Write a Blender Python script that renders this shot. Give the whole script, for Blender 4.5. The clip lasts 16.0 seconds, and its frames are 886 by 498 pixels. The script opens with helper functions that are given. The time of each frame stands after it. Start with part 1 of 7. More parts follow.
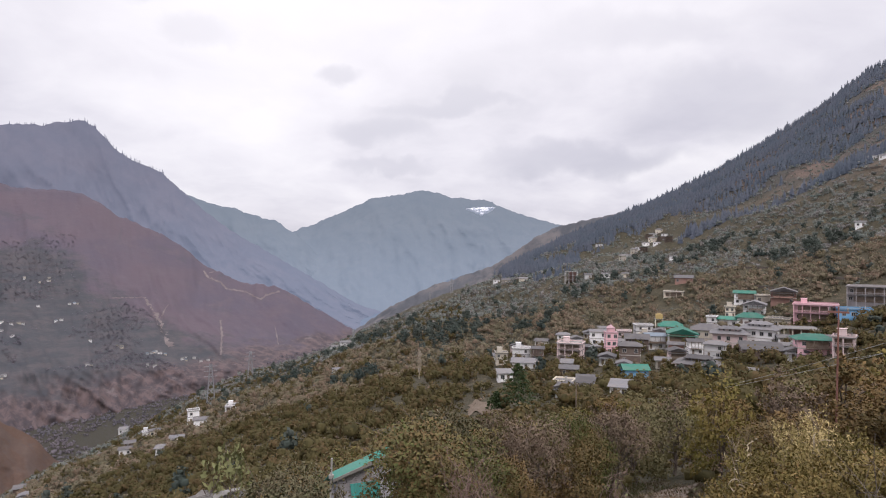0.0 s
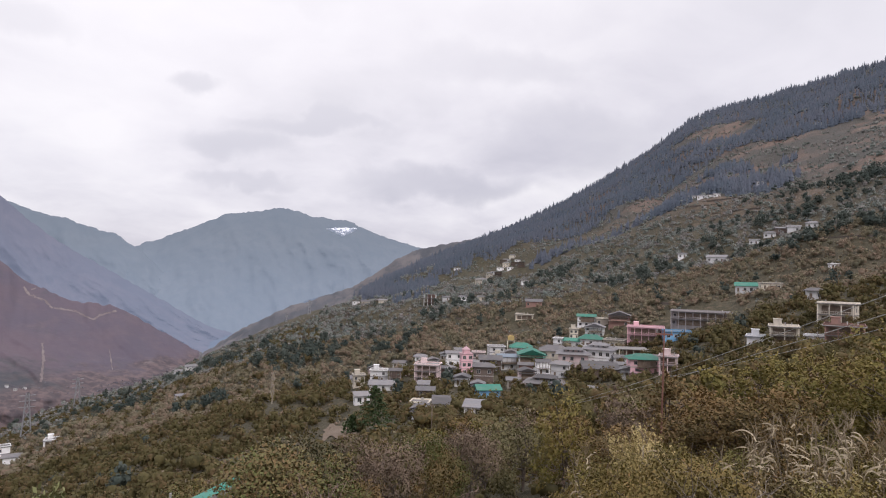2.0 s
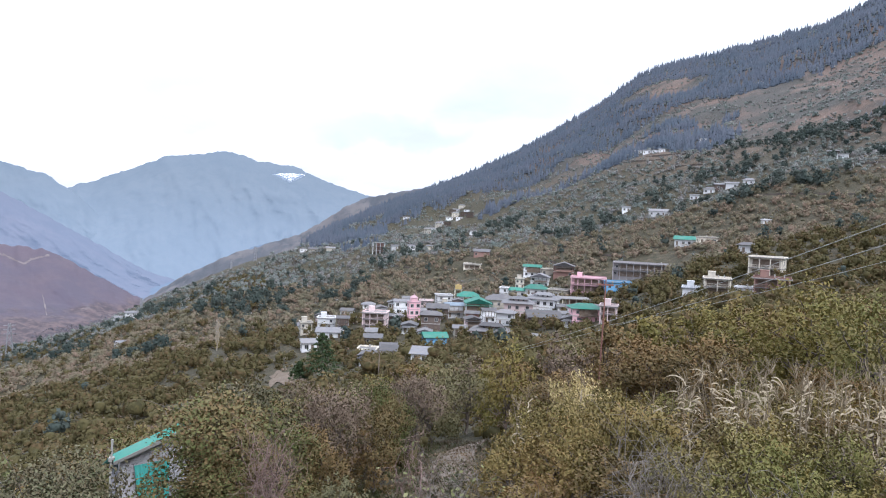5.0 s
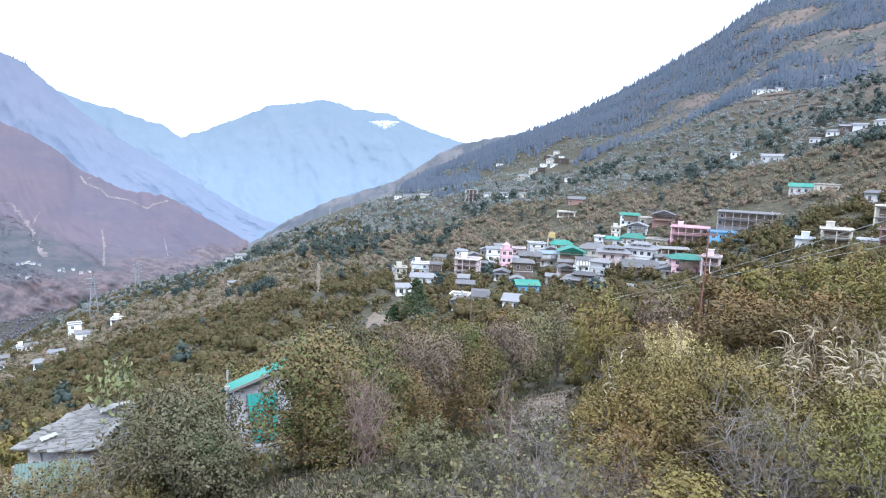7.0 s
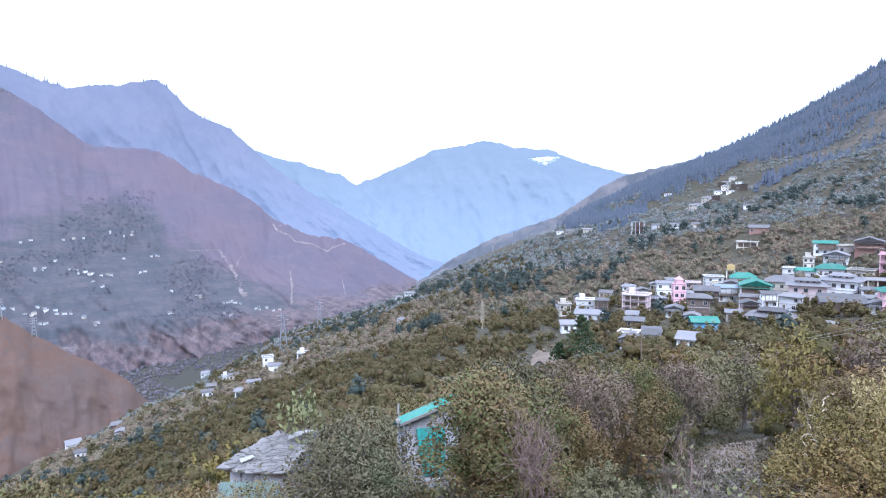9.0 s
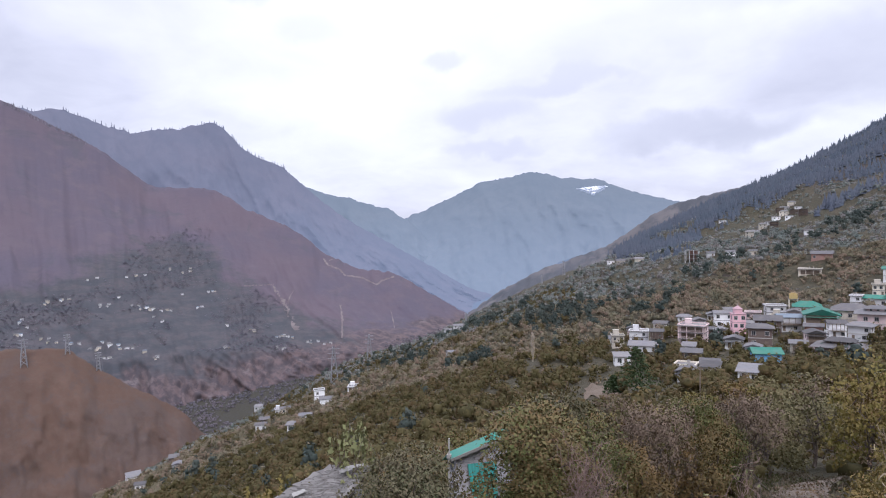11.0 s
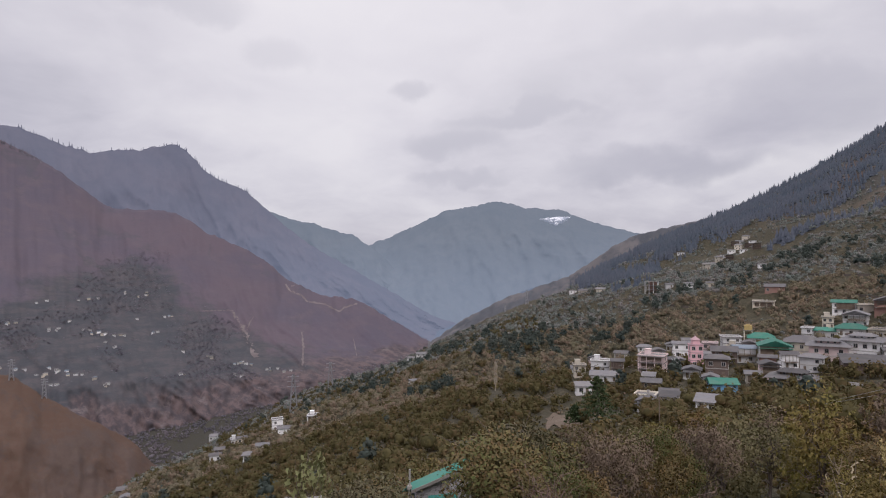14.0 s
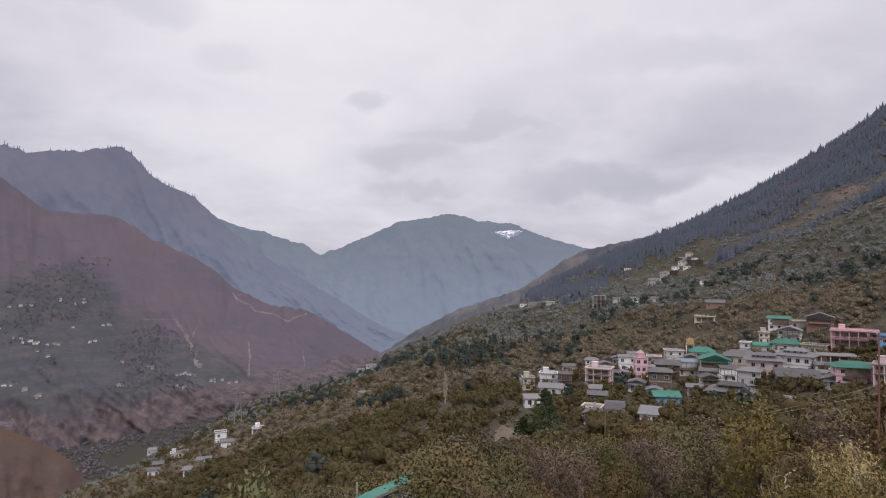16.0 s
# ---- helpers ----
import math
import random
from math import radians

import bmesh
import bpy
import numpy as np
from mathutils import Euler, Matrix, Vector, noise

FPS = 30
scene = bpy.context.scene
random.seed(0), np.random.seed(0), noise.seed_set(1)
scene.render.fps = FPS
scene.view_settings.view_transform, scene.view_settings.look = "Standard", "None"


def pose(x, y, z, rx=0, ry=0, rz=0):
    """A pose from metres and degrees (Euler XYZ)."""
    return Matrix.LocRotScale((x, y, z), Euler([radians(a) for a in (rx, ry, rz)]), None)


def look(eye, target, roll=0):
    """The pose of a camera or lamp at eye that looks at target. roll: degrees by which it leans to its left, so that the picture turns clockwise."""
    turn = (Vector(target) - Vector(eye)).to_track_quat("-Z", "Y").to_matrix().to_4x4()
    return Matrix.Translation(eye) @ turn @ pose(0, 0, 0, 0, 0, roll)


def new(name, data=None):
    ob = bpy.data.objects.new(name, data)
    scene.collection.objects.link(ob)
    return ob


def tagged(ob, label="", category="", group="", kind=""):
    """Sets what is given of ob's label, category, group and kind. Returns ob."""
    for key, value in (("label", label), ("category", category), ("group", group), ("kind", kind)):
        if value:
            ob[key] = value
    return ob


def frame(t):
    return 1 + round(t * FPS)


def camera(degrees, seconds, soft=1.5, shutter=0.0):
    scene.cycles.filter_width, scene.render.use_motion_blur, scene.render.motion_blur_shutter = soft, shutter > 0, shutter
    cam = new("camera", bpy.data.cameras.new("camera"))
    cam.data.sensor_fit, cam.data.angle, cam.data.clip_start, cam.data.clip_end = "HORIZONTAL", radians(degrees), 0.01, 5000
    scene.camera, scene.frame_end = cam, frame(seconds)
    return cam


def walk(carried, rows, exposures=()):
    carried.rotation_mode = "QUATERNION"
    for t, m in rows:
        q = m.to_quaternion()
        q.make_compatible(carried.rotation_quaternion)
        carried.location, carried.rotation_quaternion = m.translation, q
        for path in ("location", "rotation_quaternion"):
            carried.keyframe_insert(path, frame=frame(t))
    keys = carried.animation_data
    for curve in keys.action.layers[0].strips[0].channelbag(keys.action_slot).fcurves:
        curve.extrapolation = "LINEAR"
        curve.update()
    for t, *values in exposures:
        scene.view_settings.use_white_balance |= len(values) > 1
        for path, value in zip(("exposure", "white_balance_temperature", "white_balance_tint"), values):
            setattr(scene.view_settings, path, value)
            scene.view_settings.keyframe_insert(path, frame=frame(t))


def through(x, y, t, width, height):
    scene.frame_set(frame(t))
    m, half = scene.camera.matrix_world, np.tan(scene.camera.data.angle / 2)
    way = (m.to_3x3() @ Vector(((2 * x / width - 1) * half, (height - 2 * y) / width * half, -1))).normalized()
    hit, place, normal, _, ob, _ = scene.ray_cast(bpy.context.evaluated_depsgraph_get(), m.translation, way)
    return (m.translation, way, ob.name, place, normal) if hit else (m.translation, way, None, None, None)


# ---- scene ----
cam = camera(71.6, 16.0, 1.1)
# seconds, yaw (left +), pitch (up +), roll (lean to the right +)
TURNS = [
    (0.0, 0.00, 0.00, 0.00),
    (0.5, -3.08, 0.20, -0.01),
    (1.0, -6.38, 0.81, -0.90),
    (1.5, -9.24, 1.35, -0.69),
    (2.0, -12.90, 2.16, -1.35),
    (2.5, -16.48, 3.20, -1.61),
    (3.0, -19.65, 4.31, -1.89),
    (3.2, -20.36, 4.45, -2.11),
    (5.3, -17.20, -3.42, -2.69),
    (5.5, -16.68, -3.85, -2.91),
    (6.0, -13.57, -4.82, -2.85),
    (6.5, -12.63, -6.81, -3.17),
    (7.0, -9.35, -7.68, -2.21),
    (7.5, -4.84, -7.52, -2.12),
    (8.0, -1.33, -6.24, -1.13),
    (8.5, 3.23, -5.98, -0.59),
    (9.0, 5.84, -4.47, 0.67),
    (9.5, 7.66, -2.84, 1.24),
    (9.7, 8.30, -1.86, 1.28),
    (11.8, 10.42, -0.98, 1.85),
    (12.0, 10.06, -0.18, 1.75),
    (12.5, 9.69, 1.12, 0.86),
    (13.0, 10.38, 0.30, 0.90),
    (13.5, 8.79, 1.38, 1.54),
    (14.0, 6.89, 1.12, 0.84),
    (14.5, 5.89, 2.21, 0.01),
    (15.0, 4.44, 4.34, 0.41),
    (15.5, 3.29, 2.35, -0.36),
    (16.0, 2.46, 2.17, -0.16),
]
EXPOSURE = [(0.0, 0.03, 6400, 15), (1.5, -0.06, 6400, 15), (2.5, 0.02, 6400, 15), (3.2, 0.03, 6400, 15), (5.3, 0.74, 5500, 8), (6.3, 1.0, 5300, 6), (7.0, 1.1, 5250, 5), (8.0, 1.12, 5200, 5), (9.0, 1.0, 5020, 12), (9.7, 0.45, 5080, 19), (11.8, 0.08, 6150, 14), (12.1, -0.05, 6200, 14), (12.5, -0.36, 6300, 16), (14.2, -0.35, 6350, 16), (15.0, -0.46, 6350, 16), (15.6, -0.38, 6350, 16), (16.0, -0.3, 6350, 16)]
walk(cam, [(t, pose(0.01, 0.01, 0, 0, 0, yaw) @ pose(0, 0, 0, 90 + pitch) @ pose(0, 0, 0, 0, 0, -roll)) for t, yaw, pitch, roll in TURNS], EXPOSURE)

# ---------------------------------------------------------------- sky and sun
SUN_AZ, SUN_EL = 160.0, 44.0
THIN_AZ, THIN_EL = -8.0, 46.0


def way(az, el):
    a, e = radians(az), radians(el)
    return Vector((math.sin(a) * math.cos(e), math.cos(a) * math.cos(e), math.sin(e)))


class Nodes:
    """Short calls to build a node tree."""

    def __init__(self, tree):
        self.tree = tree
        tree.nodes.clear()

    def add(self, kind, values=(), **settings):
        node = self.tree.nodes.new(kind)
        for key, value in settings.items():
            setattr(node, key, value)
        for key, value in dict(values).items():
            if hasattr(value, "is_linked") or hasattr(value, "links"):
                self.tree.links.new(value, node.inputs[key])
            else:
                node.inputs[key].default_value = value
        return node

    def math(self, op, a, b=0.0, c=0.0):
        return self.add("ShaderNodeMath", {0: a, 1: b, 2: c}, operation=op).outputs[0]

    def vec(self, op, a, b=(0, 0, 0)):
        node = self.add("ShaderNodeVectorMath", {0: a, 1: b}, operation=op)
        return node.outputs["Value"] if op in ("DOT_PRODUCT", "LENGTH", "DISTANCE") else node.outputs[0]

    def noise(self, vector, scale, detail=4.0, rough=0.55, warp=0.0):
        return self.add("ShaderNodeTexNoise", {"Vector": vector, "Scale": scale, "Detail": detail, "Roughness": rough, "Distortion": warp}).outputs[0]

    def ramp(self, fac, stops):
        node = self.add("ShaderNodeValToRGB", {0: fac})
        elements = node.color_ramp.elements
        while len(elements) < len(stops):
            elements.new(0.5)
        for element, (place, colour) in zip(elements, stops):
            element.position = place
            element.color = (*colour, 1) if isinstance(colour, (tuple, list)) else (colour, colour, colour, 1)
        return node.outputs[0]

    def mix(self, fac, a, b, blend="MIX"):
        a, b = ((*v, 1) if isinstance(v, tuple) and len(v) == 3 else v for v in (a, b))
        return self.add("ShaderNodeMix", {0: fac, 6: a, 7: b}, data_type="RGBA", blend_type=blend).outputs[2]

    def step(self, value, low, high):
        return self.add("ShaderNodeMapRange", {0: value, 1: low, 2: high, 3: 0.0, 4: 1.0}, interpolation_type="SMOOTHSTEP").outputs[0]


def make_world():
    world = bpy.data.worlds.new("overcast_sky")
    scene.world = world
    world.use_nodes = True
    n = Nodes(world.node_tree)
    direction = n.vec("NORMALIZE", n.add("ShaderNodeTexCoord").outputs["Generated"])
    z = n.add("ShaderNodeSeparateXYZ", {0: direction}).outputs[2]
    # a flat deck of cloud: the way to it grows towards the horizon
    flat = n.vec("SCALE", direction)
    flat.node.inputs["Scale"].default_value = 1.0
    n.tree.links.new(n.math("DIVIDE", 1.0, n.math("ADD", n.math("MAXIMUM", z, 0.0), 0.32)), flat.node.inputs["Scale"])
    big = n.noise(flat, 1.5, 5.0, 0.5, 0.3)
    fine = n.noise(flat, 5.0, 6.0, 0.55, 0.4)
    value = n.math("ADD", n.math("MULTIPLY", big, 0.75), n.math("MULTIPLY", fine, 0.25))
    cloud = n.ramp(value, [(0.34, (0.50, 0.50, 0.57)), (0.46, (0.68, 0.67, 0.73)), (0.56, (0.80, 0.79, 0.83)), (0.68, (0.92, 0.91, 0.92))])
    # loose darker clouds under the deck: azimuth, elevation, half width, half height, depth
    warp = n.vec("SCALE", n.vec("SUBTRACT", n.add("ShaderNodeTexNoise", {"Vector": direction, "Scale": 9.0, "Detail": 5.0}).outputs[1], (0.5, 0.5, 0.5)))
    warp.node.inputs["Scale"].default_value = 0.11
    bent = n.vec("NORMALIZE", n.vec("ADD", direction, warp))
    for az, el, wide, high, depth in CLOUDS:
        side = Vector((math.cos(radians(az)), -math.sin(radians(az)), 0))
        up = side.cross(way(az, el))
        u = n.math("DIVIDE", n.vec("DOT_PRODUCT", bent, tuple(side)), math.sin(radians(wide)))
        v = n.math("DIVIDE", n.math("SUBTRACT", n.vec("DOT_PRODUCT", bent, tuple(up)), 0.0), math.sin(radians(high)))
        ahead = n.step(n.vec("DOT_PRODUCT", bent, tuple(way(az, el))), 0.0, 0.2)
        r = n.math("ADD", n.math("MULTIPLY", u, u), n.math("MULTIPLY", v, v))
        mask = n.math("MULTIPLY", n.math("MULTIPLY", n.math("SUBTRACT", 1.0, n.step(r, 0.05, 1.6)), ahead), depth)
        cloud = n.mix(mask, cloud, (0.40, 0.405, 0.49))
    # brighter where the deck is thin
    glow = n.step(n.vec("DOT_PRODUCT", direction, tuple(way(THIN_AZ, THIN_EL))), 0.62, 1.0)
    cloud = n.mix(n.math("MULTIPLY", glow, 0.75), cloud, (1.18, 1.16, 1.15))
    veil = n.step(n.vec("DOT_PRODUCT", direction, tuple(way(56.0, 24.0))), 0.86, 1.0)
    cloud = n.mix(n.math("MULTIPLY", veil, 0.7), cloud, (0.98, 0.97, 0.99))
    clear = n.add("ShaderNodeTexSky", sky_type="NISHITA", sun_disc=False, sun_elevation=radians(SUN_EL), sun_rotation=radians(SUN_AZ)).outputs[0]
    clear = n.add("ShaderNodeMix", {0: 1.0, 6: clear, 7: (0.1, 0.1, 0.1, 1)}, data_type="RGBA", blend_type="MULTIPLY").outputs[2]
    # an overcast sky is brightest overhead
    lift = n.math("ADD", 1.0, n.math("MULTIPLY", n.step(z, 0.40, 0.95), 1.0))
    cloud = n.vec("SCALE", cloud)
    n.tree.links.new(lift, cloud.node.inputs["Scale"])
    sky = n.mix(0.06, cloud, clear)
    n.add("ShaderNodeOutputWorld", {0: n.add("ShaderNodeBackground", {0: sky, 1: 1.0}).outputs[0]})


CLOUDS = [(-10.0, 15.6, 2.2, 1.1, 0.83), (0.5, 13.3, 6.5, 0.9, 0.85), (-5.5, 11.0, 4.5, 1.5, 0.75), (-22.0, 18.0, 3.0, 1.6, 0.45), (-5.0, 7.6, 4.5, 0.8, 0.52), (13.0, 8.0, 9.0, 1.6, 0.60),
          (-30.5, 22.0, 6.0, 1.6, 0.75), (16.0, 18.5, 9.0, 2.0, 0.38), (24.0, 12.0, 9.0, 3.0, 0.40), (-4.0, 24.5, 8.0, 2.0, 0.38)]
make_world()
sun = new("sun", bpy.data.lights.new("sun", "SUN"))
sun.data.energy, sun.data.angle, sun.data.color = 1.5, radians(24), (1.0, 0.96, 0.9)
sun.matrix_world = look(way(SUN_AZ, SUN_EL) * 50, (0, 0, 0))


# ---------------------------------------------------------------- materials
def principled(name, build, rough=0.85, bump=None, metal=0.0, spec=0.3):
    """A material whose colour comes from build(nodes, place); bump: scale in 1/m and height in m."""
    m = bpy.data.materials.new(name)
    m.use_nodes = True
    n = Nodes(m.node_tree)
    place = n.add("ShaderNodeNewGeometry").outputs["Position"]
    colour = build(n, place)
    values = {"Base Color": colour, "Roughness": rough, "Metallic": metal, "Specular IOR Level": spec}
    if bump:
        grain = n.noise(place, bump[0], 5.0, 0.6)
        values["Normal"] = n.add("ShaderNodeBump", {"Height": grain, "Distance": bump[1], "Strength": 1.0}).outputs[0]
    shader = n.add("ShaderNodeBsdfPrincipled", values).outputs[0]
    n.add("ShaderNodeOutputMaterial", {0: shader})
    return m


def two_scale(a, b, c, scale, fine):
    """Colour wandering between a and b at one scale, flecked with c at a finer one."""
    def build(n, place):
        base = n.mix(n.step(n.noise(place, scale, 4.0), 0.35, 0.65), a, b)
        return n.mix(n.step(n.noise(place, fine, 3.0), 0.5, 0.75), base, c)
    return build


def paint(name, colour, rough=0.7, wear=0.25, metal=0.0):
    """Weathered paint or sheet: the colour with rain streaks and dirt; each object a little different."""
    def build(n, place):
        streak = n.noise(n.vec("MULTIPLY", place, (1.0, 1.0, 0.25)), 1.1, 5.0, 0.65)
        dirt = n.noise(place, 0.35, 3.0)
        dark = tuple(v * 0.55 + 0.02 for v in colour)
        col = n.mix(n.math("MULTIPLY", n.step(streak, 0.45, 0.75), wear * 2), colour, dark)
        col = n.mix(n.math("MULTIPLY", n.step(dirt, 0.4, 0.7), wear), col, (0.25, 0.22, 0.19))
        lift = n.math("ADD", 0.7, n.math("MULTIPLY", n.add("ShaderNodeObjectInfo").outputs["Random"], 0.5))
        return n.mix(1.0, col, n.add("ShaderNodeCombineColor", {0: lift, 1: lift, 2: lift}).outputs[0], "MULTIPLY")
    return principled(name, build, rough, (9.0, 0.01), metal)


def leaf_material(name, colours, spread=0.09, through=0.3, single=0.38, gloss=(0.6, 0.12)):
    """Leaves: colour by tree-sized patches and, leaf by leaf, at random."""
    m = bpy.data.materials.new(name)
    m.use_nodes = True
    n = Nodes(m.node_tree)
    geo = n.add("ShaderNodeNewGeometry")
    patch = n.noise(geo.outputs["Position"], spread, 2.0, 0.6)
    pick = n.math("ADD", n.math("MULTIPLY", n.step(patch, 0.25, 0.75), 1.0 - single), n.math("MULTIPLY", geo.outputs["Random Per Island"], single))
    k = len(colours) - 1
    colour = n.ramp(pick, [(i / k * 0.86 + 0.07, c) for i, c in enumerate(colours)])
    if through:
        front = n.add("ShaderNodeBsdfPrincipled", {"Base Color": colour, "Roughness": gloss[0], "Specular IOR Level": gloss[1]}).outputs[0]
        back = n.add("ShaderNodeBsdfTranslucent", {0: colour}).outputs[0]
        shader = n.add("ShaderNodeMixShader", {0: through, 1: front, 2: back}).outputs[0]
    else:
        shader = n.add("ShaderNodeBsdfPrincipled", {"Base Color": colour, "Roughness": 0.8, "Specular IOR Level": 0.15}).outputs[0]
    n.add("ShaderNodeOutputMaterial", {0: shader})
    return m


def hillside(n, place):
    """Dry grass and soil, greener low down, with bare reddish fields and dark scrub high up."""
    base = n.mix(n.step(n.noise(place, 0.03, 4.0), 0.35, 0.65), (0.078, 0.066, 0.040), (0.104, 0.082, 0.050))
    base = n.mix(n.step(n.noise(place, 0.16, 4.0), 0.5, 0.72), base, (0.128, 0.098, 0.066))
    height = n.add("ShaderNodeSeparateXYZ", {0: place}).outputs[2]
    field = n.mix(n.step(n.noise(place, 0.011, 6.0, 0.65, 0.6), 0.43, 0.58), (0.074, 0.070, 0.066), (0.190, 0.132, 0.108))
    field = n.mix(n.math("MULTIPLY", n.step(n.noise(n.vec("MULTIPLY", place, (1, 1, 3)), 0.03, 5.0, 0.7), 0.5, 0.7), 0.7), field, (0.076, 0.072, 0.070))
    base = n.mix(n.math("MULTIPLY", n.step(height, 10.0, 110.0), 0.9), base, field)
    base = n.mix(n.math("SUBTRACT", 1.0, n.step(height, -230.0, -170.0)), base, (0.056, 0.052, 0.053))
    turf = n.math("SUBTRACT", 1.0, n.math("MULTIPLY", n.step(height, 10.0, 110.0), 0.7))
    base = n.mix(n.math("MULTIPLY", n.step(n.noise(place, 0.35, 5.0, 0.7), 0.38, 0.58), turf), base, (0.048, 0.044, 0.026))
    return n.mix(n.math("MULTIPLY", n.step(n.noise(place, 1.6, 4.0), 0.5, 0.75), turf), base, (0.033, 0.029, 0.013))


GROUND = principled("dry_grass_and_soil", hillside, 0.95, (1.2, 0.35))
# ---------------------------------------------------------------- the shape of the land
def lattice(ix, iy, seed):
    h = (ix.astype(np.int64) * 374761393 + iy.astype(np.int64) * 668265263 + seed * 1442695041) & 0xFFFFFFFF
    h = ((h ^ (h >> 13)) * 1274126177) & 0xFFFFFFFF
    return ((h ^ (h >> 16)) & 0xFFFFFF) / float(0xFFFFFF)


def value_noise(x, y, seed=0):
    x, y = np.asarray(x, float), np.asarray(y, float)
    ix, iy = np.floor(x), np.floor(y)
    fx, fy = x - ix, y - iy
    fx, fy = fx * fx * (3 - 2 * fx), fy * fy * (3 - 2 * fy)
    a, b = lattice(ix, iy, seed), lattice(ix + 1, iy, seed)
    c, d = lattice(ix, iy + 1, seed), lattice(ix + 1, iy + 1, seed)
    return (a + (b - a) * fx) * (1 - fy) + (c + (d - c) * fx) * fy - 0.5


def fbm(x, y, octaves=5, seed=0, gain=0.5):
    total, amp = 0.0, 1.0
    for k in range(octaves):
        total = total + amp * value_noise(np.asarray(x) * 2 ** k, np.asarray(y) * 2 ** k, seed + k)
        amp *= gain
    return total


def ridged(x, y, octaves=4, seed=0):
    total, amp = 0.0, 1.0
    for k in range(octaves):
        total = total + amp * (0.5 - 2 * np.abs(value_noise(np.asarray(x) * 2 ** k, np.asarray(y) * 2 ** k, seed + k)))
        amp *= 0.5
    return total


def smooth_curve(points, width=1.2):
    """A function through (x, y) points, its corners rounded over width."""
    xs, ys = np.array([p[0] for p in points], float), np.array([p[1] for p in points], float)

    def at(x):
        x = np.asarray(x, float)
        return sum(w * np.interp(x + o * width, xs, ys) for o, w in ((-1, 0.2), (-0.5, 0.2), (0, 0.2), (0.5, 0.2), (1, 0.2)))
    return at


# elevation in degrees of the near hillside at 5, 12, 30, 80 and 200 m, by azimuth
SLOPE = {-180: (-36, -22, -16, -12, -9), -120: (-43, -33, -29, -27, -25), -60: (-46, -36, -33, -31, -28), -45: (-46, -35, -32, -30, -26.5), -30: (-45, -33, -30, -26, -21.5),
         -15: (-44, -31, -27, -21.5, -16.5), 0: (-43, -28.5, -24, -18.5, -13.2), 15: (-42, -27, -21.5, -15.5, -10.8), 30: (-41, -25.5, -17.5, -13, -9.8), 45: (-40, -24, -13, -7.8, -4.2),
         60: (-40, -23, -11, -5, -1), 110: (-38, -18, -7, 2, 6), 180: (-36, -22, -16, -12, -9)}
SLOPE_AT = [smooth_curve([(a, v[k]) for a, v in SLOPE.items()], 4.0) for k in range(5)]
MID_D = smooth_curve([(-180, 380), (-60, 190), (-45, 205), (-30, 270), (-15, 350), (0, 430), (10, 470), (20, 430), (60, 420), (180, 380)], 3.0)
MID_E = smooth_curve([(-180, -6), (-60, -27.5), (-45, -24.5), (-30, -18.6), (-15, -12.4), (0, -6.9), (8, -4.3), (12, -3.3), (20, -2.4), (30, 0.0), (45, 4.5), (60, 7), (110, 12), (180, -6)], 2.0)
CREST_D = smooth_curve([(-180, 900), (-60, 320), (-45, 360), (-30, 450), (-15, 580), (0, 720), (6, 850), (11, 1300), (20, 1500), (30, 1600), (45, 1500), (60, 1400), (120, 1200), (180, 900)], 2.0)
CREST_E = smooth_curve([(-180, 2), (-90, -25), (-60, -25), (-45, -21.5), (-35.5, -18.3), (-33.4, -17.2), (-29.3, -15.9), (-25.9, -14.4), (-19.4, -11.4), (-14.3, -10.2), (-11.1, -9.3), (-8.5, -7.9), (-4.8, -6.3), (-1.6, -4.9),
                       (1.5, -3.7), (4.5, -2.9), (6, -1.9), (10, 0.3), (14, 2.1), (18.2, 3.7), (21.2, 5.1), (24.2, 6.7), (27.2, 8.5), (29.1, 9.7), (31.9, 11.4), (34.8, 13.5), (36.4, 14.1), (39, 14.5),
                       (44.8, 15.6), (48.5, 16.4), (56, 19.5), (110, 18), (180, 2)], 0.6)
FLOOR_Z = -330.0
KNOTS = np.log([5.0, 12.0, 30.0, 80.0, 200.0])


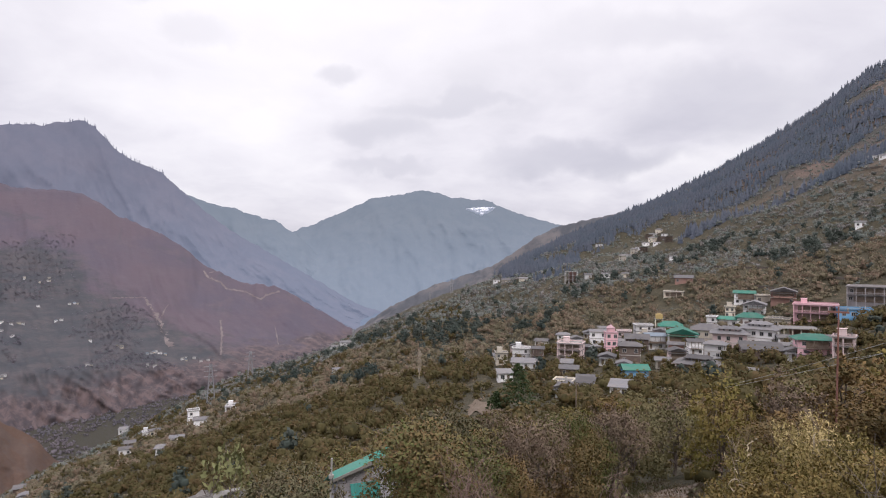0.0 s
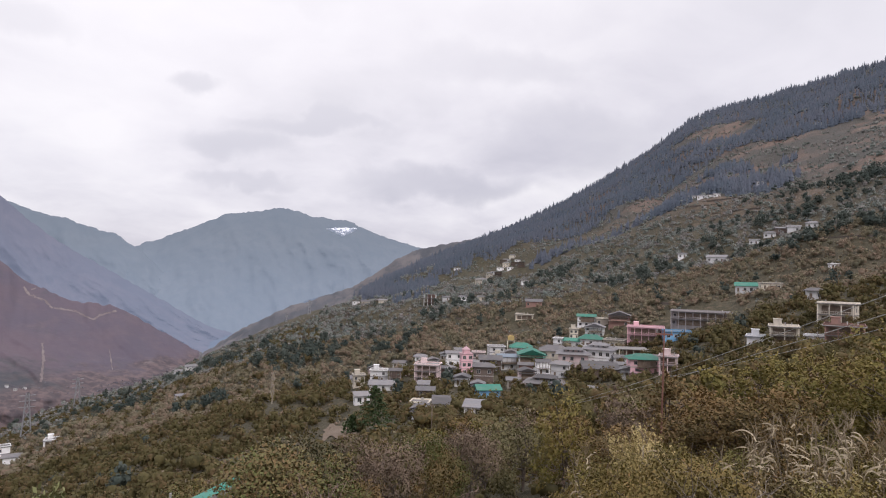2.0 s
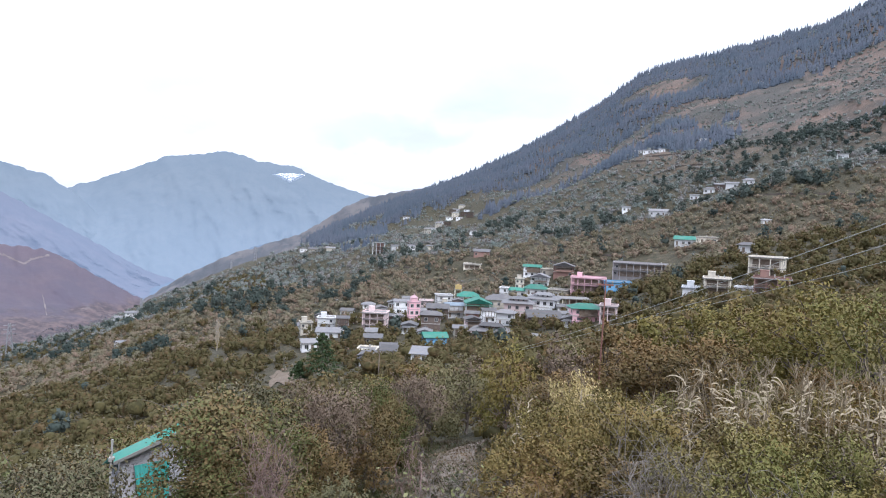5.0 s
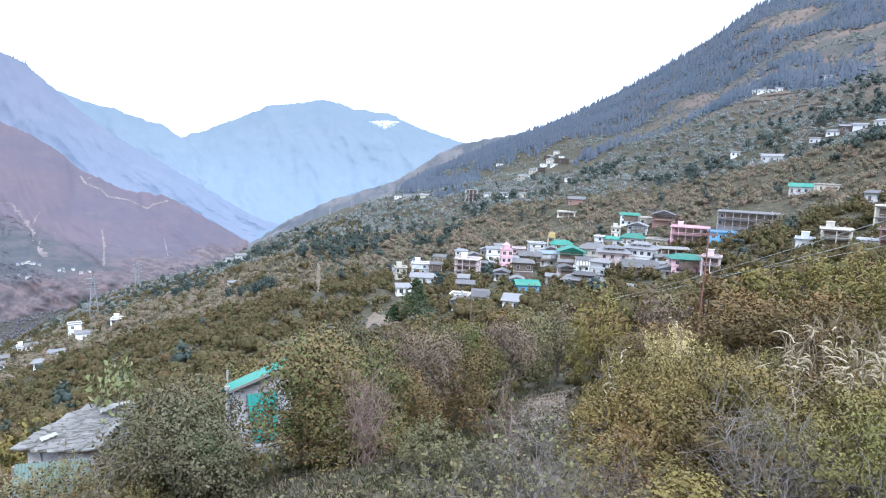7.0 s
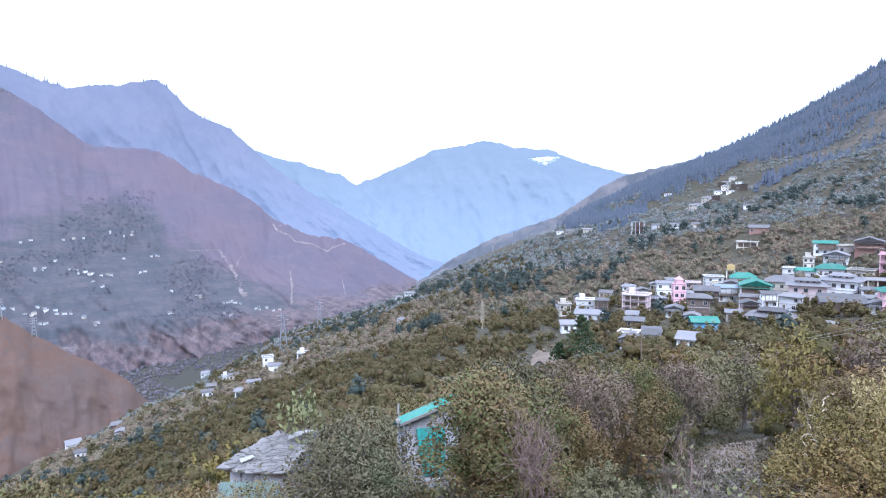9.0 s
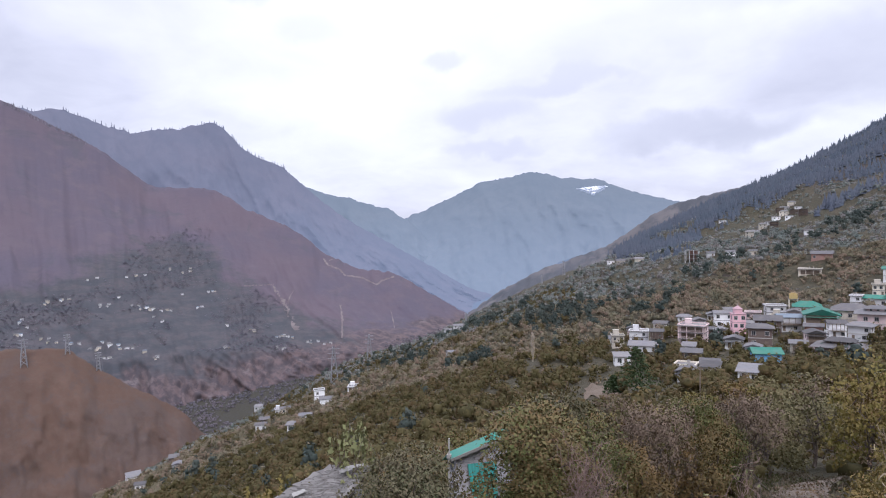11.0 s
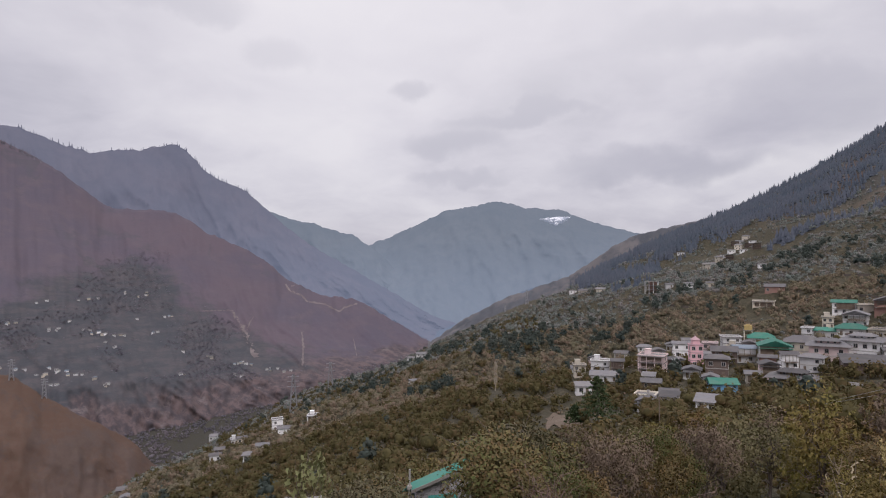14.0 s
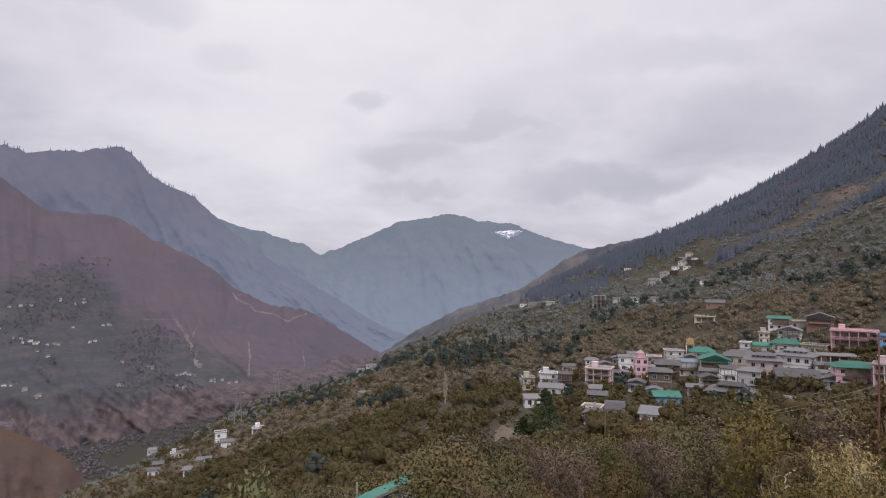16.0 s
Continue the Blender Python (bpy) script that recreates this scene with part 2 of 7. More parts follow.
def ground_z(x, y):
    """The height of the ground sheet at (x, y)."""
    x, y = np.atleast_1d(np.asarray(x, float)), np.atleast_1d(np.asarray(y, float))
    d = np.maximum(np.hypot(x, y), 0.5)
    az = np.degrees(np.arctan2(x, y))
    knots = [np.full_like(d, k) for k in KNOTS] + [np.log(np.maximum(MID_D(az), 215)), np.log(np.maximum(CREST_D(az), 260))]
    tans = [np.tan(np.radians(f(az))) for f in SLOPE_AT] + [np.tan(np.radians(MID_E(az))), np.tan(np.radians(CREST_E(az)))]
    crest = np.exp(knots[-1])

    def tan_at(ld):
        out = tans[0].copy()
        for k in range(6):
            f = np.clip((ld - knots[k]) / (knots[k + 1] - knots[k]), 0, 1)
            out = out + f * (tans[k + 1] - tans[k])
        return out
    ld = np.log(d)
    inner = np.minimum(ld, knots[-1])
    tan = sum(tan_at(np.minimum(ld + o, knots[-1])) for o in (-0.18, -0.09, 0, 0.09, 0.18)) / 5
    tan = np.where(ld > knots[-1] - 0.2, tan_at(inner), tan)
    z = np.exp(inner) * tan
    edge = 5 * tans[0]
    z = np.where(d < 5, np.interp(d, [0, 1.8], [-1.6, -1.6]) + (edge + 1.6) * np.clip((d - 1.8) / 3.2, 0, 1), z)
    fall = np.maximum(d - crest, 0)
    z = z - fall * 0.5 * np.clip(fall / 60, 0, 1)
    rough = np.clip((d - 15) / 150, 0, 1)
    inside = np.clip((crest - d) / (0.25 * crest), 0.08, 1)
    z = z + rough * inside * (0.022 * np.minimum(d, 500) * fbm(x / 55, y / 55, 4, 3) + 0.05 * np.maximum(d - 420, 0) * fbm(x / 190, y / 190, 4, 9))
    z = z + np.clip((d - 6) / 10, 0, 1) * 0.35 * fbm(x / 2.5, y / 2.5, 3, 21) * np.clip(60 / d, 0, 1)
    return np.maximum(z, FLOOR_Z + 8 * fbm(x / 300, y / 300, 3, 5))


def on_ground(x, y):
    return float(ground_z(x, y)[0])


def mesh_from(name, verts, faces, material=None, smooth=False, normals=None):
    """A mesh from arrays; faces: an (n, k) array of corners; normals: one for each vertex."""
    verts, faces = np.asarray(verts, np.float32), np.asarray(faces, np.int32)
    me = bpy.data.meshes.new(name)
    me.vertices.add(len(verts))
    me.vertices.foreach_set("co", verts.ravel())
    k = faces.shape[1]
    me.loops.add(faces.size)
    me.loops.foreach_set("vertex_index", faces.ravel())
    me.polygons.add(len(faces))
    me.polygons.foreach_set("loop_start", np.arange(len(faces), dtype=np.int32) * k)
    if smooth:
        me.polygons.foreach_set("use_smooth", np.ones(len(faces), bool))
    me.update(calc_edges=True)
    me.validate()
    if normals is not None:
        me.polygons.foreach_set("use_smooth", np.ones(len(me.polygons), bool))
        me.normals_split_custom_set_from_vertices(np.asarray(normals, np.float32))
    if material:
        me.materials.append(material)
    return me


def grid_faces(rows, cols, wrap=False):
    i, j = np.meshgrid(np.arange(rows - 1), np.arange(cols if wrap else cols - 1), indexing="ij")
    k = (j + 1) % cols
    return np.stack([i * cols + j, i * cols + k, (i + 1) * cols + k, (i + 1) * cols + j], -1).reshape(-1, 4)


def make_ground():
    azs = np.concatenate([np.arange(-180, -62, 2.0), np.arange(-62, 66, 0.25), np.arange(66, 180, 2.0)])
    ds = np.concatenate([[0.001], np.geomspace(0.6, 5, 6)[:-1], np.geomspace(5, 1800, 230), np.geomspace(1800, 4900, 14)[1:]])
    d, a = np.meshgrid(ds, np.radians(azs), indexing="ij")
    x, y = d * np.sin(a), d * np.cos(a)
    z = ground_z(x.ravel(), y.ravel())
    verts = np.stack([x.ravel(), y.ravel(), z], -1)
    faces = grid_faces(len(ds), len(azs), True)[:, ::-1]
    ob = new("ground", mesh_from("ground", verts, faces, GROUND, True))
    return tagged(ob, "steep terraced hillside of dry grass and soil", "ground", kind="structure")


make_ground()


class Band:
    """A mountain flank: by azimuth, a line of (distance, elevation) from foot to crest, and a slope behind it."""

    def __init__(self, lines, seed, gully, step=0.2, width=0.8, rows=70, freq=0.35, craggy=0.0, slant=0.0):
        self.azs = np.arange(lines[0][0][0], lines[0][-1][0] + 0.01, step)
        self.d = [smooth_curve([(p[0], p[1]) for p in line], width * 2) for line in lines]
        self.e = [smooth_curve([(p[0], p[2]) for p in line], width) for line in lines]
        self.seed, self.gully, self.rows, self.freq, self.craggy, self.slant = seed, gully, rows, freq, craggy, slant

    def at(self, az, v):
        """The place at azimuth az, v from 0 (foot) to 1 (crest)."""
        az, v = np.asarray(az, float), np.asarray(v, float)
        n = len(self.d) - 1
        s = np.clip(v, 0, 1) * n
        d = el = 0
        for k in range(n + 1):
            w = np.clip(1 - np.abs(s - k), 0, 1)
            d, el = d + w * self.d[k](az), el + w * self.e[k](az)
        bell = np.clip(np.sin(np.pi * np.clip(v, 0, 1)), 0, 1) ** 0.7
        warp = 1.3 * fbm(az * 0.5, v * 3, 3, self.seed + 40)
        shift = self.gully * (self.d[-1](az) - self.d[0](az)) * 1.6 * (ridged((az + warp + self.slant * v) * self.freq, v * 0.8, 5, self.seed) + 0.5 * fbm(az * 1.5, v * 9, 5, self.seed + 7)) * bell
        shift = shift * (1 + self.craggy * np.clip(0.36 - v, 0, 1) / 0.36)
        d = d - shift
        el = el + 0.12 * fbm(az * 2.2, v * 4, 4, self.seed + 3, 0.6) * (0.3 + v)
        a, e = np.radians(az), np.radians(el)
        return np.stack([d * np.sin(a), d * np.cos(a), d * np.tan(e)], -1)

    def place(self, az, el):
        """The place on the flank that is seen at (az, el)."""
        v = np.linspace(0, 1, 240)
        p = self.at(np.full_like(v, az), v)
        e = np.degrees(np.arctan2(p[:, 2], np.hypot(p[:, 0], p[:, 1])))
        return Vector(p[int(np.argmin(np.abs(e - el) + np.where(np.maximum.accumulate(e) > e + 0.02, 5, 0)))])

    def build(self, name, material, label):
        vs = np.linspace(0, 1, self.rows)
        v, a = np.meshgrid(vs, self.azs, indexing="ij")
        p = self.at(a.ravel(), v.ravel()).reshape(*v.shape, 3)
        crest = p[-1]
        out = crest / np.linalg.norm(crest[:, :2], axis=1)[:, None]
        back = []
        for far, fall in ((60, 40), (200, 160), (420, 380)):
            q = crest + out * far
            q[:, 2] = np.maximum(crest[:, 2] - fall, FLOOR_Z - 5)
            back.append(q)
        foot = p[0].copy()
        foot[:, 2] = np.minimum(foot[:, 2], FLOOR_Z - 12)
        verts = np.concatenate([foot[None], p, np.array(back)], 0)
        faces = grid_faces(verts.shape[0], verts.shape[1])[:, ::-1]
        ob = new(name, mesh_from(name, verts.reshape(-1, 3), faces, material, True))
        return tagged(ob, label, "mountain", kind="structure")


def brown_flank(n, place):
    """Dry grass over reddish soil, dark terraces half way down, torn red rock in the gorge."""
    # Mauve and blue-grey tones put the valley haze into the base colour.
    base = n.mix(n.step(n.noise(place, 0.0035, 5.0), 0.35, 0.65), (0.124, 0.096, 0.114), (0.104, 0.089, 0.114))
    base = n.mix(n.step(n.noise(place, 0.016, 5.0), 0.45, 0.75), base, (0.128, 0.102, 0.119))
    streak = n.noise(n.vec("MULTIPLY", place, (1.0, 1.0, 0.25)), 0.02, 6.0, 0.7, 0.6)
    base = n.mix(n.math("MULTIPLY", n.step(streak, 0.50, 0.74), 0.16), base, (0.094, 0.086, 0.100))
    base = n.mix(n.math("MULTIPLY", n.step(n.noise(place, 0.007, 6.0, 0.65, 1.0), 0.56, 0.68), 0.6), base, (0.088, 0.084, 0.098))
    # green terraces below a line that falls towards the gorge's mouth
    axes = n.add("ShaderNodeSeparateXYZ", {0: place})
    bearing = n.math("DIVIDE", n.math("ADD", n.math("MULTIPLY", n.math("ARCTAN2", axes.outputs[0], axes.outputs[1]), 57.2958), 52.0), 42.0)
    line = n.ramp(bearing, [((a + 52) / 42, ((e + 12) / 14,) * 3) for a, e in ((-52, -4.0), (-46, -3.2), (-41, -1.6), (-37, 0.2), (-34, 0.6), (-31.5, -0.2), (-29.0, -3.0), (-27, -4.4), (-23, -6.8), (-19.4, -8.4), (-14, -9.7))])
    level = n.math("DIVIDE", axes.outputs[2], n.vec("LENGTH", place))
    level = n.math("SUBTRACT", n.math("ADD", n.math("MULTIPLY", line, 14.0), -12.0), n.math("MULTIPLY", level, 57.2958))
    level = n.math("ADD", level, n.math("MULTIPLY", n.math("SUBTRACT", n.noise(place, 0.010, 6.0, 0.65), 0.5), 9.0))
    steps = n.noise(n.vec("MULTIPLY", place, (1.0, 1.0, 7.0)), 0.011, 6.0, 0.7)
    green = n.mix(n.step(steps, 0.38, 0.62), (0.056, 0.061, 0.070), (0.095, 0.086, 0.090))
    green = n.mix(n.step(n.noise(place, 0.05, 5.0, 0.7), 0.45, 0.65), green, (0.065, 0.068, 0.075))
    base = n.mix(n.math("MULTIPLY", n.step(level, -0.9, 1.4), 0.95), base, green)
    height = n.math("ADD", axes.outputs[2], n.math("MULTIPLY", n.noise(place, 0.012, 5.0), 110.0))
    rock = n.mix(n.step(n.noise(n.vec("MULTIPLY", place, (1.0, 1.0, 0.5)), 0.04, 8.0, 0.75, 0.2), 0.42, 0.60), (0.074, 0.061, 0.067), (0.152, 0.111, 0.109))
    rock = n.mix(n.step(n.noise(place, 0.015, 6.0, 0.7), 0.58, 0.68), rock, (0.175, 0.144, 0.142))
    return n.mix(n.math("MULTIPLY", n.math("SUBTRACT", 1.0, n.step(height, -235.0, -205.0)), 0.9), base, rock)


def spur_flank(n, place):
    base = n.mix(n.step(n.noise(place, 0.006, 5.0), 0.35, 0.65), (0.116, 0.071, 0.052), (0.096, 0.061, 0.048))
    base = n.mix(n.step(n.noise(place, 0.03, 6.0, 0.65), 0.5, 0.7), base, (0.130, 0.081, 0.060))
    gully = n.noise(n.vec("MULTIPLY", place, (1.0, 1.0, 0.35)), 0.012, 7.0, 0.72, 1.2)
    base = n.mix(n.math("MULTIPLY", n.step(gully, 0.50, 0.60), 0.5), base, (0.100, 0.076, 0.068))
    base = n.mix(n.math("MULTIPLY", n.step(n.noise(place, 0.14, 6.0, 0.75), 0.45, 0.62), 0.4), base, (0.118, 0.086, 0.066))
    return n.mix(n.math("MULTIPLY", n.step(n.noise(place, 0.045, 8.0, 0.75, 0.3), 0.52, 0.62), 0.5), base, (0.092, 0.072, 0.066))


def olive_flank(n, place):
    base = n.mix(n.step(n.noise(place, 0.006, 5.0), 0.4, 0.6), (0.096, 0.100, 0.112), (0.160, 0.148, 0.148))
    return n.mix(n.step(n.noise(place, 0.02, 6.0, 0.7), 0.45, 0.65), base, (0.078, 0.084, 0.096))


def distance_glow_material(name, a, b, c, scale, glow, deep=None, low=-330.0, high=500.0):
    """Far slopes: wooded and bare patches, with haze painted as a faint blue emission, stronger down in the valley."""
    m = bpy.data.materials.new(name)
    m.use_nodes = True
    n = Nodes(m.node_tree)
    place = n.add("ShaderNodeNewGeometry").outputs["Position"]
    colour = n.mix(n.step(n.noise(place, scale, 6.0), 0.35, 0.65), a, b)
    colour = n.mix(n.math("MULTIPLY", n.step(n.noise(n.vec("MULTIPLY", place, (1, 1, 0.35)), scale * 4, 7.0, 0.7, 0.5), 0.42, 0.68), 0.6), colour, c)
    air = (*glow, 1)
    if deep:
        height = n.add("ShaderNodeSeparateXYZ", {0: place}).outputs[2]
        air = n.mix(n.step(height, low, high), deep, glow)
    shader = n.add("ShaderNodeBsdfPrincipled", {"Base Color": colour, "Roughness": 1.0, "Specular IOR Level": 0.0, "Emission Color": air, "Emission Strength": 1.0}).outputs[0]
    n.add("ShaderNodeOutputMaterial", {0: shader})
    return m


BROWN = principled("hazed_brown_grass", brown_flank, 0.95, (0.05, 2.5))
SPUR = principled("dry_spur_grass", spur_flank, 0.95, (0.08, 1.6))
OLIVE = principled("olive_ridge_scrub", olive_flank, 0.95, (0.05, 2.0))
# Bluish base colours and emission imitate haze on these far slopes.
SLATE = distance_glow_material("hazed_blue_grey_slope", (0.062, 0.062, 0.074), (0.078, 0.072, 0.082), (0.046, 0.050, 0.062), 0.004, (0.122, 0.132, 0.180), (0.152, 0.182, 0.250), -250.0, 420.0)
FAR = distance_glow_material("hazed_far_slope", (0.066, 0.074, 0.084), (0.078, 0.084, 0.092), (0.050, 0.060, 0.072), 0.003, (0.138, 0.168, 0.208), (0.186, 0.228, 0.292), -300.0, 280.0)
FOOT = distance_glow_material("hazed_valley_slope", (0.075, 0.090, 0.110), (0.090, 0.105, 0.125), (0.050, 0.064, 0.084), 0.004, (0.085, 0.110, 0.160), (0.130, 0.165, 0.230), -330.0, 0.0)

west = Band([
    [(-62, 1050, -19), (-36, 1150, -17.5), (-31, 1350, -14.5), (-19, 1500, -13), (-8, 1650, -11.5), (-2, 1700, -11)],
    [(-62, 1250, -11), (-45, 1400, -9.5), (-31, 1520, -9.6), (-19, 1600, -10.6), (-8, 1750, -10), (-2, 1850, -10)],
    [(-62, 1700, -4), (-45, 1800, -4), (-31, 2000, -3.5), (-19, 1950, -6.5), (-8, 1950, -9), (-2, 1950, -9.7)],
    [(-62, 2700, 13), (-45.5, 2700, 11), (-44.1, 2700, 10.5), (-41.9, 2700, 9.2), (-39.9, 2650, 8.2), (-37.9, 2600, 6.8), (-36.7, 2600, 5.7), (-35.4, 2600, 4.7), (-31.4, 2550, 4.7), (-29.6, 2500, 4.1),
     (-28.2, 2450, 2.9), (-25.3, 2400, 1.6), (-23.4, 2350, 0.6), (-21.4, 2300, -1.3), (-18.3, 2250, -2.9), (-14.7, 2200, -3.5), (-11.6, 2150, -5.4), (-8.2, 2100, -7.5), (-2, 2050, -9.5)],
], 11, 0.024, width=0.5, step=0.15, rows=120, craggy=1.3, slant=14.0)
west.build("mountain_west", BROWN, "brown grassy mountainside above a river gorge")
rear = Band([
    [(-62, 2850, -4), (-14, 2500, -7.4), (-2, 2400, -7.8)],
    [(-62, 3500, 11.5), (-50, 3550, 11.5), (-43.4, 3600, 10.4), (-42.1, 3600, 10.8), (-40.3, 3600, 10.3), (-38.7, 3600, 9.6), (-36.6, 3600, 9.1), (-35.4, 3600, 9.4), (-33.2, 3600, 9.6), (-31.4, 3600, 10.1), (-30.3, 3600, 10.3),
     (-29.6, 3550, 9.8), (-28.2, 3500, 8.3), (-26.7, 3450, 7.3), (-24.8, 3400, 6.6), (-23.8, 3350, 5.7), (-22.8, 3300, 4.8), (-21.3, 3250, 3.4), (-19.3, 3200, 1.8), (-16.7, 3150, 0.2), (-13.1, 3100, -1.9), (-8, 3050, -5), (-2, 3000, -7.2)],
], 23, 0.10, width=0.35, rows=90, slant=9.0)
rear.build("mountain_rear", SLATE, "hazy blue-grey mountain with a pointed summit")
saddle = Band([
    [(-34, 3400, -5), (-6, 3200, -6.2)],
    [(-34, 4150, 5.5), (-22.7, 4150, 4.7), (-20.9, 4150, 4.0), (-18.5, 4100, 3.5), (-16.6, 4050, 2.8), (-15.1, 4050, 2.5), (-13.9, 4000, 1.6), (-13.2, 4000, 1.1), (-10, 4000, -2), (-6, 3950, -5)],
], 31, 0.12, width=0.35)
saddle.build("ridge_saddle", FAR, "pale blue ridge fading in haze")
far = Band([
    [(-30, 3000, -6.6), (30, 3000, -6.6)],
    [(-30, 3825, -4.2), (-13, 3825, -2.2), (-6, 3825, 0), (0, 3825, 0.4), (9, 3825, 0), (30, 3825, -1.5)],
    [(-30, 4650, -2), (-16, 4650, 0.5), (-13.2, 4650, 1.8), (-11.6, 4650, 2.4), (-9.6, 4650, 3.3), (-6.5, 4650, 4.7), (-4.4, 4650, 5.0), (-1.5, 4650, 5.5), (0.8, 4650, 4.8), (4.2, 4650, 4.5), (6.0, 4650, 3.6), (8.0, 4650, 3.0), (10.2, 4650, 2.3), (13.3, 4650, 1.9), (30, 4600, 1)],
], 43, 0.05, width=0.35, rows=90, slant=6.0)
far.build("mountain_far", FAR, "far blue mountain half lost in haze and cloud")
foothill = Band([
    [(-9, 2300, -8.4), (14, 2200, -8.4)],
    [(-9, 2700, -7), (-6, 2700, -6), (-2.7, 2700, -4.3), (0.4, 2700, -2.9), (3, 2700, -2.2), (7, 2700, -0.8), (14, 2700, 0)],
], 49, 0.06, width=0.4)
foothill.build("ridge_foothill", FOOT, "foothill at the valley mouth in painted haze blue")
olive = Band([
    [(-9, 1700, -9.5), (24, 1500, -6)],
    [(-9, 2100, -8), (-4.7, 2050, -5.2), (-1.6, 2000, -3.7), (1.5, 2000, -2.6), (4.5, 1980, -1.6), (6.5, 1960, -0.4), (8.9, 1950, 1.3), (11.3, 1950, 2.3), (14, 1950, 2.8), (15.8, 1950, 3.2), (24, 1950, 3.6)],
], 57, 0.04, width=0.4)
olive.build("ridge_olive", OLIVE, "olive-brown ridge with bare patches")
spur = Band([
    [(-70, 700, -26), (-36, 740, -24), (-32, 760, -23.4), (-26, 790, -22.6)],
    [(-70, 1000, -6.5), (-45.5, 980, -7.7), (-41.9, 970, -8.1), (-40.8, 960, -9.3), (-38, 940, -11.4), (-33.8, 920, -14.1), (-32.5, 910, -16), (-26, 890, -20.5)],
], 71, 0.06, width=0.4, rows=90, freq=0.2)
spur.build("spur_grass", SPUR, "bare brown grass spur over the gorge")
# ---------------------------------------------------------------- building blocks
def boxes(*specs):
    """Vertices and quads of boxes, each (x0, x1, y0, y1, z0, z1)."""
    verts, faces = [], []
    for x0, x1, y0, y1, z0, z1 in specs:
        k = len(verts)
        verts += [(x0, y0, z0), (x1, y0, z0), (x1, y1, z0), (x0, y1, z0), (x0, y0, z1), (x1, y0, z1), (x1, y1, z1), (x0, y1, z1)]
        faces += [[k + i for i in f] for f in ((3, 2, 1, 0), (4, 5, 6, 7), (0, 1, 5, 4), (1, 2, 6, 5), (2, 3, 7, 6), (3, 0, 4, 7))]
    return verts, faces


def part(name, shape, material, parent, label="", place=None):
    """One mesh object under a thing or a part; shape: (vertices, faces) or a mesh to share."""
    if not isinstance(shape, bpy.types.Mesh):
        me = bpy.data.meshes.new(name)
        me.from_pydata([tuple(v) for v in shape[0]], [], [tuple(f) for f in shape[1]])
        me.materials.append(material)
        shape = me
    ob = new(name, shape)
    ob.parent = parent
    if place is not None:
        ob.matrix_local = place
    if label:
        ob["label"] = label
    return ob


def thing(name, m, label, category, group="", kind=""):
    ob = new(name)
    ob.matrix_world = m
    return tagged(ob, label, category, group, kind)


def hip_shape(w, d, z, rise, ridge, over=0.5, thick=0.12):
    """A roof over w x d with its eaves at z; ridge: the share of the width that the ridge takes (1: a gable)."""
    a, b = w / 2 + over, d / 2 + over
    r = a * ridge
    verts = [(-a, -b, z), (a, -b, z), (a, b, z), (-a, b, z), (-a, -b, z + thick), (a, -b, z + thick), (a, b, z + thick), (-a, b, z + thick), (-r, 0, z + rise + thick), (r, 0, z + rise + thick), (-r, 0, z + rise), (r, 0, z + rise)]
    faces = [(4, 5, 9, 8), (6, 7, 8, 9), (7, 4, 8), (5, 6, 9), (0, 1, 5, 4), (2, 3, 7, 6), (0, 10, 11, 1), (2, 11, 10, 3), (1, 2, 6, 5), (3, 0, 4, 7), (3, 10, 0), (1, 11, 2)]
    return verts, faces


def gable_fill(w, d, z, rise):
    """The wall under a gable roof whose ridge runs along x."""
    verts, faces = [], []
    for x, t in ((-w / 2, w),):
        k = len(verts)
        verts += [(x, -d / 2, z), (x, d / 2, z), (x, 0, z + rise), (x + t, -d / 2, z), (x + t, d / 2, z), (x + t, 0, z + rise)]
        faces += [(k, k + 2, k + 1), (k + 3, k + 4, k + 5), (k, k + 1, k + 4, k + 3), (k + 1, k + 2, k + 5, k + 4), (k + 2, k, k + 3, k + 5)]
    return verts, faces


def turned(shape):
    return [(-y, x, z) for x, y, z in shape[0]], shape[1]


WALLS = {k: paint(k + "_wall", c, 0.85, w) for k, c, w in (
    ("white", (0.86, 0.85, 0.85), 0.12), ("cream", (0.74, 0.67, 0.56), 0.2), ("pink", (0.76, 0.60, 0.59), 0.15), ("rose", (0.74, 0.46, 0.50), 0.15), ("wood", (0.15, 0.11, 0.095), 0.2),
    ("brick", (0.34, 0.20, 0.165), 0.25), ("blue", (0.20, 0.45, 0.72), 0.15), ("grey", (0.42, 0.39, 0.39), 0.25), ("red", (0.36, 0.08, 0.11), 0.2), ("yellow", (0.66, 0.48, 0.20), 0.2))}
ROOFS = {k: paint(k + "_roof", c, r, w) for k, c, r, w in (
    ("tin", (0.180, 0.174, 0.180), 0.65, 0.35), ("slate", (0.125, 0.118, 0.120), 0.8, 0.25), ("teal", (0.030, 0.190, 0.135), 0.6, 0.2), ("blue_tin", (0.17, 0.21, 0.25), 0.6, 0.15),
    ("slab", (0.200, 0.190, 0.182), 0.9, 0.25), ("pinkroof", (0.46, 0.30, 0.32), 0.8, 0.2))}
GLASS = principled("dark_window_glass", lambda n, p: n.mix(n.noise(p, 0.6), (0.02, 0.022, 0.026), (0.05, 0.055, 0.065)), 0.15, None, 0.0, 0.5)
FRAME = paint("window_frame_paint", (0.5, 0.47, 0.44), 0.7, 0.2)
TIMBER = principled("weathered_timber", two_scale((0.16, 0.12, 0.09), (0.24, 0.19, 0.15), (0.09, 0.07, 0.055), 0.8, 14.0), 0.85, (20.0, 0.006))
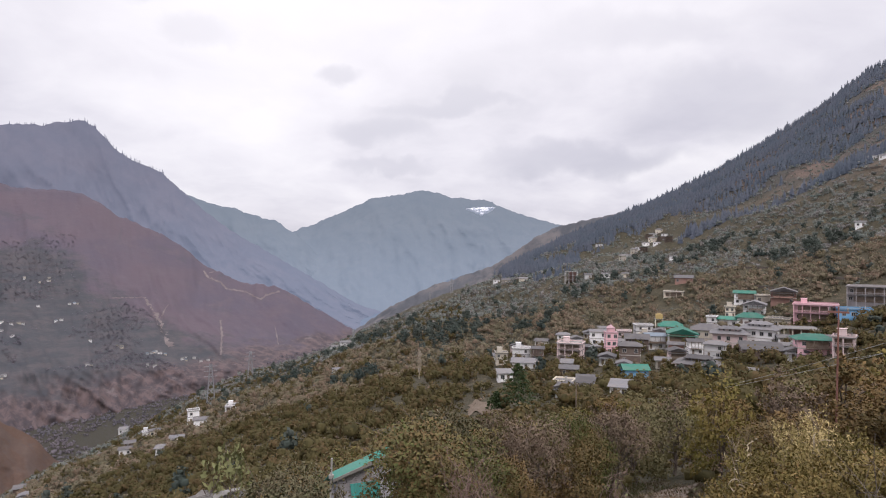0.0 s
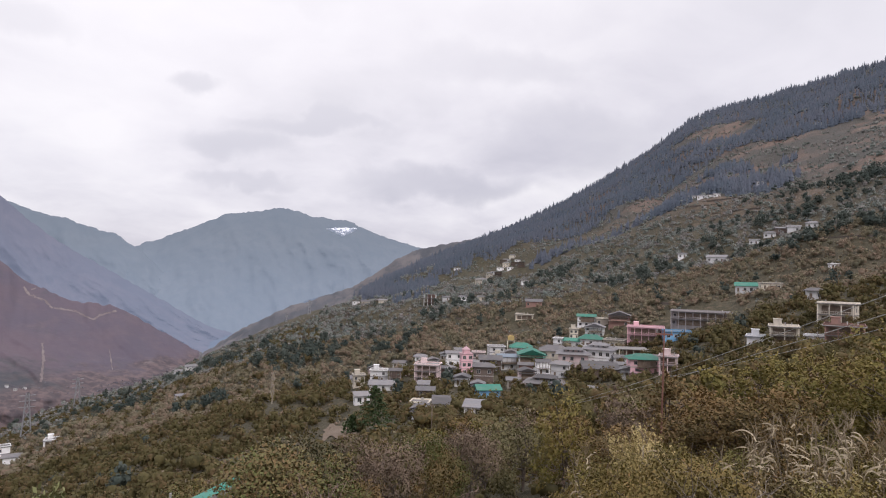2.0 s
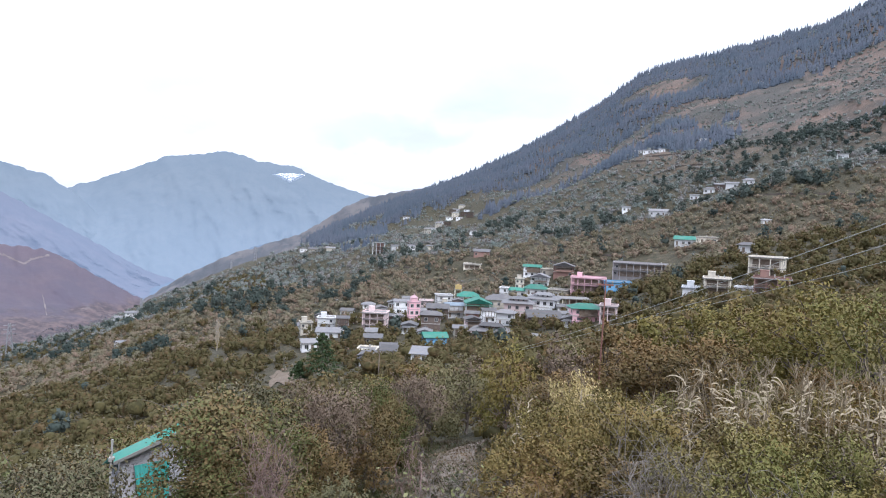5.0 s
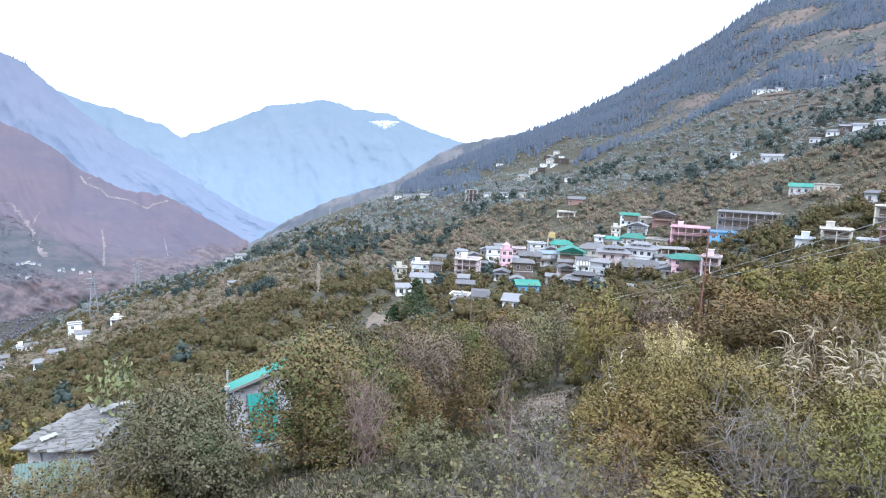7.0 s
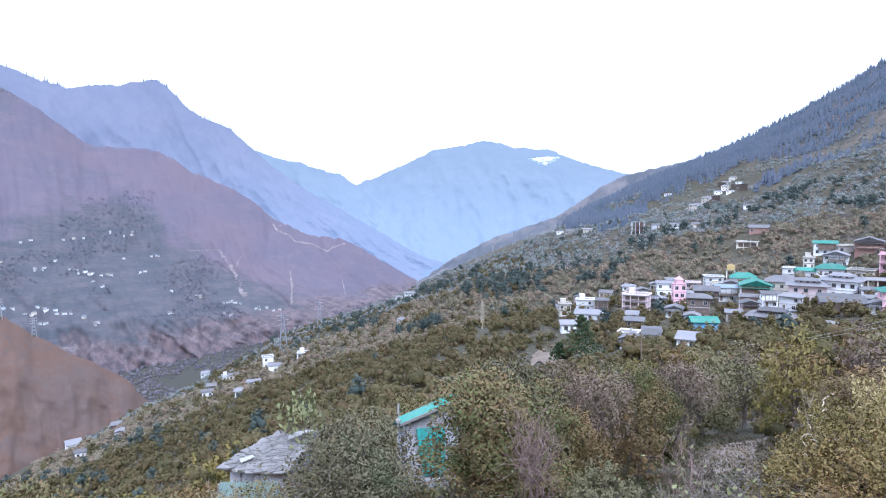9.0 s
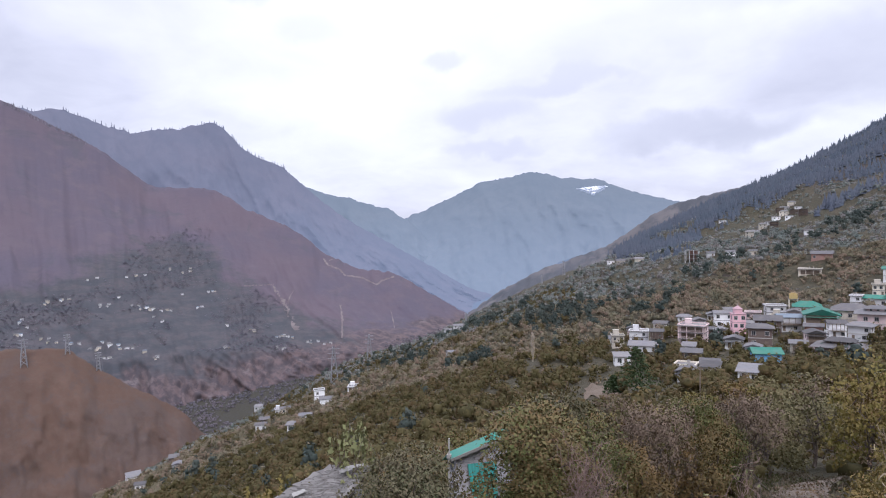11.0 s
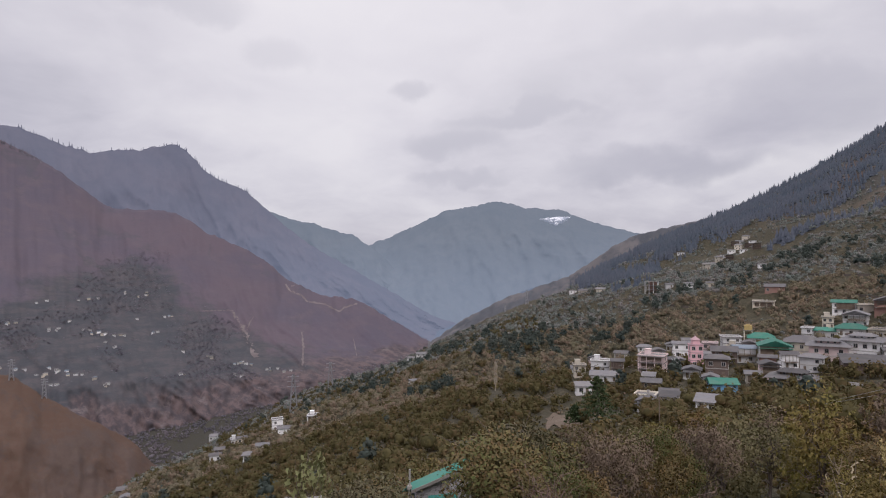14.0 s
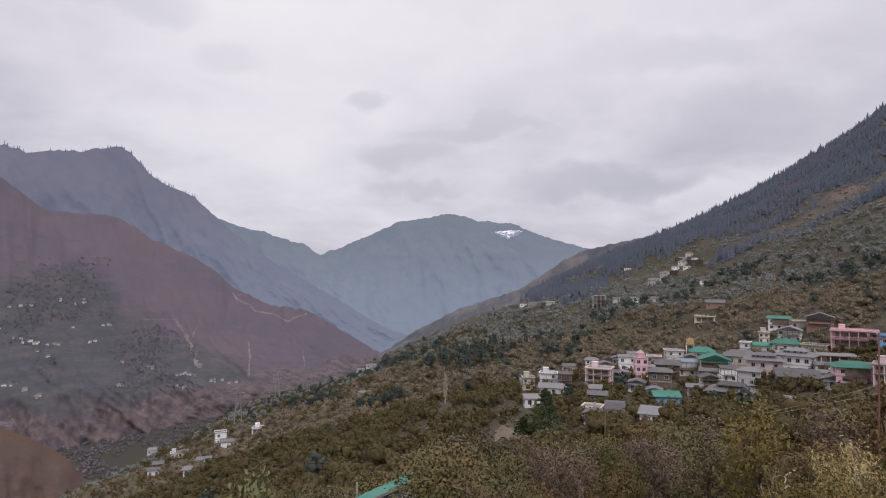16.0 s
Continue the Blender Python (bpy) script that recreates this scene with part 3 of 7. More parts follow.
PLASTIC = principled("water_tank_plastic", lambda n, p: n.mix(n.noise(p, 1.5), (0.55, 0.55, 0.55), (0.75, 0.74, 0.73)), 0.5)
WALL_WORDS = {"white": "whitewashed", "cream": "cream-painted", "pink": "pale pink", "rose": "bright pink", "wood": "dark timber", "brick": "bare brick", "blue": "sky-blue", "grey": "grey concrete", "red": "dark red", "yellow": "yellow"}
ROOF_WORDS = {"tin": "grey tin roof", "slate": "dark slate roof", "teal": "teal-green metal roof", "blue_tin": "bluish tin roof", "slab": "flat concrete roof slab", "pinkroof": "pink-edged flat roof"}


def plain_mesh(name, shape, material):
    me = bpy.data.meshes.new(name)
    me.from_pydata([tuple(v) for v in shape[0]], [], [tuple(f) for f in shape[1]])
    me.materials.append(material)
    return me


WINDOW_FRAME = plain_mesh("window", boxes((-0.62, -0.5, -0.07, 0.02, 0, 1.3), (0.5, 0.62, -0.07, 0.02, 0, 1.3), (-0.5, 0.5, -0.07, 0.02, 1.18, 1.3), (-0.7, 0.7, -0.12, 0.02, -0.08, 0.0), (-0.04, 0.04, -0.05, 0.02, 0, 1.18)), FRAME)
WINDOW_PANE = plain_mesh("pane", boxes((-0.5, 0.5, -0.03, 0.02, 0, 1.18)), GLASS)
DOOR_LEAF = plain_mesh("door", boxes((-0.48, 0.48, -0.05, 0.02, 0, 2.0), (-0.4, -0.06, -0.07, -0.05, 0.2, 0.9), (0.06, 0.4, -0.07, -0.05, 0.2, 0.9), (-0.4, 0.4, -0.07, -0.05, 1.1, 1.85)), TIMBER)


def put_window(x, y, z, parent, scale=1.0):
    w = part("window", WINDOW_FRAME, None, parent, place=Matrix.Translation((x, y, z)) @ Matrix.Scale(scale, 4))
    part("pane", WINDOW_PANE, None, w)


def house(az, dist, w, high, storeys, style, wall, roof, group, rng):
    """One house facing the valley; style sets roof, veranda and frame."""
    w = max(w, 4.2) * (0.82 if dist > 260 else 0.92)
    small = dist > 420
    x, y = dist * math.sin(radians(az)), dist * math.cos(radians(az))
    depth = min(max(w * rng.uniform(0.65, 0.95), 4.0), 9.0)
    turn = -az + rng.uniform(-14, 14)
    m = pose(x, y, on_ground(x, y), 0, 0, turn) @ Matrix.Translation((0, depth / 2, 0))
    pitched = style in ("gable", "front", "hip", "tier")
    rise = (0.3 if style != "tier" else 0.16) * (depth if style != "front" else w) * 0.62 if pitched else 0.0
    floor = min(max((high - rise * 0.9 - (0.3 if not pitched else 0.0)) / storeys, 2.2), 3.0)
    top = floor * storeys
    words = {"tower": "narrow {} tower house with arched openings", "tank": "tall {} water tank tower", "frame": "unfinished {} frame house of columns and slabs", "shed": "low {} shed under a {}",
             "veranda": "{} house with balconies and a {}"}.get(style, "{} house with a {}")
    label = words.format(WALL_WORDS[wall], ROOF_WORDS[roof]) + (", %d storeys" % storeys if storeys > 1 and style not in ("veranda", "frame", "tower") else "")
    h = thing("house" if style not in ("shed", "tank") else ("shed" if style == "shed" else "water_tower"), m, label, "house" if style != "shed" else "shed", group)
    a, b = w / 2, depth / 2
    wm, rm = WALLS[wall], ROOFS[roof]
    if style == "frame":
        for k in range(storeys + 1):
            part("slab", boxes((-a - 0.3, a + 0.3, -b - 0.3, b + 0.3, k * floor - 0.2 if k else -2.5, k * floor)), rm, h)
        n = max(3, int(w / 2.2))
        for k in range(storeys):
            for i in range(n):
                for yy in (-b + 0.1, b - 0.4):
                    px = -a + 0.1 + i * (w - 0.5) / (n - 1)
                    part("column", boxes((px, px + 0.35, yy, yy + 0.35, k * floor, (k + 1) * floor - 0.2)), wm, h)
            part("wall", boxes((-a * 0.5, a * 0.8, 0.3, 0.5, k * floor, (k + 1) * floor - 0.2)), WALLS["brick"], h)
        return h
    if style == "tank":
        for px in (-a, a - 0.4):
            for py in (-a, a - 0.4):
                part("column", boxes((px, px + 0.4, py, py + 0.4, -2, top)), WALLS["cream"], h)
        part("slab", boxes((-a - 0.2, a + 0.2, -a - 0.2, a + 0.2, top, top + 0.25)), rm, h)
        part("tank", boxes((-a * 0.85, a * 0.85, -a * 0.85, a * 0.85, top + 0.25, top + 2.1), (-a * 0.5, a * 0.5, -a * 0.5, a * 0.5, top + 2.1, top + 2.5)), wm, h, "yellow painted tank")
        return h
    part("wall", boxes((-a, a, -b, b, -3.0, top), (-a - 0.06, a + 0.06, -b - 0.06, b + 0.06, -3.0, 0.35)), wm, h)
    lower = WALLS["brick"] if (wall in ("pink", "rose") and rng.random() < 0.5) else None
    for k in range(1, storeys):
        part("floor_band", boxes((-a - 0.12, a + 0.12, -b - 0.12, b + 0.12, k * floor - 0.12, k * floor + 0.1)), rm if not pitched else FRAME, h)
    step = rng.uniform(2.4, 3.1) if not small else 3.4
    n = max(2, int(w / step))
    door_at = rng.randrange(n)
    scale = min(1.0, floor / 2.7)
    for k in range(storeys):
        for i in range(n):
            px = -a + (i + 0.5 + rng.uniform(-0.12, 0.12)) * w / n
            if rng.random() < 0.12:
                continue
            if k == 0 and i == door_at:
                part("door", DOOR_LEAF, None, h, place=Matrix.Translation((px, -b, 0.35)) @ Matrix.Scale(scale * 0.9, 4))
            else:
                put_window(px, -b, k * floor + 0.9 * scale, h, scale)
        if not small:
            for sx in (-1, 1):
                w2 = part("window", WINDOW_FRAME, None, h, place=pose(sx * a, -b * 0.3, k * floor + 0.9 * scale, 0, 0, 90 * sx) @ Matrix.Scale(scale, 4))
                part("pane", WINDOW_PANE, None, w2)
    if style == "gable":
        part("gable", gable_fill(w, depth, top, rise), wm, h)
        part("roof", hip_shape(w, depth, top - 0.05, rise + 0.08, 1.0, 0.6), rm, h)
    elif style == "front":
        part("gable", turned(gable_fill(depth, w, top, rise)), wm, h)
        part("roof", turned(hip_shape(depth, w, top - 0.05, rise + 0.08, 1.0, 0.6)), rm, h)
        if not small:
            part("porch_roof", boxes((-a - 0.4, a + 0.4, -b - 1.3, -b, top - floor * 0.25, top - floor * 0.25 + 0.1)), rm, h)
    elif style == "hip":
        part("roof", hip_shape(w, depth, top, rise + 0.3, 0.45, 0.8), rm, h)
    elif style == "tier":
        part("lower_roof", hip_shape(w, depth, top, rise + 0.5, 0.62, 1.1), rm, h)
        part("attic", boxes((-a * 0.55, a * 0.55, -b * 0.5, b * 0.5, top + 0.2, top + 1.5)), wm, h)
        part("upper_roof", hip_shape(w * 0.55, depth * 0.5, top + 1.45, 0.9, 0.6, 0.7), rm, h)
        for i in (-1, 0, 1):
            put_window(i * a * 0.35, -b * 0.5, top + 0.45 + rise * 0.4, h, 0.55)
    elif style == "shed":
        verts, faces = boxes((-a - 0.4, a + 0.4, -b - 0.6, b + 0.4, top, top + 0.1))
        verts = [(px, py, pz + (py + b) * 0.14) for px, py, pz in verts]
        part("roof", (verts, faces), rm, h)
    elif style == "tower":
        part("cornice", boxes((-a - 0.25, a + 0.25, -b - 0.25, b + 0.25, top, top + 0.2)), rm, h)
        part("lantern", boxes((-a * 0.6, a * 0.6, -b * 0.6, b * 0.6, top + 0.2, top + 1.6)), wm, h)
        part("roof", hip_shape(a * 1.2, b * 1.2, top + 1.6, 1.2, 0.05, 0.2), rm, h)
        part("finial", boxes((-0.06, 0.06, -0.06, 0.06, top + 2.7, top + 3.6)), FRAME, h)
    else:
        part("roof_slab", boxes((-a - 0.5, a + 0.5, -b - (1.5 if style == "veranda" else 0.5), b + 0.5, top, top + 0.18)), rm, h)
        if not small:
            part("parapet", boxes((-a - 0.3, a + 0.3, -b - 0.3, -b - 0.15, top + 0.18, top + 0.55), (-a - 0.3, a + 0.3, b + 0.15, b + 0.3, top + 0.18, top + 0.55),
                                  (-a - 0.3, -a - 0.15, -b - 0.15, b + 0.15, top + 0.18, top + 0.55), (a + 0.15, a + 0.3, -b - 0.15, b + 0.15, top + 0.18, top + 0.55)), wm, h)
            for i in range(rng.randrange(1, 4)):
                px = rng.uniform(-a * 0.8, a * 0.8)
                part("column_stub", boxes((px, px + 0.25, b * 0.3, b * 0.3 + 0.25, top + 0.18, top + 1.1)), FRAME, h)
            if rng.random() < 0.4:
              part("stair_hut", boxes((-a * 0.7, -a * 0.7 + 2.0, b * 0.2, b * 0.9, top + 0.18, top + 1.9), (-a * 0.7 - 0.15, -a * 0.7 + 2.15, b * 0.2 - 0.15, b * 0.9 + 0.15, top + 1.9, top + 2.0)), wm, h)
    if style in ("gable", "hip", "tier", "front") and storeys > 1 and not small and rng.random() < 0.5:
        # a timber gallery under the eaves
        z0, g0, g1 = top - floor, -a * rng.uniform(0.5, 1.0), a * rng.uniform(0.6, 1.0)
        part("gallery_floor", boxes((g0, g1, -b - 1.1, -b, z0 - 0.08, z0 + 0.06)), TIMBER, h)
        # Where timber, this dark panel stands in for the shade of a recess.
        part("gallery_back", boxes((g0 + 0.1, g1 - 0.1, -b - 0.16, -b, z0 + 0.06, top - 0.1)), TIMBER if rng.random() < 0.5 else wm, h)
        part("gallery_rail", boxes((g0, g1, -b - 1.1, -b - 1.04, z0 + 0.8, z0 + 0.9), (g0, g1, -b - 1.08, -b - 1.05, z0 + 0.2, z0 + 0.62)), wm if rng.random() < 0.5 else TIMBER, h)
        for i in range(4):
            px = g0 + i * (g1 - g0 - 0.14) / 3
            part("post", boxes((px, px + 0.14, -b - 1.1, -b - 0.96, z0 + 0.06, top)), TIMBER, h)
    if style == "veranda":
        # Dark panels over the front wall stand in for the veranda's deep shade.
        for k in range(storeys):
            part("shade_wall", boxes((-a * 0.8, a * 0.8, -b - 0.14, -b, k * floor + 0.35, k * floor + floor * 0.82)), TIMBER, h, "dark panel painting the shade inside the veranda")
        posts = max(3, int(w / 2.6) + 1)
        for k in range(storeys):
            if k:
                part("balcony_floor", boxes((-a - 0.1, a + 0.1, -b - 1.4, -b, k * floor - 0.1, k * floor + 0.05)), rm, h)
                part("railing", boxes((-a - 0.1, a + 0.1, -b - 1.4, -b - 1.32, k * floor + 0.85, k * floor + 0.95), *[(-a + i * 0.45, -a + i * 0.45 + 0.05, -b - 1.38, -b - 1.34, k * floor + 0.05, k * floor + 0.85) for i in range(int(w / 0.45))]), wm, h)
            for i in range(posts):
                px = -a + i * (w - 0.25) / (posts - 1)
                part("post", boxes((px, px + 0.25, -b - 1.4, -b - 1.15, k * floor + 0.05 if k else -2.0, (k + 1) * floor - 0.1)), wm, h)
    return h


# the houses: azimuth, distance, width, height, storeys, style, wall, roof
VILLAGE_A = [
    (5.48, 239, 4.7, 4.7, 2, "flat", "cream", "slab"),
    (7.22, 245, 7.2, 4.6, 2, "flat", "white", "slab"),
    (7.59, 222, 10.0, 2.8, 1, "gable", "white", "tin"),
    (8.75, 239, 4.6, 5.6, 2, "gable", "wood", "slate"),
    (9.04, 288, 6.7, 3.4, 1, "gable", "white", "slate"),
    (11.64, 231, 9.5, 7.2, 3, "veranda", "pink", "slab"),
    (13.02, 241, 3.8, 4.5, 1, "gable", "wood", "slate"),
    (14.04, 236, 4.6, 4.1, 1, "front", "white", "tin"),
    (14.21, 265, 8.3, 6.4, 2, "gable", "white", "tin"),
    (13.29, 290, 4.5, 3.4, 1, "front", "white", "tin"),
    (15.38, 234, 4.6, 8.4, 3, "tower", "rose", "pinkroof"),
    (16.43, 267, 6.7, 5.2, 2, "flat", "pink", "slab"),
    (14.92, 215, 5.5, 4.4, 1, "front", "white", "tin"),
    (16.93, 213, 7.1, 6.9, 2, "hip", "wood", "slate"),
    (17.53, 237, 8.8, 5.8, 2, "gable", "wood", "slate"),
    (18.17, 274, 8.5, 5.0, 2, "flat", "white", "slab"),
]
VILLAGE_B = [
    (19.11, 244, 7.6, 5.9, 2, "gable", "white", "blue_tin"),
    (19.39, 283, 2.8, 4.6, 2, "tank", "yellow", "slab"),
    (20.34, 274, 10.7, 5.0, 1, "hip", "white", "teal"),
    (21.34, 241, 10.8, 7.2, 2, "front", "white", "teal"),
    (20.77, 227, 5.3, 3.8, 1, "gable", "brick", "slate"),
    (23.31, 248, 11.6, 7.9, 2, "hip", "cream", "slate"),
    (25.02, 235, 11.9, 8.0, 2, "tier", "pink", "tin"),
    (27.11, 240, 11.7, 7.4, 2, "tier", "white", "tin"),
    (24.87, 278, 9.7, 5.2, 1, "gable", "white", "teal"),
    (26.56, 277, 11.3, 4.2, 1, "hip", "white", "teal"),
    (28.50, 270, 10.0, 3.4, 1, "flat", "cream", "slab"),
    (23.57, 276, 3.8, 4.5, 2, "flat", "white", "slab"),
    (30.26, 246, 12.0, 6.1, 1, "frame", "cream", "slab"),
    (26.13, 310, 10.3, 6.0, 2, "gable", "white", "teal"),
    (27.54, 307, 6.6, 4.5, 1, "flat", "cream", "slab"),
    (29.00, 299, 11.7, 6.8, 2, "front", "brick", "slate"),
]
VILLAGE_C = [
    (26.86, 291, 10.2, 5.6, 2, "front", "white", "tin"),
    (31.22, 272, 17.5, 7.1, 2, "veranda", "rose", "pinkroof"),
    (33.99, 264, 12.4, 5.6, 1, "flat", "blue", "blue_tin"),
    (35.71, 277, 28.1, 6.5, 2, "veranda", "grey", "slab"),
    (31.26, 193, 9.4, 5.0, 2, "hip", "rose", "teal"),
    (33.12, 189, 5.1, 4.0, 2, "veranda", "pink", "slab"),
    (30.07, 193, 6.8, 3.4, 1, "front", "white", "tin"),
    (27.59, 206, 12.4, 2.8, 1, "shed", "wood", "slate"),
    (22.41, 188, 11.7, 4.7, 1, "tier", "wood", "slate"),
    (17.50, 187, 7.3, 4.0, 1, "gable", "blue", "teal"),
    (19.71, 199, 4.3, 3.3, 1, "gable", "cream", "tin"),
    (11.58, 195, 5.7, 2.7, 1, "gable", "wood", "tin"),
    (5.81, 196, 5.0, 3.0, 1, "shed", "white", "tin"),
    (11.15, 145, 2.8, 2.2, 1, "front", "white", "slate"),
    (13.01, 155, 3.9, 2.1, 1, "shed", "cream", "slate"),
    (16.08, 122, 3.6, 1.4, 1, "shed", "white", "tin"),
]
VILLAGE_D = [
    (26.38, 179, 3.8, 2.0, 1, "frame", "white", "slab"),
]
EAST_A = [
    (44.1, 178, 4.8, 3.0, 1, "flat", "white", "slab"),
    (45.55, 204, 9.6, 7.0, 2, "veranda", "cream", "slab"),
    (46.1, 173, 8.6, 4.6, 2, "veranda", "brick", "slab"),
    (42.0, 193, 7.6, 4.6, 2, "veranda", "cream", "slab"),
    (40.35, 196, 8.0, 2.4, 1, "flat", "white", "blue_tin"),
    (39.34, 319, 12.9, 5.3, 1, "gable", "white", "teal"),
    (41.09, 312, 10.3, 4.9, 1, "flat", "cream", "slab"),
    (44.13, 256, 5.7, 4.7, 1, "hip", "white", "slate"),
    (36.88, 422, 14.0, 5.8, 1, "gable", "white", "tin"),
    (40.91, 460, 8.5, 6.3, 1, "hip", "white", "tin"),
    (41.89, 462, 9.8, 4.7, 1, "gable", "wood", "tin"),
    (42.67, 458, 9.3, 5.1, 1, "gable", "white", "tin"),
    (43.90, 453, 8.3, 5.8, 1, "hip", "white", "tin"),
    (39.76, 453, 6.7, 4.6, 1, "gable", "white", "tin"),
    (34.22, 452, 6.7, 3.7, 1, "gable", "white", "tin"),
    (34.95, 691, 8.9, 5.1, 1, "gable", "white", "tin"),
    (35.68, 657, 9.1, 4.8, 1, "gable", "white", "tin"),
]
EAST_B = [
    (36.39, 653, 7.2, 4.8, 1, "flat", "white", "slab"),
    (36.94, 652, 7.2, 4.8, 1, "gable", "white", "tin"),
    (40.22, 685, 8.2, 6.9, 2, "flat", "white", "slab"),
    (44.37, 1062, 11.7, 8.8, 1, "gable", "white", "tin"),
    (49.78, 487, 9.9, 5.4, 1, "gable", "wood", "slate"),
    (50.38, 444, 7.4, 4.5, 1, "shed", "white", "tin"),
    (45.46, 326, 4.2, 2.4, 1, "flat", "white", "slab"),
]
MID = [
    (11.76, 468, 11.2, 9.5, 3, "frame", "white", "slab"),
    (5.02, 693, 8.9, 5.7, 1, "flat", "white", "slab"),
    (5.86, 606, 10.0, 5.0, 1, "gable", "cream", "slate"),
    (7.43, 593, 9.8, 4.9, 1, "gable", "cream", "tin"),
    (9.11, 567, 13.6, 5.7, 1, "veranda", "cream", "slab"),
    (14.82, 464, 6.8, 3.8, 1, "gable", "white", "tin"),
    (13.31, 468, 6.0, 3.4, 1, "gable", "white", "tin"),
    (20.56, 367, 12.5, 6.1, 1, "veranda", "cream", "slab"),
    (21.39, 383, 11.6, 4.9, 1, "gable", "brick", "slate"),
    (16.53, 435, 5.6, 3.2, 1, "shed", "cream", "tin"),
]
HAMLET = [
    (16.70, 626, 8.1, 5.2, 1, "gable", "white", "tin"),
    (17.29, 639, 8.2, 5.3, 2, "hip", "cream", "tin"),
    (17.68, 657, 8.5, 5.4, 1, "flat", "white", "slate"),
    (18.11, 631, 8.1, 5.2, 2, "veranda", "wood", "slate"),
    (18.28, 865, 11.1, 7.2, 1, "gable", "white", "slab"),
    (18.77, 877, 11.3, 7.3, 2, "hip", "cream", "slab"),
    (19.19, 645, 8.3, 5.3, 1, "flat", "white", "tin"),
    (19.58, 870, 11.2, 7.2, 2, "veranda", "wood", "tin"),
    (18.89, 909, 11.7, 7.5, 1, "gable", "white", "tin"),
    (19.39, 913, 11.8, 7.6, 2, "hip", "cream", "tin"),
    (19.90, 882, 11.4, 7.3, 1, "flat", "white", "slate"),
    (18.55, 904, 11.6, 7.5, 2, "veranda", "wood", "slate"),
    (20.59, 518, 6.7, 4.3, 1, "gable", "white", "slab"),
    (16.30, 572, 7.4, 4.7, 2, "hip", "cream", "slab"),
    (14.26, 875, 11.3, 7.2, 1, "flat", "white", "tin"),
    (20.18, 640, 8.3, 5.3, 2, "veranda", "wood", "tin"),
]
LOW_A = [
    (-9.88, 557, 9.2, 5.6, 1, "gable", "white", "tin"),
    (-9.06, 499, 9.2, 5.1, 2, "gable", "white", "tin"),
    (-9.70, 331, 5.5, 2.7, 1, "gable", "white", "tin"),
    (-22.09, 340, 6.6, 6.9, 2, "flat", "white", "slab"),
    (-21.53, 325, 7.8, 3.6, 1, "gable", "white", "tin"),
    (-19.05, 326, 6.3, 4.2, 1, "veranda", "white", "tin"),
    (-27.38, 340, 6.6, 4.4, 1, "gable", "white", "slate"),
    (-27.00, 355, 5.9, 3.3, 1, "gable", "wood", "slate"),
    (-25.75, 375, 4.8, 3.8, 1, "flat", "white", "slab"),
    (-25.12, 368, 6.1, 4.1, 1, "gable", "cream", "tin"),
    (-23.45, 294, 6.5, 3.2, 1, "gable", "white", "tin"),
    (-24.72, 272, 4.2, 2.5, 1, "hip", "white", "tin"),
    (-27.54, 481, 6.6, 4.9, 1, "shed", "white", "tin"),
    (-34.61, 380, 6.6, 3.8, 1, "shed", "wood", "slate"),
    (-34.36, 346, 5.7, 4.5, 1, "front", "white", "tin"),
    (-37.65, 397, 9.5, 4.4, 1, "shed", "white", "tin"),
]
LOW_B = [
    (-37.30, 346, 5.7, 3.8, 1, "gable", "white", "slate"),
]
VILLAGE_E = [
    (6.71, 274, 5.5, 4.8, 2, "front", "pink", "slate"),
    (5.20, 257, 4.8, 2.6, 1, "shed", "white", "tin"),
    (26.97, 258, 5.5, 5.2, 2, "veranda", "wood", "slate"),
    (29.16, 237, 4.8, 2.8, 1, "gable", "white", "tin"),
    (20.95, 203, 5.2, 4.8, 2, "front", "pink", "slate"),
    (11.36, 211, 4.2, 2.6, 1, "shed", "white", "tin"),
    (10.99, 158, 4.8, 2.6, 1, "flat", "cream", "slab"),
    (13.05, 163, 4.2, 3.0, 1, "gable", "wood", "slate"),
    (23.79, 212, 6.2, 5.0, 2, "hip", "white", "tin"),
    (18.14, 256, 4.2, 4.6, 2, "flat", "cream", "slab"),
    (16.2, 250, 4.8, 2.8, 1, "gable", "white", "tin"),
    (19.42, 262, 5.2, 4.8, 2, "front", "pink", "slate"),
    (24.34, 263, 4.2, 2.6, 1, "shed", "white", "tin"),
    (25.06, 293, 4.8, 4.6, 2, "flat", "cream", "slab"),
    (29.35, 214, 4.2, 2.8, 1, "gable", "white", "tin"),
    (14.67, 296, 4.8, 2.6, 1, "shed", "white", "tin"),
    (11.03, 286, 6.2, 5.0, 2, "hip", "white", "tin"),
    (12.3, 252, 4.8, 4.4, 2, "front", "white", "slate"),
    (10.2, 262, 5.0, 2.8, 1, "gable", "pink", "tin"),
    (22.4, 222, 5.0, 4.4, 2, "gable", "white", "slate"),
    (16.4, 199, 4.4, 2.8, 1, "front", "white", "tin"),
    (32.2, 214, 5.0, 2.8, 1, "gable", "white", "slate"),
]
HOUSE_SPOTS = []
_rng = random.Random(5)
for rows, group in ((VILLAGE_A, "village houses"), (VILLAGE_B, "village houses"), (VILLAGE_C, "village houses"), (VILLAGE_D, "village houses"), (VILLAGE_E, "village houses"), (EAST_A, "upper hillside houses"), (EAST_B, "upper hillside houses"), (MID, "ridge houses"), (HAMLET, "high hamlet houses"), (LOW_A, "lower slope houses"), (LOW_B, "lower slope houses")):
    for row in rows:
        house(*row, group, _rng)
        HOUSE_SPOTS.append((row[0], row[1], max(row[2], 4.2)))


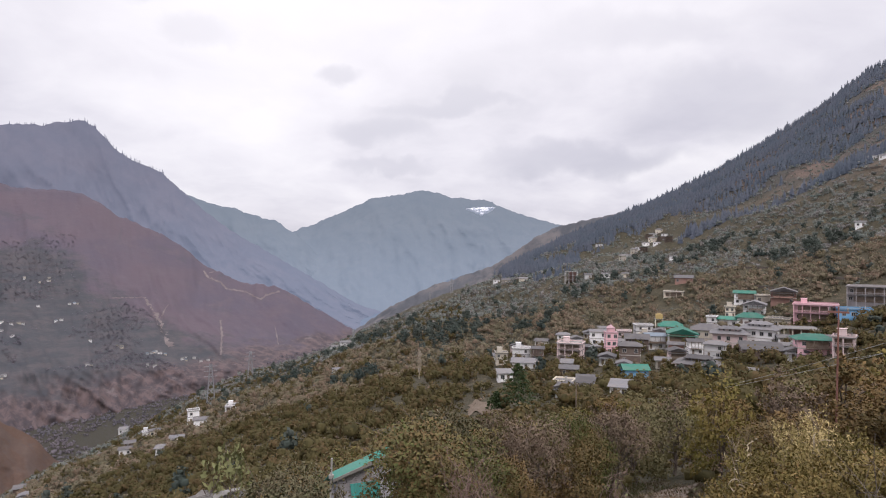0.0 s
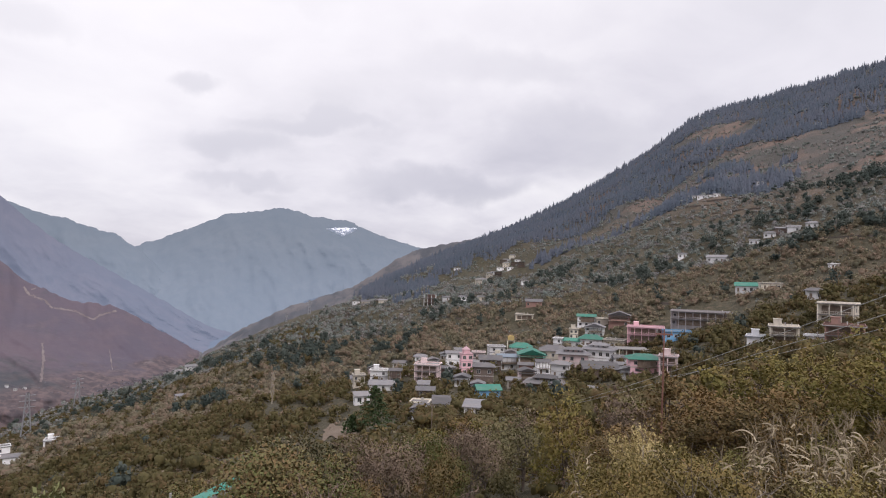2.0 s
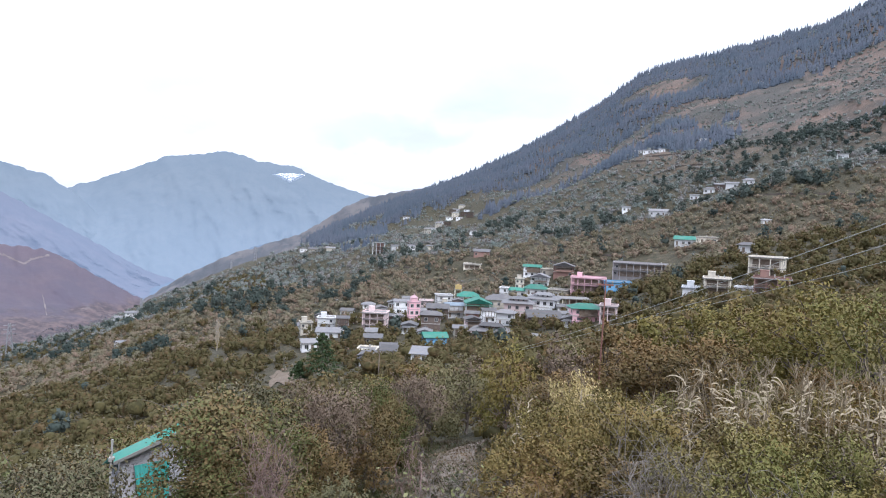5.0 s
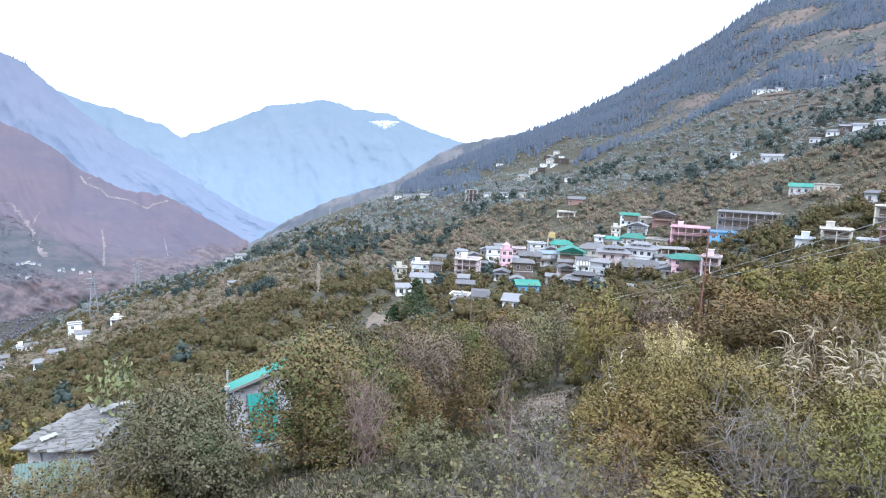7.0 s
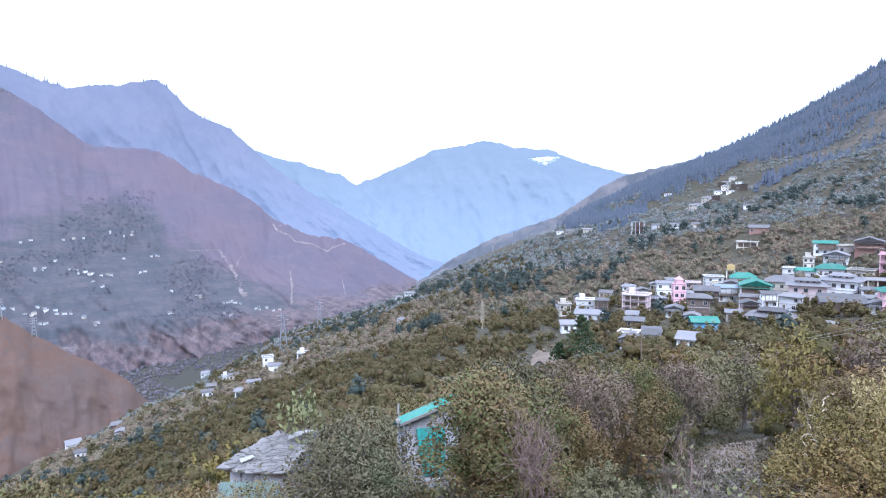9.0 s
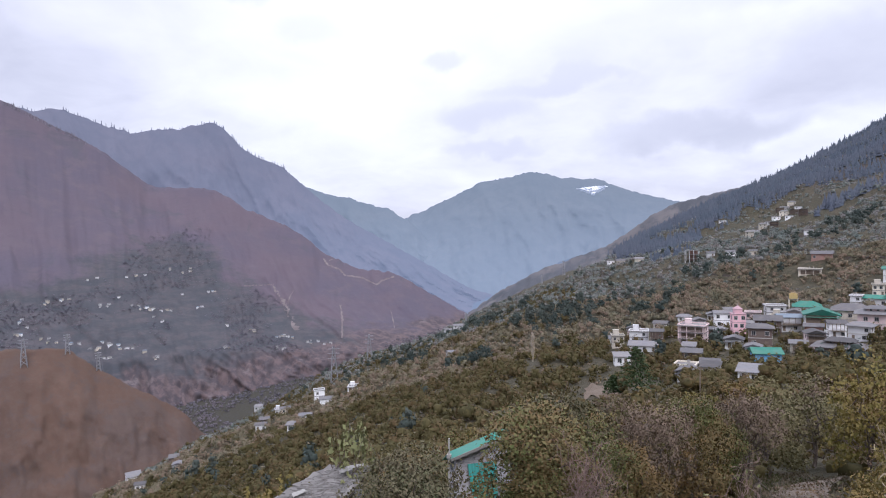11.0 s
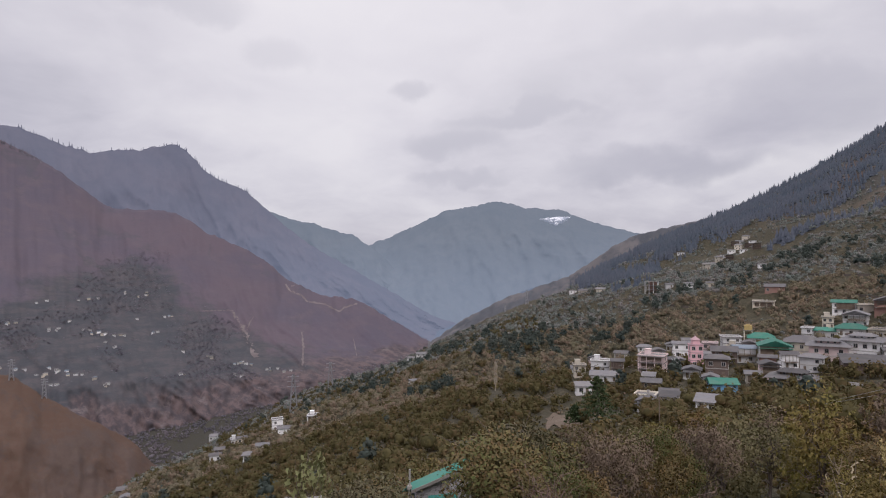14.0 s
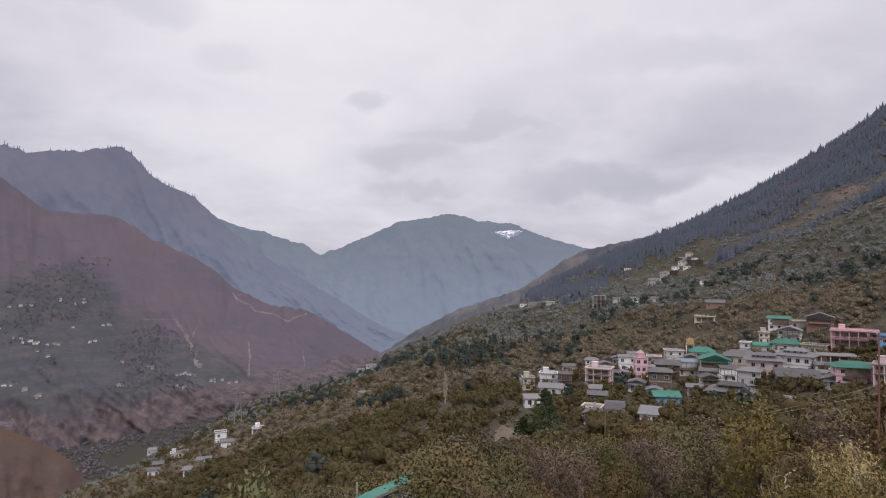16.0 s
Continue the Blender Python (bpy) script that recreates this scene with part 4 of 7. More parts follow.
# ---------------------------------------------------------------- trees and woods
def quads_about(points, normals, sizes, rng, aspect=0.6):
    """One bent-free leaf quad at each point, facing along its normal."""
    n = len(points)
    up = rng.normal(size=(n, 3))
    side = np.cross(normals, up)
    side /= np.linalg.norm(side, axis=1)[:, None] + 1e-9
    other = np.cross(normals, side)
    s = sizes[:, None] * 0.5
    a, b = side * s, other * s * aspect
    verts = np.stack([points - a, points - b * 0.9, points + a, points + b], 1).reshape(-1, 3)
    return verts, np.arange(4 * n).reshape(n, 4)


def lump_shape(cuts):
    """A rounded cube of unit radius, each face cut into cuts x cuts quads, each face with corners of its own."""
    verts, faces = [], []
    for axis in range(3):
        for sign in (-1, 1):
            for i in range(cuts):
                for j in range(cuts):
                    k = len(verts)
                    for u, v in ((i, j), (i + 1, j), (i + 1, j + 1), (i, j + 1)):
                        p = np.zeros(3)
                        p[axis], p[(axis + 1) % 3], p[(axis + 2) % 3] = sign, 2 * u / cuts - 1, 2 * v / cuts - 1
                        verts.append(p / np.linalg.norm(p))
                    faces.append((k, k + 1, k + 2, k + 3) if sign > 0 else (k + 3, k + 2, k + 1, k))
    return np.array(verts), np.array(faces)


LUMPS = {1: lump_shape(1), 2: lump_shape(2)}


def far_crown(seed, lumps, height, spread, leaves, size, open_=0.45, cuts=2, hearts=4):
    """A far tree: uneven leafy lumps, with sprays of leaves standing out of them."""
    rng = np.random.default_rng(seed)
    a = rng.uniform(0, 6.28, lumps)
    r = np.sqrt(rng.uniform(0, 1, lumps)) * spread * 0.34
    z = height * (0.3 + 0.45 * rng.uniform(0, 1, lumps)) * (1 - 0.3 * (r / (spread * 0.34)) ** 2)
    centres = np.stack([r * np.cos(a), r * np.sin(a), z], -1)
    radii = spread * rng.uniform(0.14, 0.30, lumps)
    which = rng.choice(lumps, leaves, p=radii ** 2 / (radii ** 2).sum())
    d = rng.normal(size=(leaves, 3)) + np.array([0, 0, 0.25])
    d /= np.linalg.norm(d, axis=1)[:, None]
    p = centres[which] + d * (radii[which] * rng.uniform(0.7, 1.3, leaves))[:, None]
    p[:, 2] = np.maximum(p[:, 2], 0.1)
    face = d + np.array([0, 0, 0.3]) + rng.normal(size=(leaves, 3)) * open_
    face /= np.linalg.norm(face, axis=1)[:, None]
    v, f = quads_about(p, face, rng.uniform(0.55, 1.35, leaves) * size, rng, 0.85)
    out = d * 0.9 + (p - np.array([0, 0, height * 0.25])) / (spread * 0.5) * 0.7 + np.array([0, 0, 0.3]) + rng.normal(size=(leaves, 3)) * 0.2
    vs, fs, ns = [v], [f], [np.repeat(out, 4, 0)]
    lv, lf = LUMPS[cuts]
    base = len(v)
    for k in np.argsort(-radii)[:hearts]:
        bend = 1 + 0.5 * fbm(lv[:, 0] * 1.7 + k * 5 + seed, lv[:, 1] * 1.7 + lv[:, 2] * 2.3, 2, seed)
        q = lv * bend[:, None] * radii[k] * np.array([1.0, 1.0, 0.9]) * 0.76
        vs.append(centres[k] + q)
        fs.append(lf + base)
        ns.append(lv * 0.9 + np.array([0, 0, 0.25]) + rng.normal(size=lv.shape) * 0.12)
        base += len(lv)
    normals = np.concatenate(ns)
    return np.concatenate(vs), np.concatenate(fs), normals / np.linalg.norm(normals, axis=1)[:, None]


def conifer(seed, height, width, rings=4, around=6):
    """A ragged conifer: stacked skirts of drooping boughs round a stem."""
    rng = np.random.default_rng(seed)
    verts, faces = [], []
    for k in range(rings):
        z0 = height * (0.08 + 0.8 * k / rings)
        z1 = min(height, z0 + height * 1.25 / rings)
        r = width * (1 - k / rings) ** 0.8
        apex = len(verts)
        verts.append((0, 0, z1))
        turn = rng.uniform(0, 1)
        for i in range(around):
            a = 2 * math.pi * (i + turn) / around
            q = r * rng.uniform(0.7, 1.25)
            verts.append((q * math.cos(a), q * math.sin(a), z0 - rng.uniform(0, 0.06) * height))
        for i in range(around):
            faces.append((apex, apex + 1 + i, apex + 1 + (i + 1) % around))
    verts = np.array(verts)
    out = verts * np.array([0.9 / width, 0.9 / width, 0]) + np.array([0, 0, 1.0]) + rng.normal(size=verts.shape) * 0.15
    return verts, np.array(faces), out / np.linalg.norm(out, axis=1)[:, None]


def scatter_merge(variants, places, scales, rng):
    """Copies of the variants at the places, each turned about z, as one set of arrays."""
    out_v, out_f, out_n, base = [], [], [], 0
    pick = rng.integers(0, len(variants), len(places))
    for k, (v, f, nv) in enumerate(variants):
        idx = np.where(pick == k)[0]
        if not len(idx):
            continue
        a = rng.uniform(0, 2 * np.pi, len(idx))
        c, s = np.cos(a)[:, None], np.sin(a)[:, None]
        sc = scales[idx][:, None]
        x = (v[None, :, 0] * c - v[None, :, 1] * s) * sc
        y = (v[None, :, 0] * s + v[None, :, 1] * c) * sc
        z = v[None, :, 2] * sc * rng.uniform(0.85, 1.2, len(idx))[:, None]
        p = np.stack([x, y, z], -1) + places[idx][:, None, :]
        out_v.append(p.reshape(-1, 3))
        out_n.append(np.stack([nv[None, :, 0] * c - nv[None, :, 1] * s, nv[None, :, 0] * s + nv[None, :, 1] * c, np.broadcast_to(nv[None, :, 2], x.shape)], -1).reshape(-1, 3))
        out_f.append((f[None] + (base + np.arange(len(idx)) * len(v))[:, None, None]).reshape(-1, f.shape[1]))
        base += len(idx) * len(v)
    return np.concatenate(out_v), np.concatenate(out_f), np.concatenate(out_n)


def wood(name, label, variants, places, scales, material, rng):
    v, f, nv = scatter_merge(variants, places, scales, rng)
    return tagged(new(name, mesh_from(name, v, f, material, True, nv)), label, "trees", kind="stuff")


ORCHARD = leaf_material("autumn_orchard_leaves", [(0.072, 0.064, 0.029), (0.098, 0.087, 0.037), (0.129, 0.107, 0.046), (0.114, 0.098, 0.042), (0.155, 0.105, 0.052), (0.082, 0.074, 0.032), (0.174, 0.126, 0.053)], 0.15, 0.3, 0.2, (0.8, 0.15))
# Greyer, paler leaves: haze over the farther slopes is mixed into their colours.
HILL = leaf_material("hazed_hillside_leaves", [(0.149, 0.141, 0.099), (0.203, 0.186, 0.121), (0.253, 0.213, 0.142), (0.224, 0.196, 0.135), (0.304, 0.213, 0.158), (0.171, 0.158, 0.110), (0.344, 0.252, 0.167)], 0.11, 0.3, 0.18, (0.9, 0.1))
HIGH = leaf_material("hazed_upland_leaves", [(0.167, 0.202, 0.192), (0.214, 0.240, 0.213), (0.258, 0.268, 0.241), (0.228, 0.245, 0.228), (0.307, 0.271, 0.257), (0.184, 0.211, 0.207)], 0.08, 0.3, 0.15, (0.9, 0.1))
# Needles are paled and blued, so the mountain haze sits in their colour.
CONIFER = leaf_material("hazed_conifer_needles", [(0.068, 0.083, 0.110), (0.081, 0.099, 0.124), (0.100, 0.111, 0.137), (0.076, 0.089, 0.117)], 0.012, 0.0, 0.3)
DARKTREE = leaf_material("dark_evergreen_leaves", [(0.057, 0.075, 0.068), (0.077, 0.096, 0.081), (0.099, 0.112, 0.095)], 0.05, 0.3, 0.12, (0.8, 0.15))
BARK = principled("rough_grey_bark", two_scale((0.11, 0.085, 0.07), (0.17, 0.14, 0.12), (0.06, 0.045, 0.04), 2.0, 22.0), 0.95, (26.0, 0.012))


def clear_of_houses(az, d, margin=1.5, front=0.0):
    keep = np.ones(len(az), bool)
    x, y = d * np.sin(np.radians(az)), d * np.cos(np.radians(az))
    for ha, hd, hw in HOUSE_SPOTS:
        a = math.radians(ha)
        u = np.array([math.sin(a), math.cos(a)])
        along = x * u[0] + y * u[1] - hd
        across = x * u[1] - y * u[0]
        keep &= ~((np.abs(across) < hw * 0.55 + margin) & (along > -front) & (along < hw + margin + 3))
    return keep


GROVES = [(-0.5, 372, 22, 22, 34), (0.9, 352, 14, 14, 16), (-13.3, 365, 9, 9, 8), (-8.1, 298, 8, 8, 7), (-7.5, 500, 40, 30, 40), (10.2, 352, 5, 6, 5), (7.7, 322, 14, 9, 9), (-11.0, 440, 40, 40, 30),
          (43.0, 500, 40, 26, 46), (46.4, 392, 22, 14, 26), (47.0, 575, 60, 40, 80), (51.5, 540, 40, 30, 50), (39.0, 432, 9, 7, 6), (42.6, 374, 8, 7, 6), (36.4, 460, 10, 8, 6), (55.0, 470, 40, 40, 40), (30.0, 420, 24, 20, 18), (22.0, 520, 30, 24, 20), (14.0, 420, 30, 24, 16), (26.0, 300, 12, 10, 6)]


def make_woods():
    rng = np.random.default_rng(12)
    near_kinds = [far_crown(100 + i, 9, rng.uniform(3.6, 5.6), rng.uniform(4.4, 6.0), 190, 0.5, hearts=4) for i in range(9)]
    mid_kinds = [far_crown(200 + i, 7, rng.uniform(3.4, 6.0), rng.uniform(4.6, 6.6), 62, 0.92, cuts=1, hearts=3) for i in range(9)]
    high_kinds = [far_crown(250 + i, 6, rng.uniform(3.4, 6.0), rng.uniform(4.6, 6.6), 22, 1.2, cuts=1, hearts=2) for i in range(9)]
    tiny_kinds = [far_crown(300 + i, 4, 4.5, 6.5, 4, 2.0, cuts=1, hearts=2) for i in range(7)]

    def spread(n, az0, az1, d0, d1, patch, floor_, margin, front):
        az, d = az0 + (az1 - az0) * rng.uniform(0, 1, n), np.sqrt(rng.uniform(d0 ** 2, d1 ** 2, n))
        keep = clear_of_houses(az, d, margin, front) & (d < CREST_D(az) * 1.01)
        x, y = d * np.sin(np.radians(az)), d * np.cos(np.radians(az))
        thin = fbm(x / patch, y / patch, 4, 77) > floor_ + rng.uniform(-0.12, 0.12, n)
        inside_village = (az > 4.5) & (az < 34) & (d > 165) & (d < 300)
        keep &= thin & (~inside_village | (rng.uniform(0, 1, n) < 0.7))
        # open fallow terraces
        keep &= ~((np.abs(az - 3.85) < 1.7) & (d > 122) & (d < 168)) & ~((np.abs(az + 2.2) < 0.8) & (d > 205) & (d < 258)) & ~((np.abs(az - 6.9) < 2.0) & (d > 85) & (d < 137))
        return np.stack([x, y, ground_z(x, y) - 0.3], -1)[keep], d[keep]

    p, d = spread(700, -50, 60, 62, 140, 40, -0.36, 0.5, 1.5)
    wood("orchard_trees", "bushy autumn orchard trees on the terraces", near_kinds, p, rng.uniform(0.45, 1.15, len(p)), ORCHARD, rng)
    p, d = spread(2300, -50, 60, 138, 270, 40, -0.36, 0.5, 1.5)
    wood("lower_hillside_trees", "bushy autumn trees round the village", [far_crown(150 + i, 8, rng.uniform(3.6, 5.6), rng.uniform(4.4, 6.0), 100, 0.72, cuts=1, hearts=4) for i in range(9)], p, rng.uniform(0.45, 1.15, len(p)), ORCHARD, rng)
    p, d = spread(4300, -50, 60, 265, 400, 60, -0.5, 0.6, 2)
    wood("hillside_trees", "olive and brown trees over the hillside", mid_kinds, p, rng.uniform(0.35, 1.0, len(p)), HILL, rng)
    p, d = spread(2600, -50, 2, 190, 560, 60, -0.7, 0.6, 2)
    wood("ridge_trees", "dark green trees over the lower ridge", mid_kinds, p, rng.uniform(0.4, 1.0, len(p)), ORCHARD, rng)
    p, d = spread(10500, -50, 60, 398, 620, 60, -0.35, 0.6, 2)
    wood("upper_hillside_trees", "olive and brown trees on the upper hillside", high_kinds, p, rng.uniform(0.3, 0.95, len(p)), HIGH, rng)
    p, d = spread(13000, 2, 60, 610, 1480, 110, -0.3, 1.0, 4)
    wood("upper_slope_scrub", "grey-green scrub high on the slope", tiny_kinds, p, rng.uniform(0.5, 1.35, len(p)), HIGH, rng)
    p, d = spread(5500, -50, 60, 90, 620, 60, -0.6, 0.6, 1.5)
    wood("low_scrub", "low olive scrub between the trees", [far_crown(350 + i, 4, 2.6, 4.6, 9, 1.0, cuts=1, hearts=2) for i in range(6)], p, rng.uniform(0.35, 0.8, len(p)), HILL, rng)
    p, d = spread(4200, -50, 60, 62, 300, 30, -0.8, 0.4, 1.0)
    wood("undergrowth", "low olive undergrowth between the orchard trees", [far_crown(360 + i, 5, 1.9, 3.4, 22, 0.6, cuts=1, hearts=2) for i in range(6)], p, rng.uniform(0.35, 0.9, len(p)), ORCHARD, rng)
    p, d = spread(3000, -50, 60, 250, 700, 30, -0.9, 0.6, 1.5)
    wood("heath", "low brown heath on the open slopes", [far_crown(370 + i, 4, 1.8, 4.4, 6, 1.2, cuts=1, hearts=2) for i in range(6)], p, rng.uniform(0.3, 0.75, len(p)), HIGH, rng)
    # darker evergreens in groves: azimuth, distance, half width, half depth, count
    azs, ds = [], []
    for az, d, wide, deep, count in GROVES:
        azs.append(rng.normal(az, math.degrees(wide / d) * 0.6, int(count * 1.5)))
        ds.append(rng.normal(d, deep * 0.6, int(count * 1.5)))
    az, d = np.concatenate(azs), np.concatenate(ds)
    keep = clear_of_houses(az, d, 1.5, 10)
    x, y = (d * np.sin(np.radians(az)))[keep], (d * np.cos(np.radians(az)))[keep]
    evergreens = [far_crown(400 + i, 10, 8.5, 5.5, 70, 1.0, cuts=1, hearts=5) for i in range(6)]
    wood("evergreen_trees", "dark evergreen trees in clumps", evergreens, np.stack([x, y, ground_z(x, y) - 0.3], -1), rng.uniform(0.6, 1.15, len(x)), DARKTREE, rng)
    p, d = spread(900, -50, 60, 120, 620, 45, 0.0, 1.5, 10)
    wood("scattered_evergreens", "single dark evergreen trees on the hillside", evergreens, p, rng.uniform(0.5, 1.0, len(p)), DARKTREE, rng)

    # conifer forest on the upper mountain and along its crest
    pines = [conifer(500 + i, 16, 3.6, 3, 6) for i in range(8)]
    n = 34000
    az, frac = rng.uniform(4, 60, n), rng.uniform(0.0, 1.02, n)
    crest = CREST_D(az)
    line = np.interp(az, [4, 8, 14, 20, 26, 34, 40, 46, 52, 60], [0.98, 0.80, 0.60, 0.56, 0.50, 0.58, 0.66, 0.66, 0.64, 0.60])
    d = crest * (0.42 + 0.585 * frac)
    x, y = d * np.sin(np.radians(az)), d * np.cos(np.radians(az))
    edge = d / crest - line + 0.42 * fbm(x / 190, y / 190, 5, 61)
    dense = (edge > 0) | (fbm(x / 90, y / 90, 4, 67) > 0.27)
    keep = dense & clear_of_houses(az, d, 4, 15)
    places = np.stack([x, y, ground_z(x, y) - 0.5], -1)[keep]
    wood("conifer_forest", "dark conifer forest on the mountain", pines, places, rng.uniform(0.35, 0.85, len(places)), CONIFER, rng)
    az = np.sort(rng.uniform(9, 60, 1100))
    d = CREST_D(az) * rng.uniform(0.985, 1.0, len(az))
    x, y = d * np.sin(np.radians(az)), d * np.cos(np.radians(az))
    places = np.stack([x, y, ground_z(x, y) - 0.5], -1)
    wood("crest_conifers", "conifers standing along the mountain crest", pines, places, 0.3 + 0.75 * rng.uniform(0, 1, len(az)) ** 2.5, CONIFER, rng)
    # a dark grove where the mountain meets the orchard ridge
    az = rng.uniform(5.5, 12.5, 420)
    d = rng.uniform(690, 860, 420)
    x, y = d * np.sin(np.radians(az)), d * np.cos(np.radians(az))
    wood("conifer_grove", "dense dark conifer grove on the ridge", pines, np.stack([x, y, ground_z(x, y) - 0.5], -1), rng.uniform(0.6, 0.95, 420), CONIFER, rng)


make_woods()


# ---------------------------------------------------------------- across the valley
def drape(name, band, points, width, material, label, lift=1.2, fan=False):
    """A ribbon laid on a mountain flank along (azimuth, elevation) points; width in degrees."""
    pts = np.array(points, float)
    seg = np.concatenate([[0], np.cumsum(np.hypot(*np.diff(pts, axis=0).T))])
    t = np.linspace(0, seg[-1], max(4, int(seg[-1] / 0.12)))
    line = np.stack([np.interp(t, seg, pts[:, 0]), np.interp(t, seg, pts[:, 1])], -1)
    along = np.gradient(line, axis=0)
    along /= np.linalg.norm(along, axis=1)[:, None]
    verts, k = [], 0
    for (az, el), (da, de) in zip(line, along):
        for side in (-1, 1):
            wide = width * (0.45 + 0.75 * k / len(line) if fan else 0.85) * (0.8 + 1.5 * float(fbm(k * 0.9, side * 9.0 + len(line), 3, 5))) / 2 + 0.012
            p = band.place(az - de * side * wide, el + da * side * wide)
            verts.append(p - p.normalized() * lift)
        k += 1
    n = len(line)
    ob = new(name, mesh_from(name, [tuple(v) for v in verts], [[2 * i, 2 * i + 1, 2 * i + 3, 2 * i + 2] for i in range(n - 1)], material))
    return tagged(ob, label, kind="structure")


SCAR = principled("bare_landslide_gravel", two_scale((0.16, 0.132, 0.13), (0.225, 0.19, 0.182), (0.125, 0.102, 0.104), 0.03, 0.12), 0.95, (0.3, 0.4))
drape("landslide_scar", west, [(-25.9, -4.1), (-25.1, -5.5), (-24.4, -7.0), (-24.0, -8.3)], 0.5, SCAR, "pale landslide scar of bare gravel", fan=True)
drape("landslide_scar", west, [(-24.1, -4.7), (-24.8, -6.0)], 0.14, SCAR, "narrow pale landslide scar", fan=True)
drape("landslide_scar", west, [(-19.9, -6.2), (-19.8, -7.5), (-19.9, -9.2)], 0.19, SCAR, "broken gully of pale gravel")
drape("landslide_scar", west, [(-15.3, -6.9), (-15.0, -8.5)], 0.07, SCAR, "thin pale gully")
drape("mountain_road", west, [(-21.3, -1.9), (-20.9, -2.5), (-19.9, -2.9), (-19.4, -3.5), (-17.8, -3.8), (-16.5, -4.5), (-16.0, -4.1), (-14.9, -3.8)], 0.14, SCAR, "raw road cutting across the mountainside")
drape("mountain_road", west, [(-20.8, -2.1), (-20.2, -1.9)], 0.08, SCAR, "short raw road cutting")
drape("mountain_road", west, [(-28.3, -4.0), (-25.9, -4.05)], 0.05, SCAR, "faint track along the slope")


def make_far_woods():
    rng = np.random.default_rng(31)
    n = 26000
    az, v = rng.uniform(-52, -10, n), rng.uniform(0.15, 0.9, n)
    p = west.at(az, v)
    el = np.degrees(np.arctan2(p[:, 2], np.hypot(p[:, 0], p[:, 1])))
    top = np.interp(az, [-52, -46, -41, -37, -34, -30.6, -27, -23, -19.4, -14], [-5.0, -4.2, -3.0, -1.2, -0.6, -1.2, -4.6, -7.2, -8.7, -9.7])
    foot = np.interp(az, [-52, -40, -31, -24, -19, -10], [-9.2, -9.4, -9.6, -10.2, -10.8, -10.6])
    patch = fbm(p[:, 0] / 170, p[:, 1] / 170, 5, 88)
    patch = patch + rng.normal(size=n) * 0.06 + 0.25 * fbm(p[:, 0] / 400, p[:, 2] / 14, 3, 91)
    keep = (el < top + 1.6 * patch) & (el > foot) & (patch > -0.02)
    keep |= (el > top) & (el < top + 2.2) & (patch > 0.36) & (az < -26)
    p, q = p[keep], rng.uniform(0.3, 0.95, keep.sum())
    p[:, 2] -= 1.0
    # Valley haze is painted into these pale, bluish leaf colours.
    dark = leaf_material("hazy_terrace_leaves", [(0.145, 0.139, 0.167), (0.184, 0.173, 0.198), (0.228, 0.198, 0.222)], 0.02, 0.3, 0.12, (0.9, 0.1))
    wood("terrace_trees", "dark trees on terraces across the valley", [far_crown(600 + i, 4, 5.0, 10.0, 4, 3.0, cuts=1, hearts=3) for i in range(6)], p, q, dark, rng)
    # wooded valley bottom
    az, d = rng.uniform(-48, -8, 7000), rng.uniform(820, 1480, 7000)
    x, y = d * np.sin(np.radians(az)), d * np.cos(np.radians(az))
    z = ground_z(x, y)
    low = (z < -150) & (d > CREST_D(az)) & (fbm(x / 120, y / 120, 4, 90) > -0.2)
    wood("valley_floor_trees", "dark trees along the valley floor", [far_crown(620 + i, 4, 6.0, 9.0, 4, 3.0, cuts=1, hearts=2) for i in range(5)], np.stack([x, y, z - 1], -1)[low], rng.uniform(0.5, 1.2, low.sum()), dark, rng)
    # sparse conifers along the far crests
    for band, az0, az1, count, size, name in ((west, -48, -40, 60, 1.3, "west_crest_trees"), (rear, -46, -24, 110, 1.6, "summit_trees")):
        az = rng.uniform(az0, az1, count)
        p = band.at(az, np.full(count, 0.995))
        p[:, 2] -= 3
        # Summit trees share the far slope's blue emission, painted haze on foliage.
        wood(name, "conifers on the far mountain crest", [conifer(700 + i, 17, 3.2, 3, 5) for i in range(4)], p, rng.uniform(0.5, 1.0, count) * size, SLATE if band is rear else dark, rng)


make_far_woods()

# villages across the valley: azimuth, elevation
VALLEY_A = [(-44.9, -5.6), (-44.6, -6.2), (-45.3, -6.7), (-43.7, -7.2), (-43.3, -7.5), (-41.2, -7.9), (-39.1, -8.1), (-38.4, -8.3), (-37.8, -8.6), (-36.5, -9.1), (-39.5, -9.2), (-40.0, -8.5), (-39.6, -4.9), (-39.1, -5.0), (-38.2, -4.4), (-36.8, -5.2), (-36.3, -5.4), (-35.7, -5.6), (-35.1, -5.7), (-34.4, -5.8), (-32.2, -5.7)]
VALLEY_B = [(-31.3, -4.4), (-33.4, -4.5), (-35.7, -6.2), (-35.1, -6.7), (-27.6, -8.0), (-25.7, -8.8), (-25.2, -8.7), (-24.7, -8.8), (-23.0, -9.4), (-22.7, -9.5), (-21.5, -9.7), (-29.9, -7.4), (-30.1, -9.3), (-25.7, -9.7), (-35.7, -9.7), (-43.2, -4.3), (-42.3, -4.3), (-37.6, -2.7), (-40.4, -2.8), (-34.3, -2.3), (-33.3, -2.6), (-32.6, -2.5), (-36.2, -2.7)]


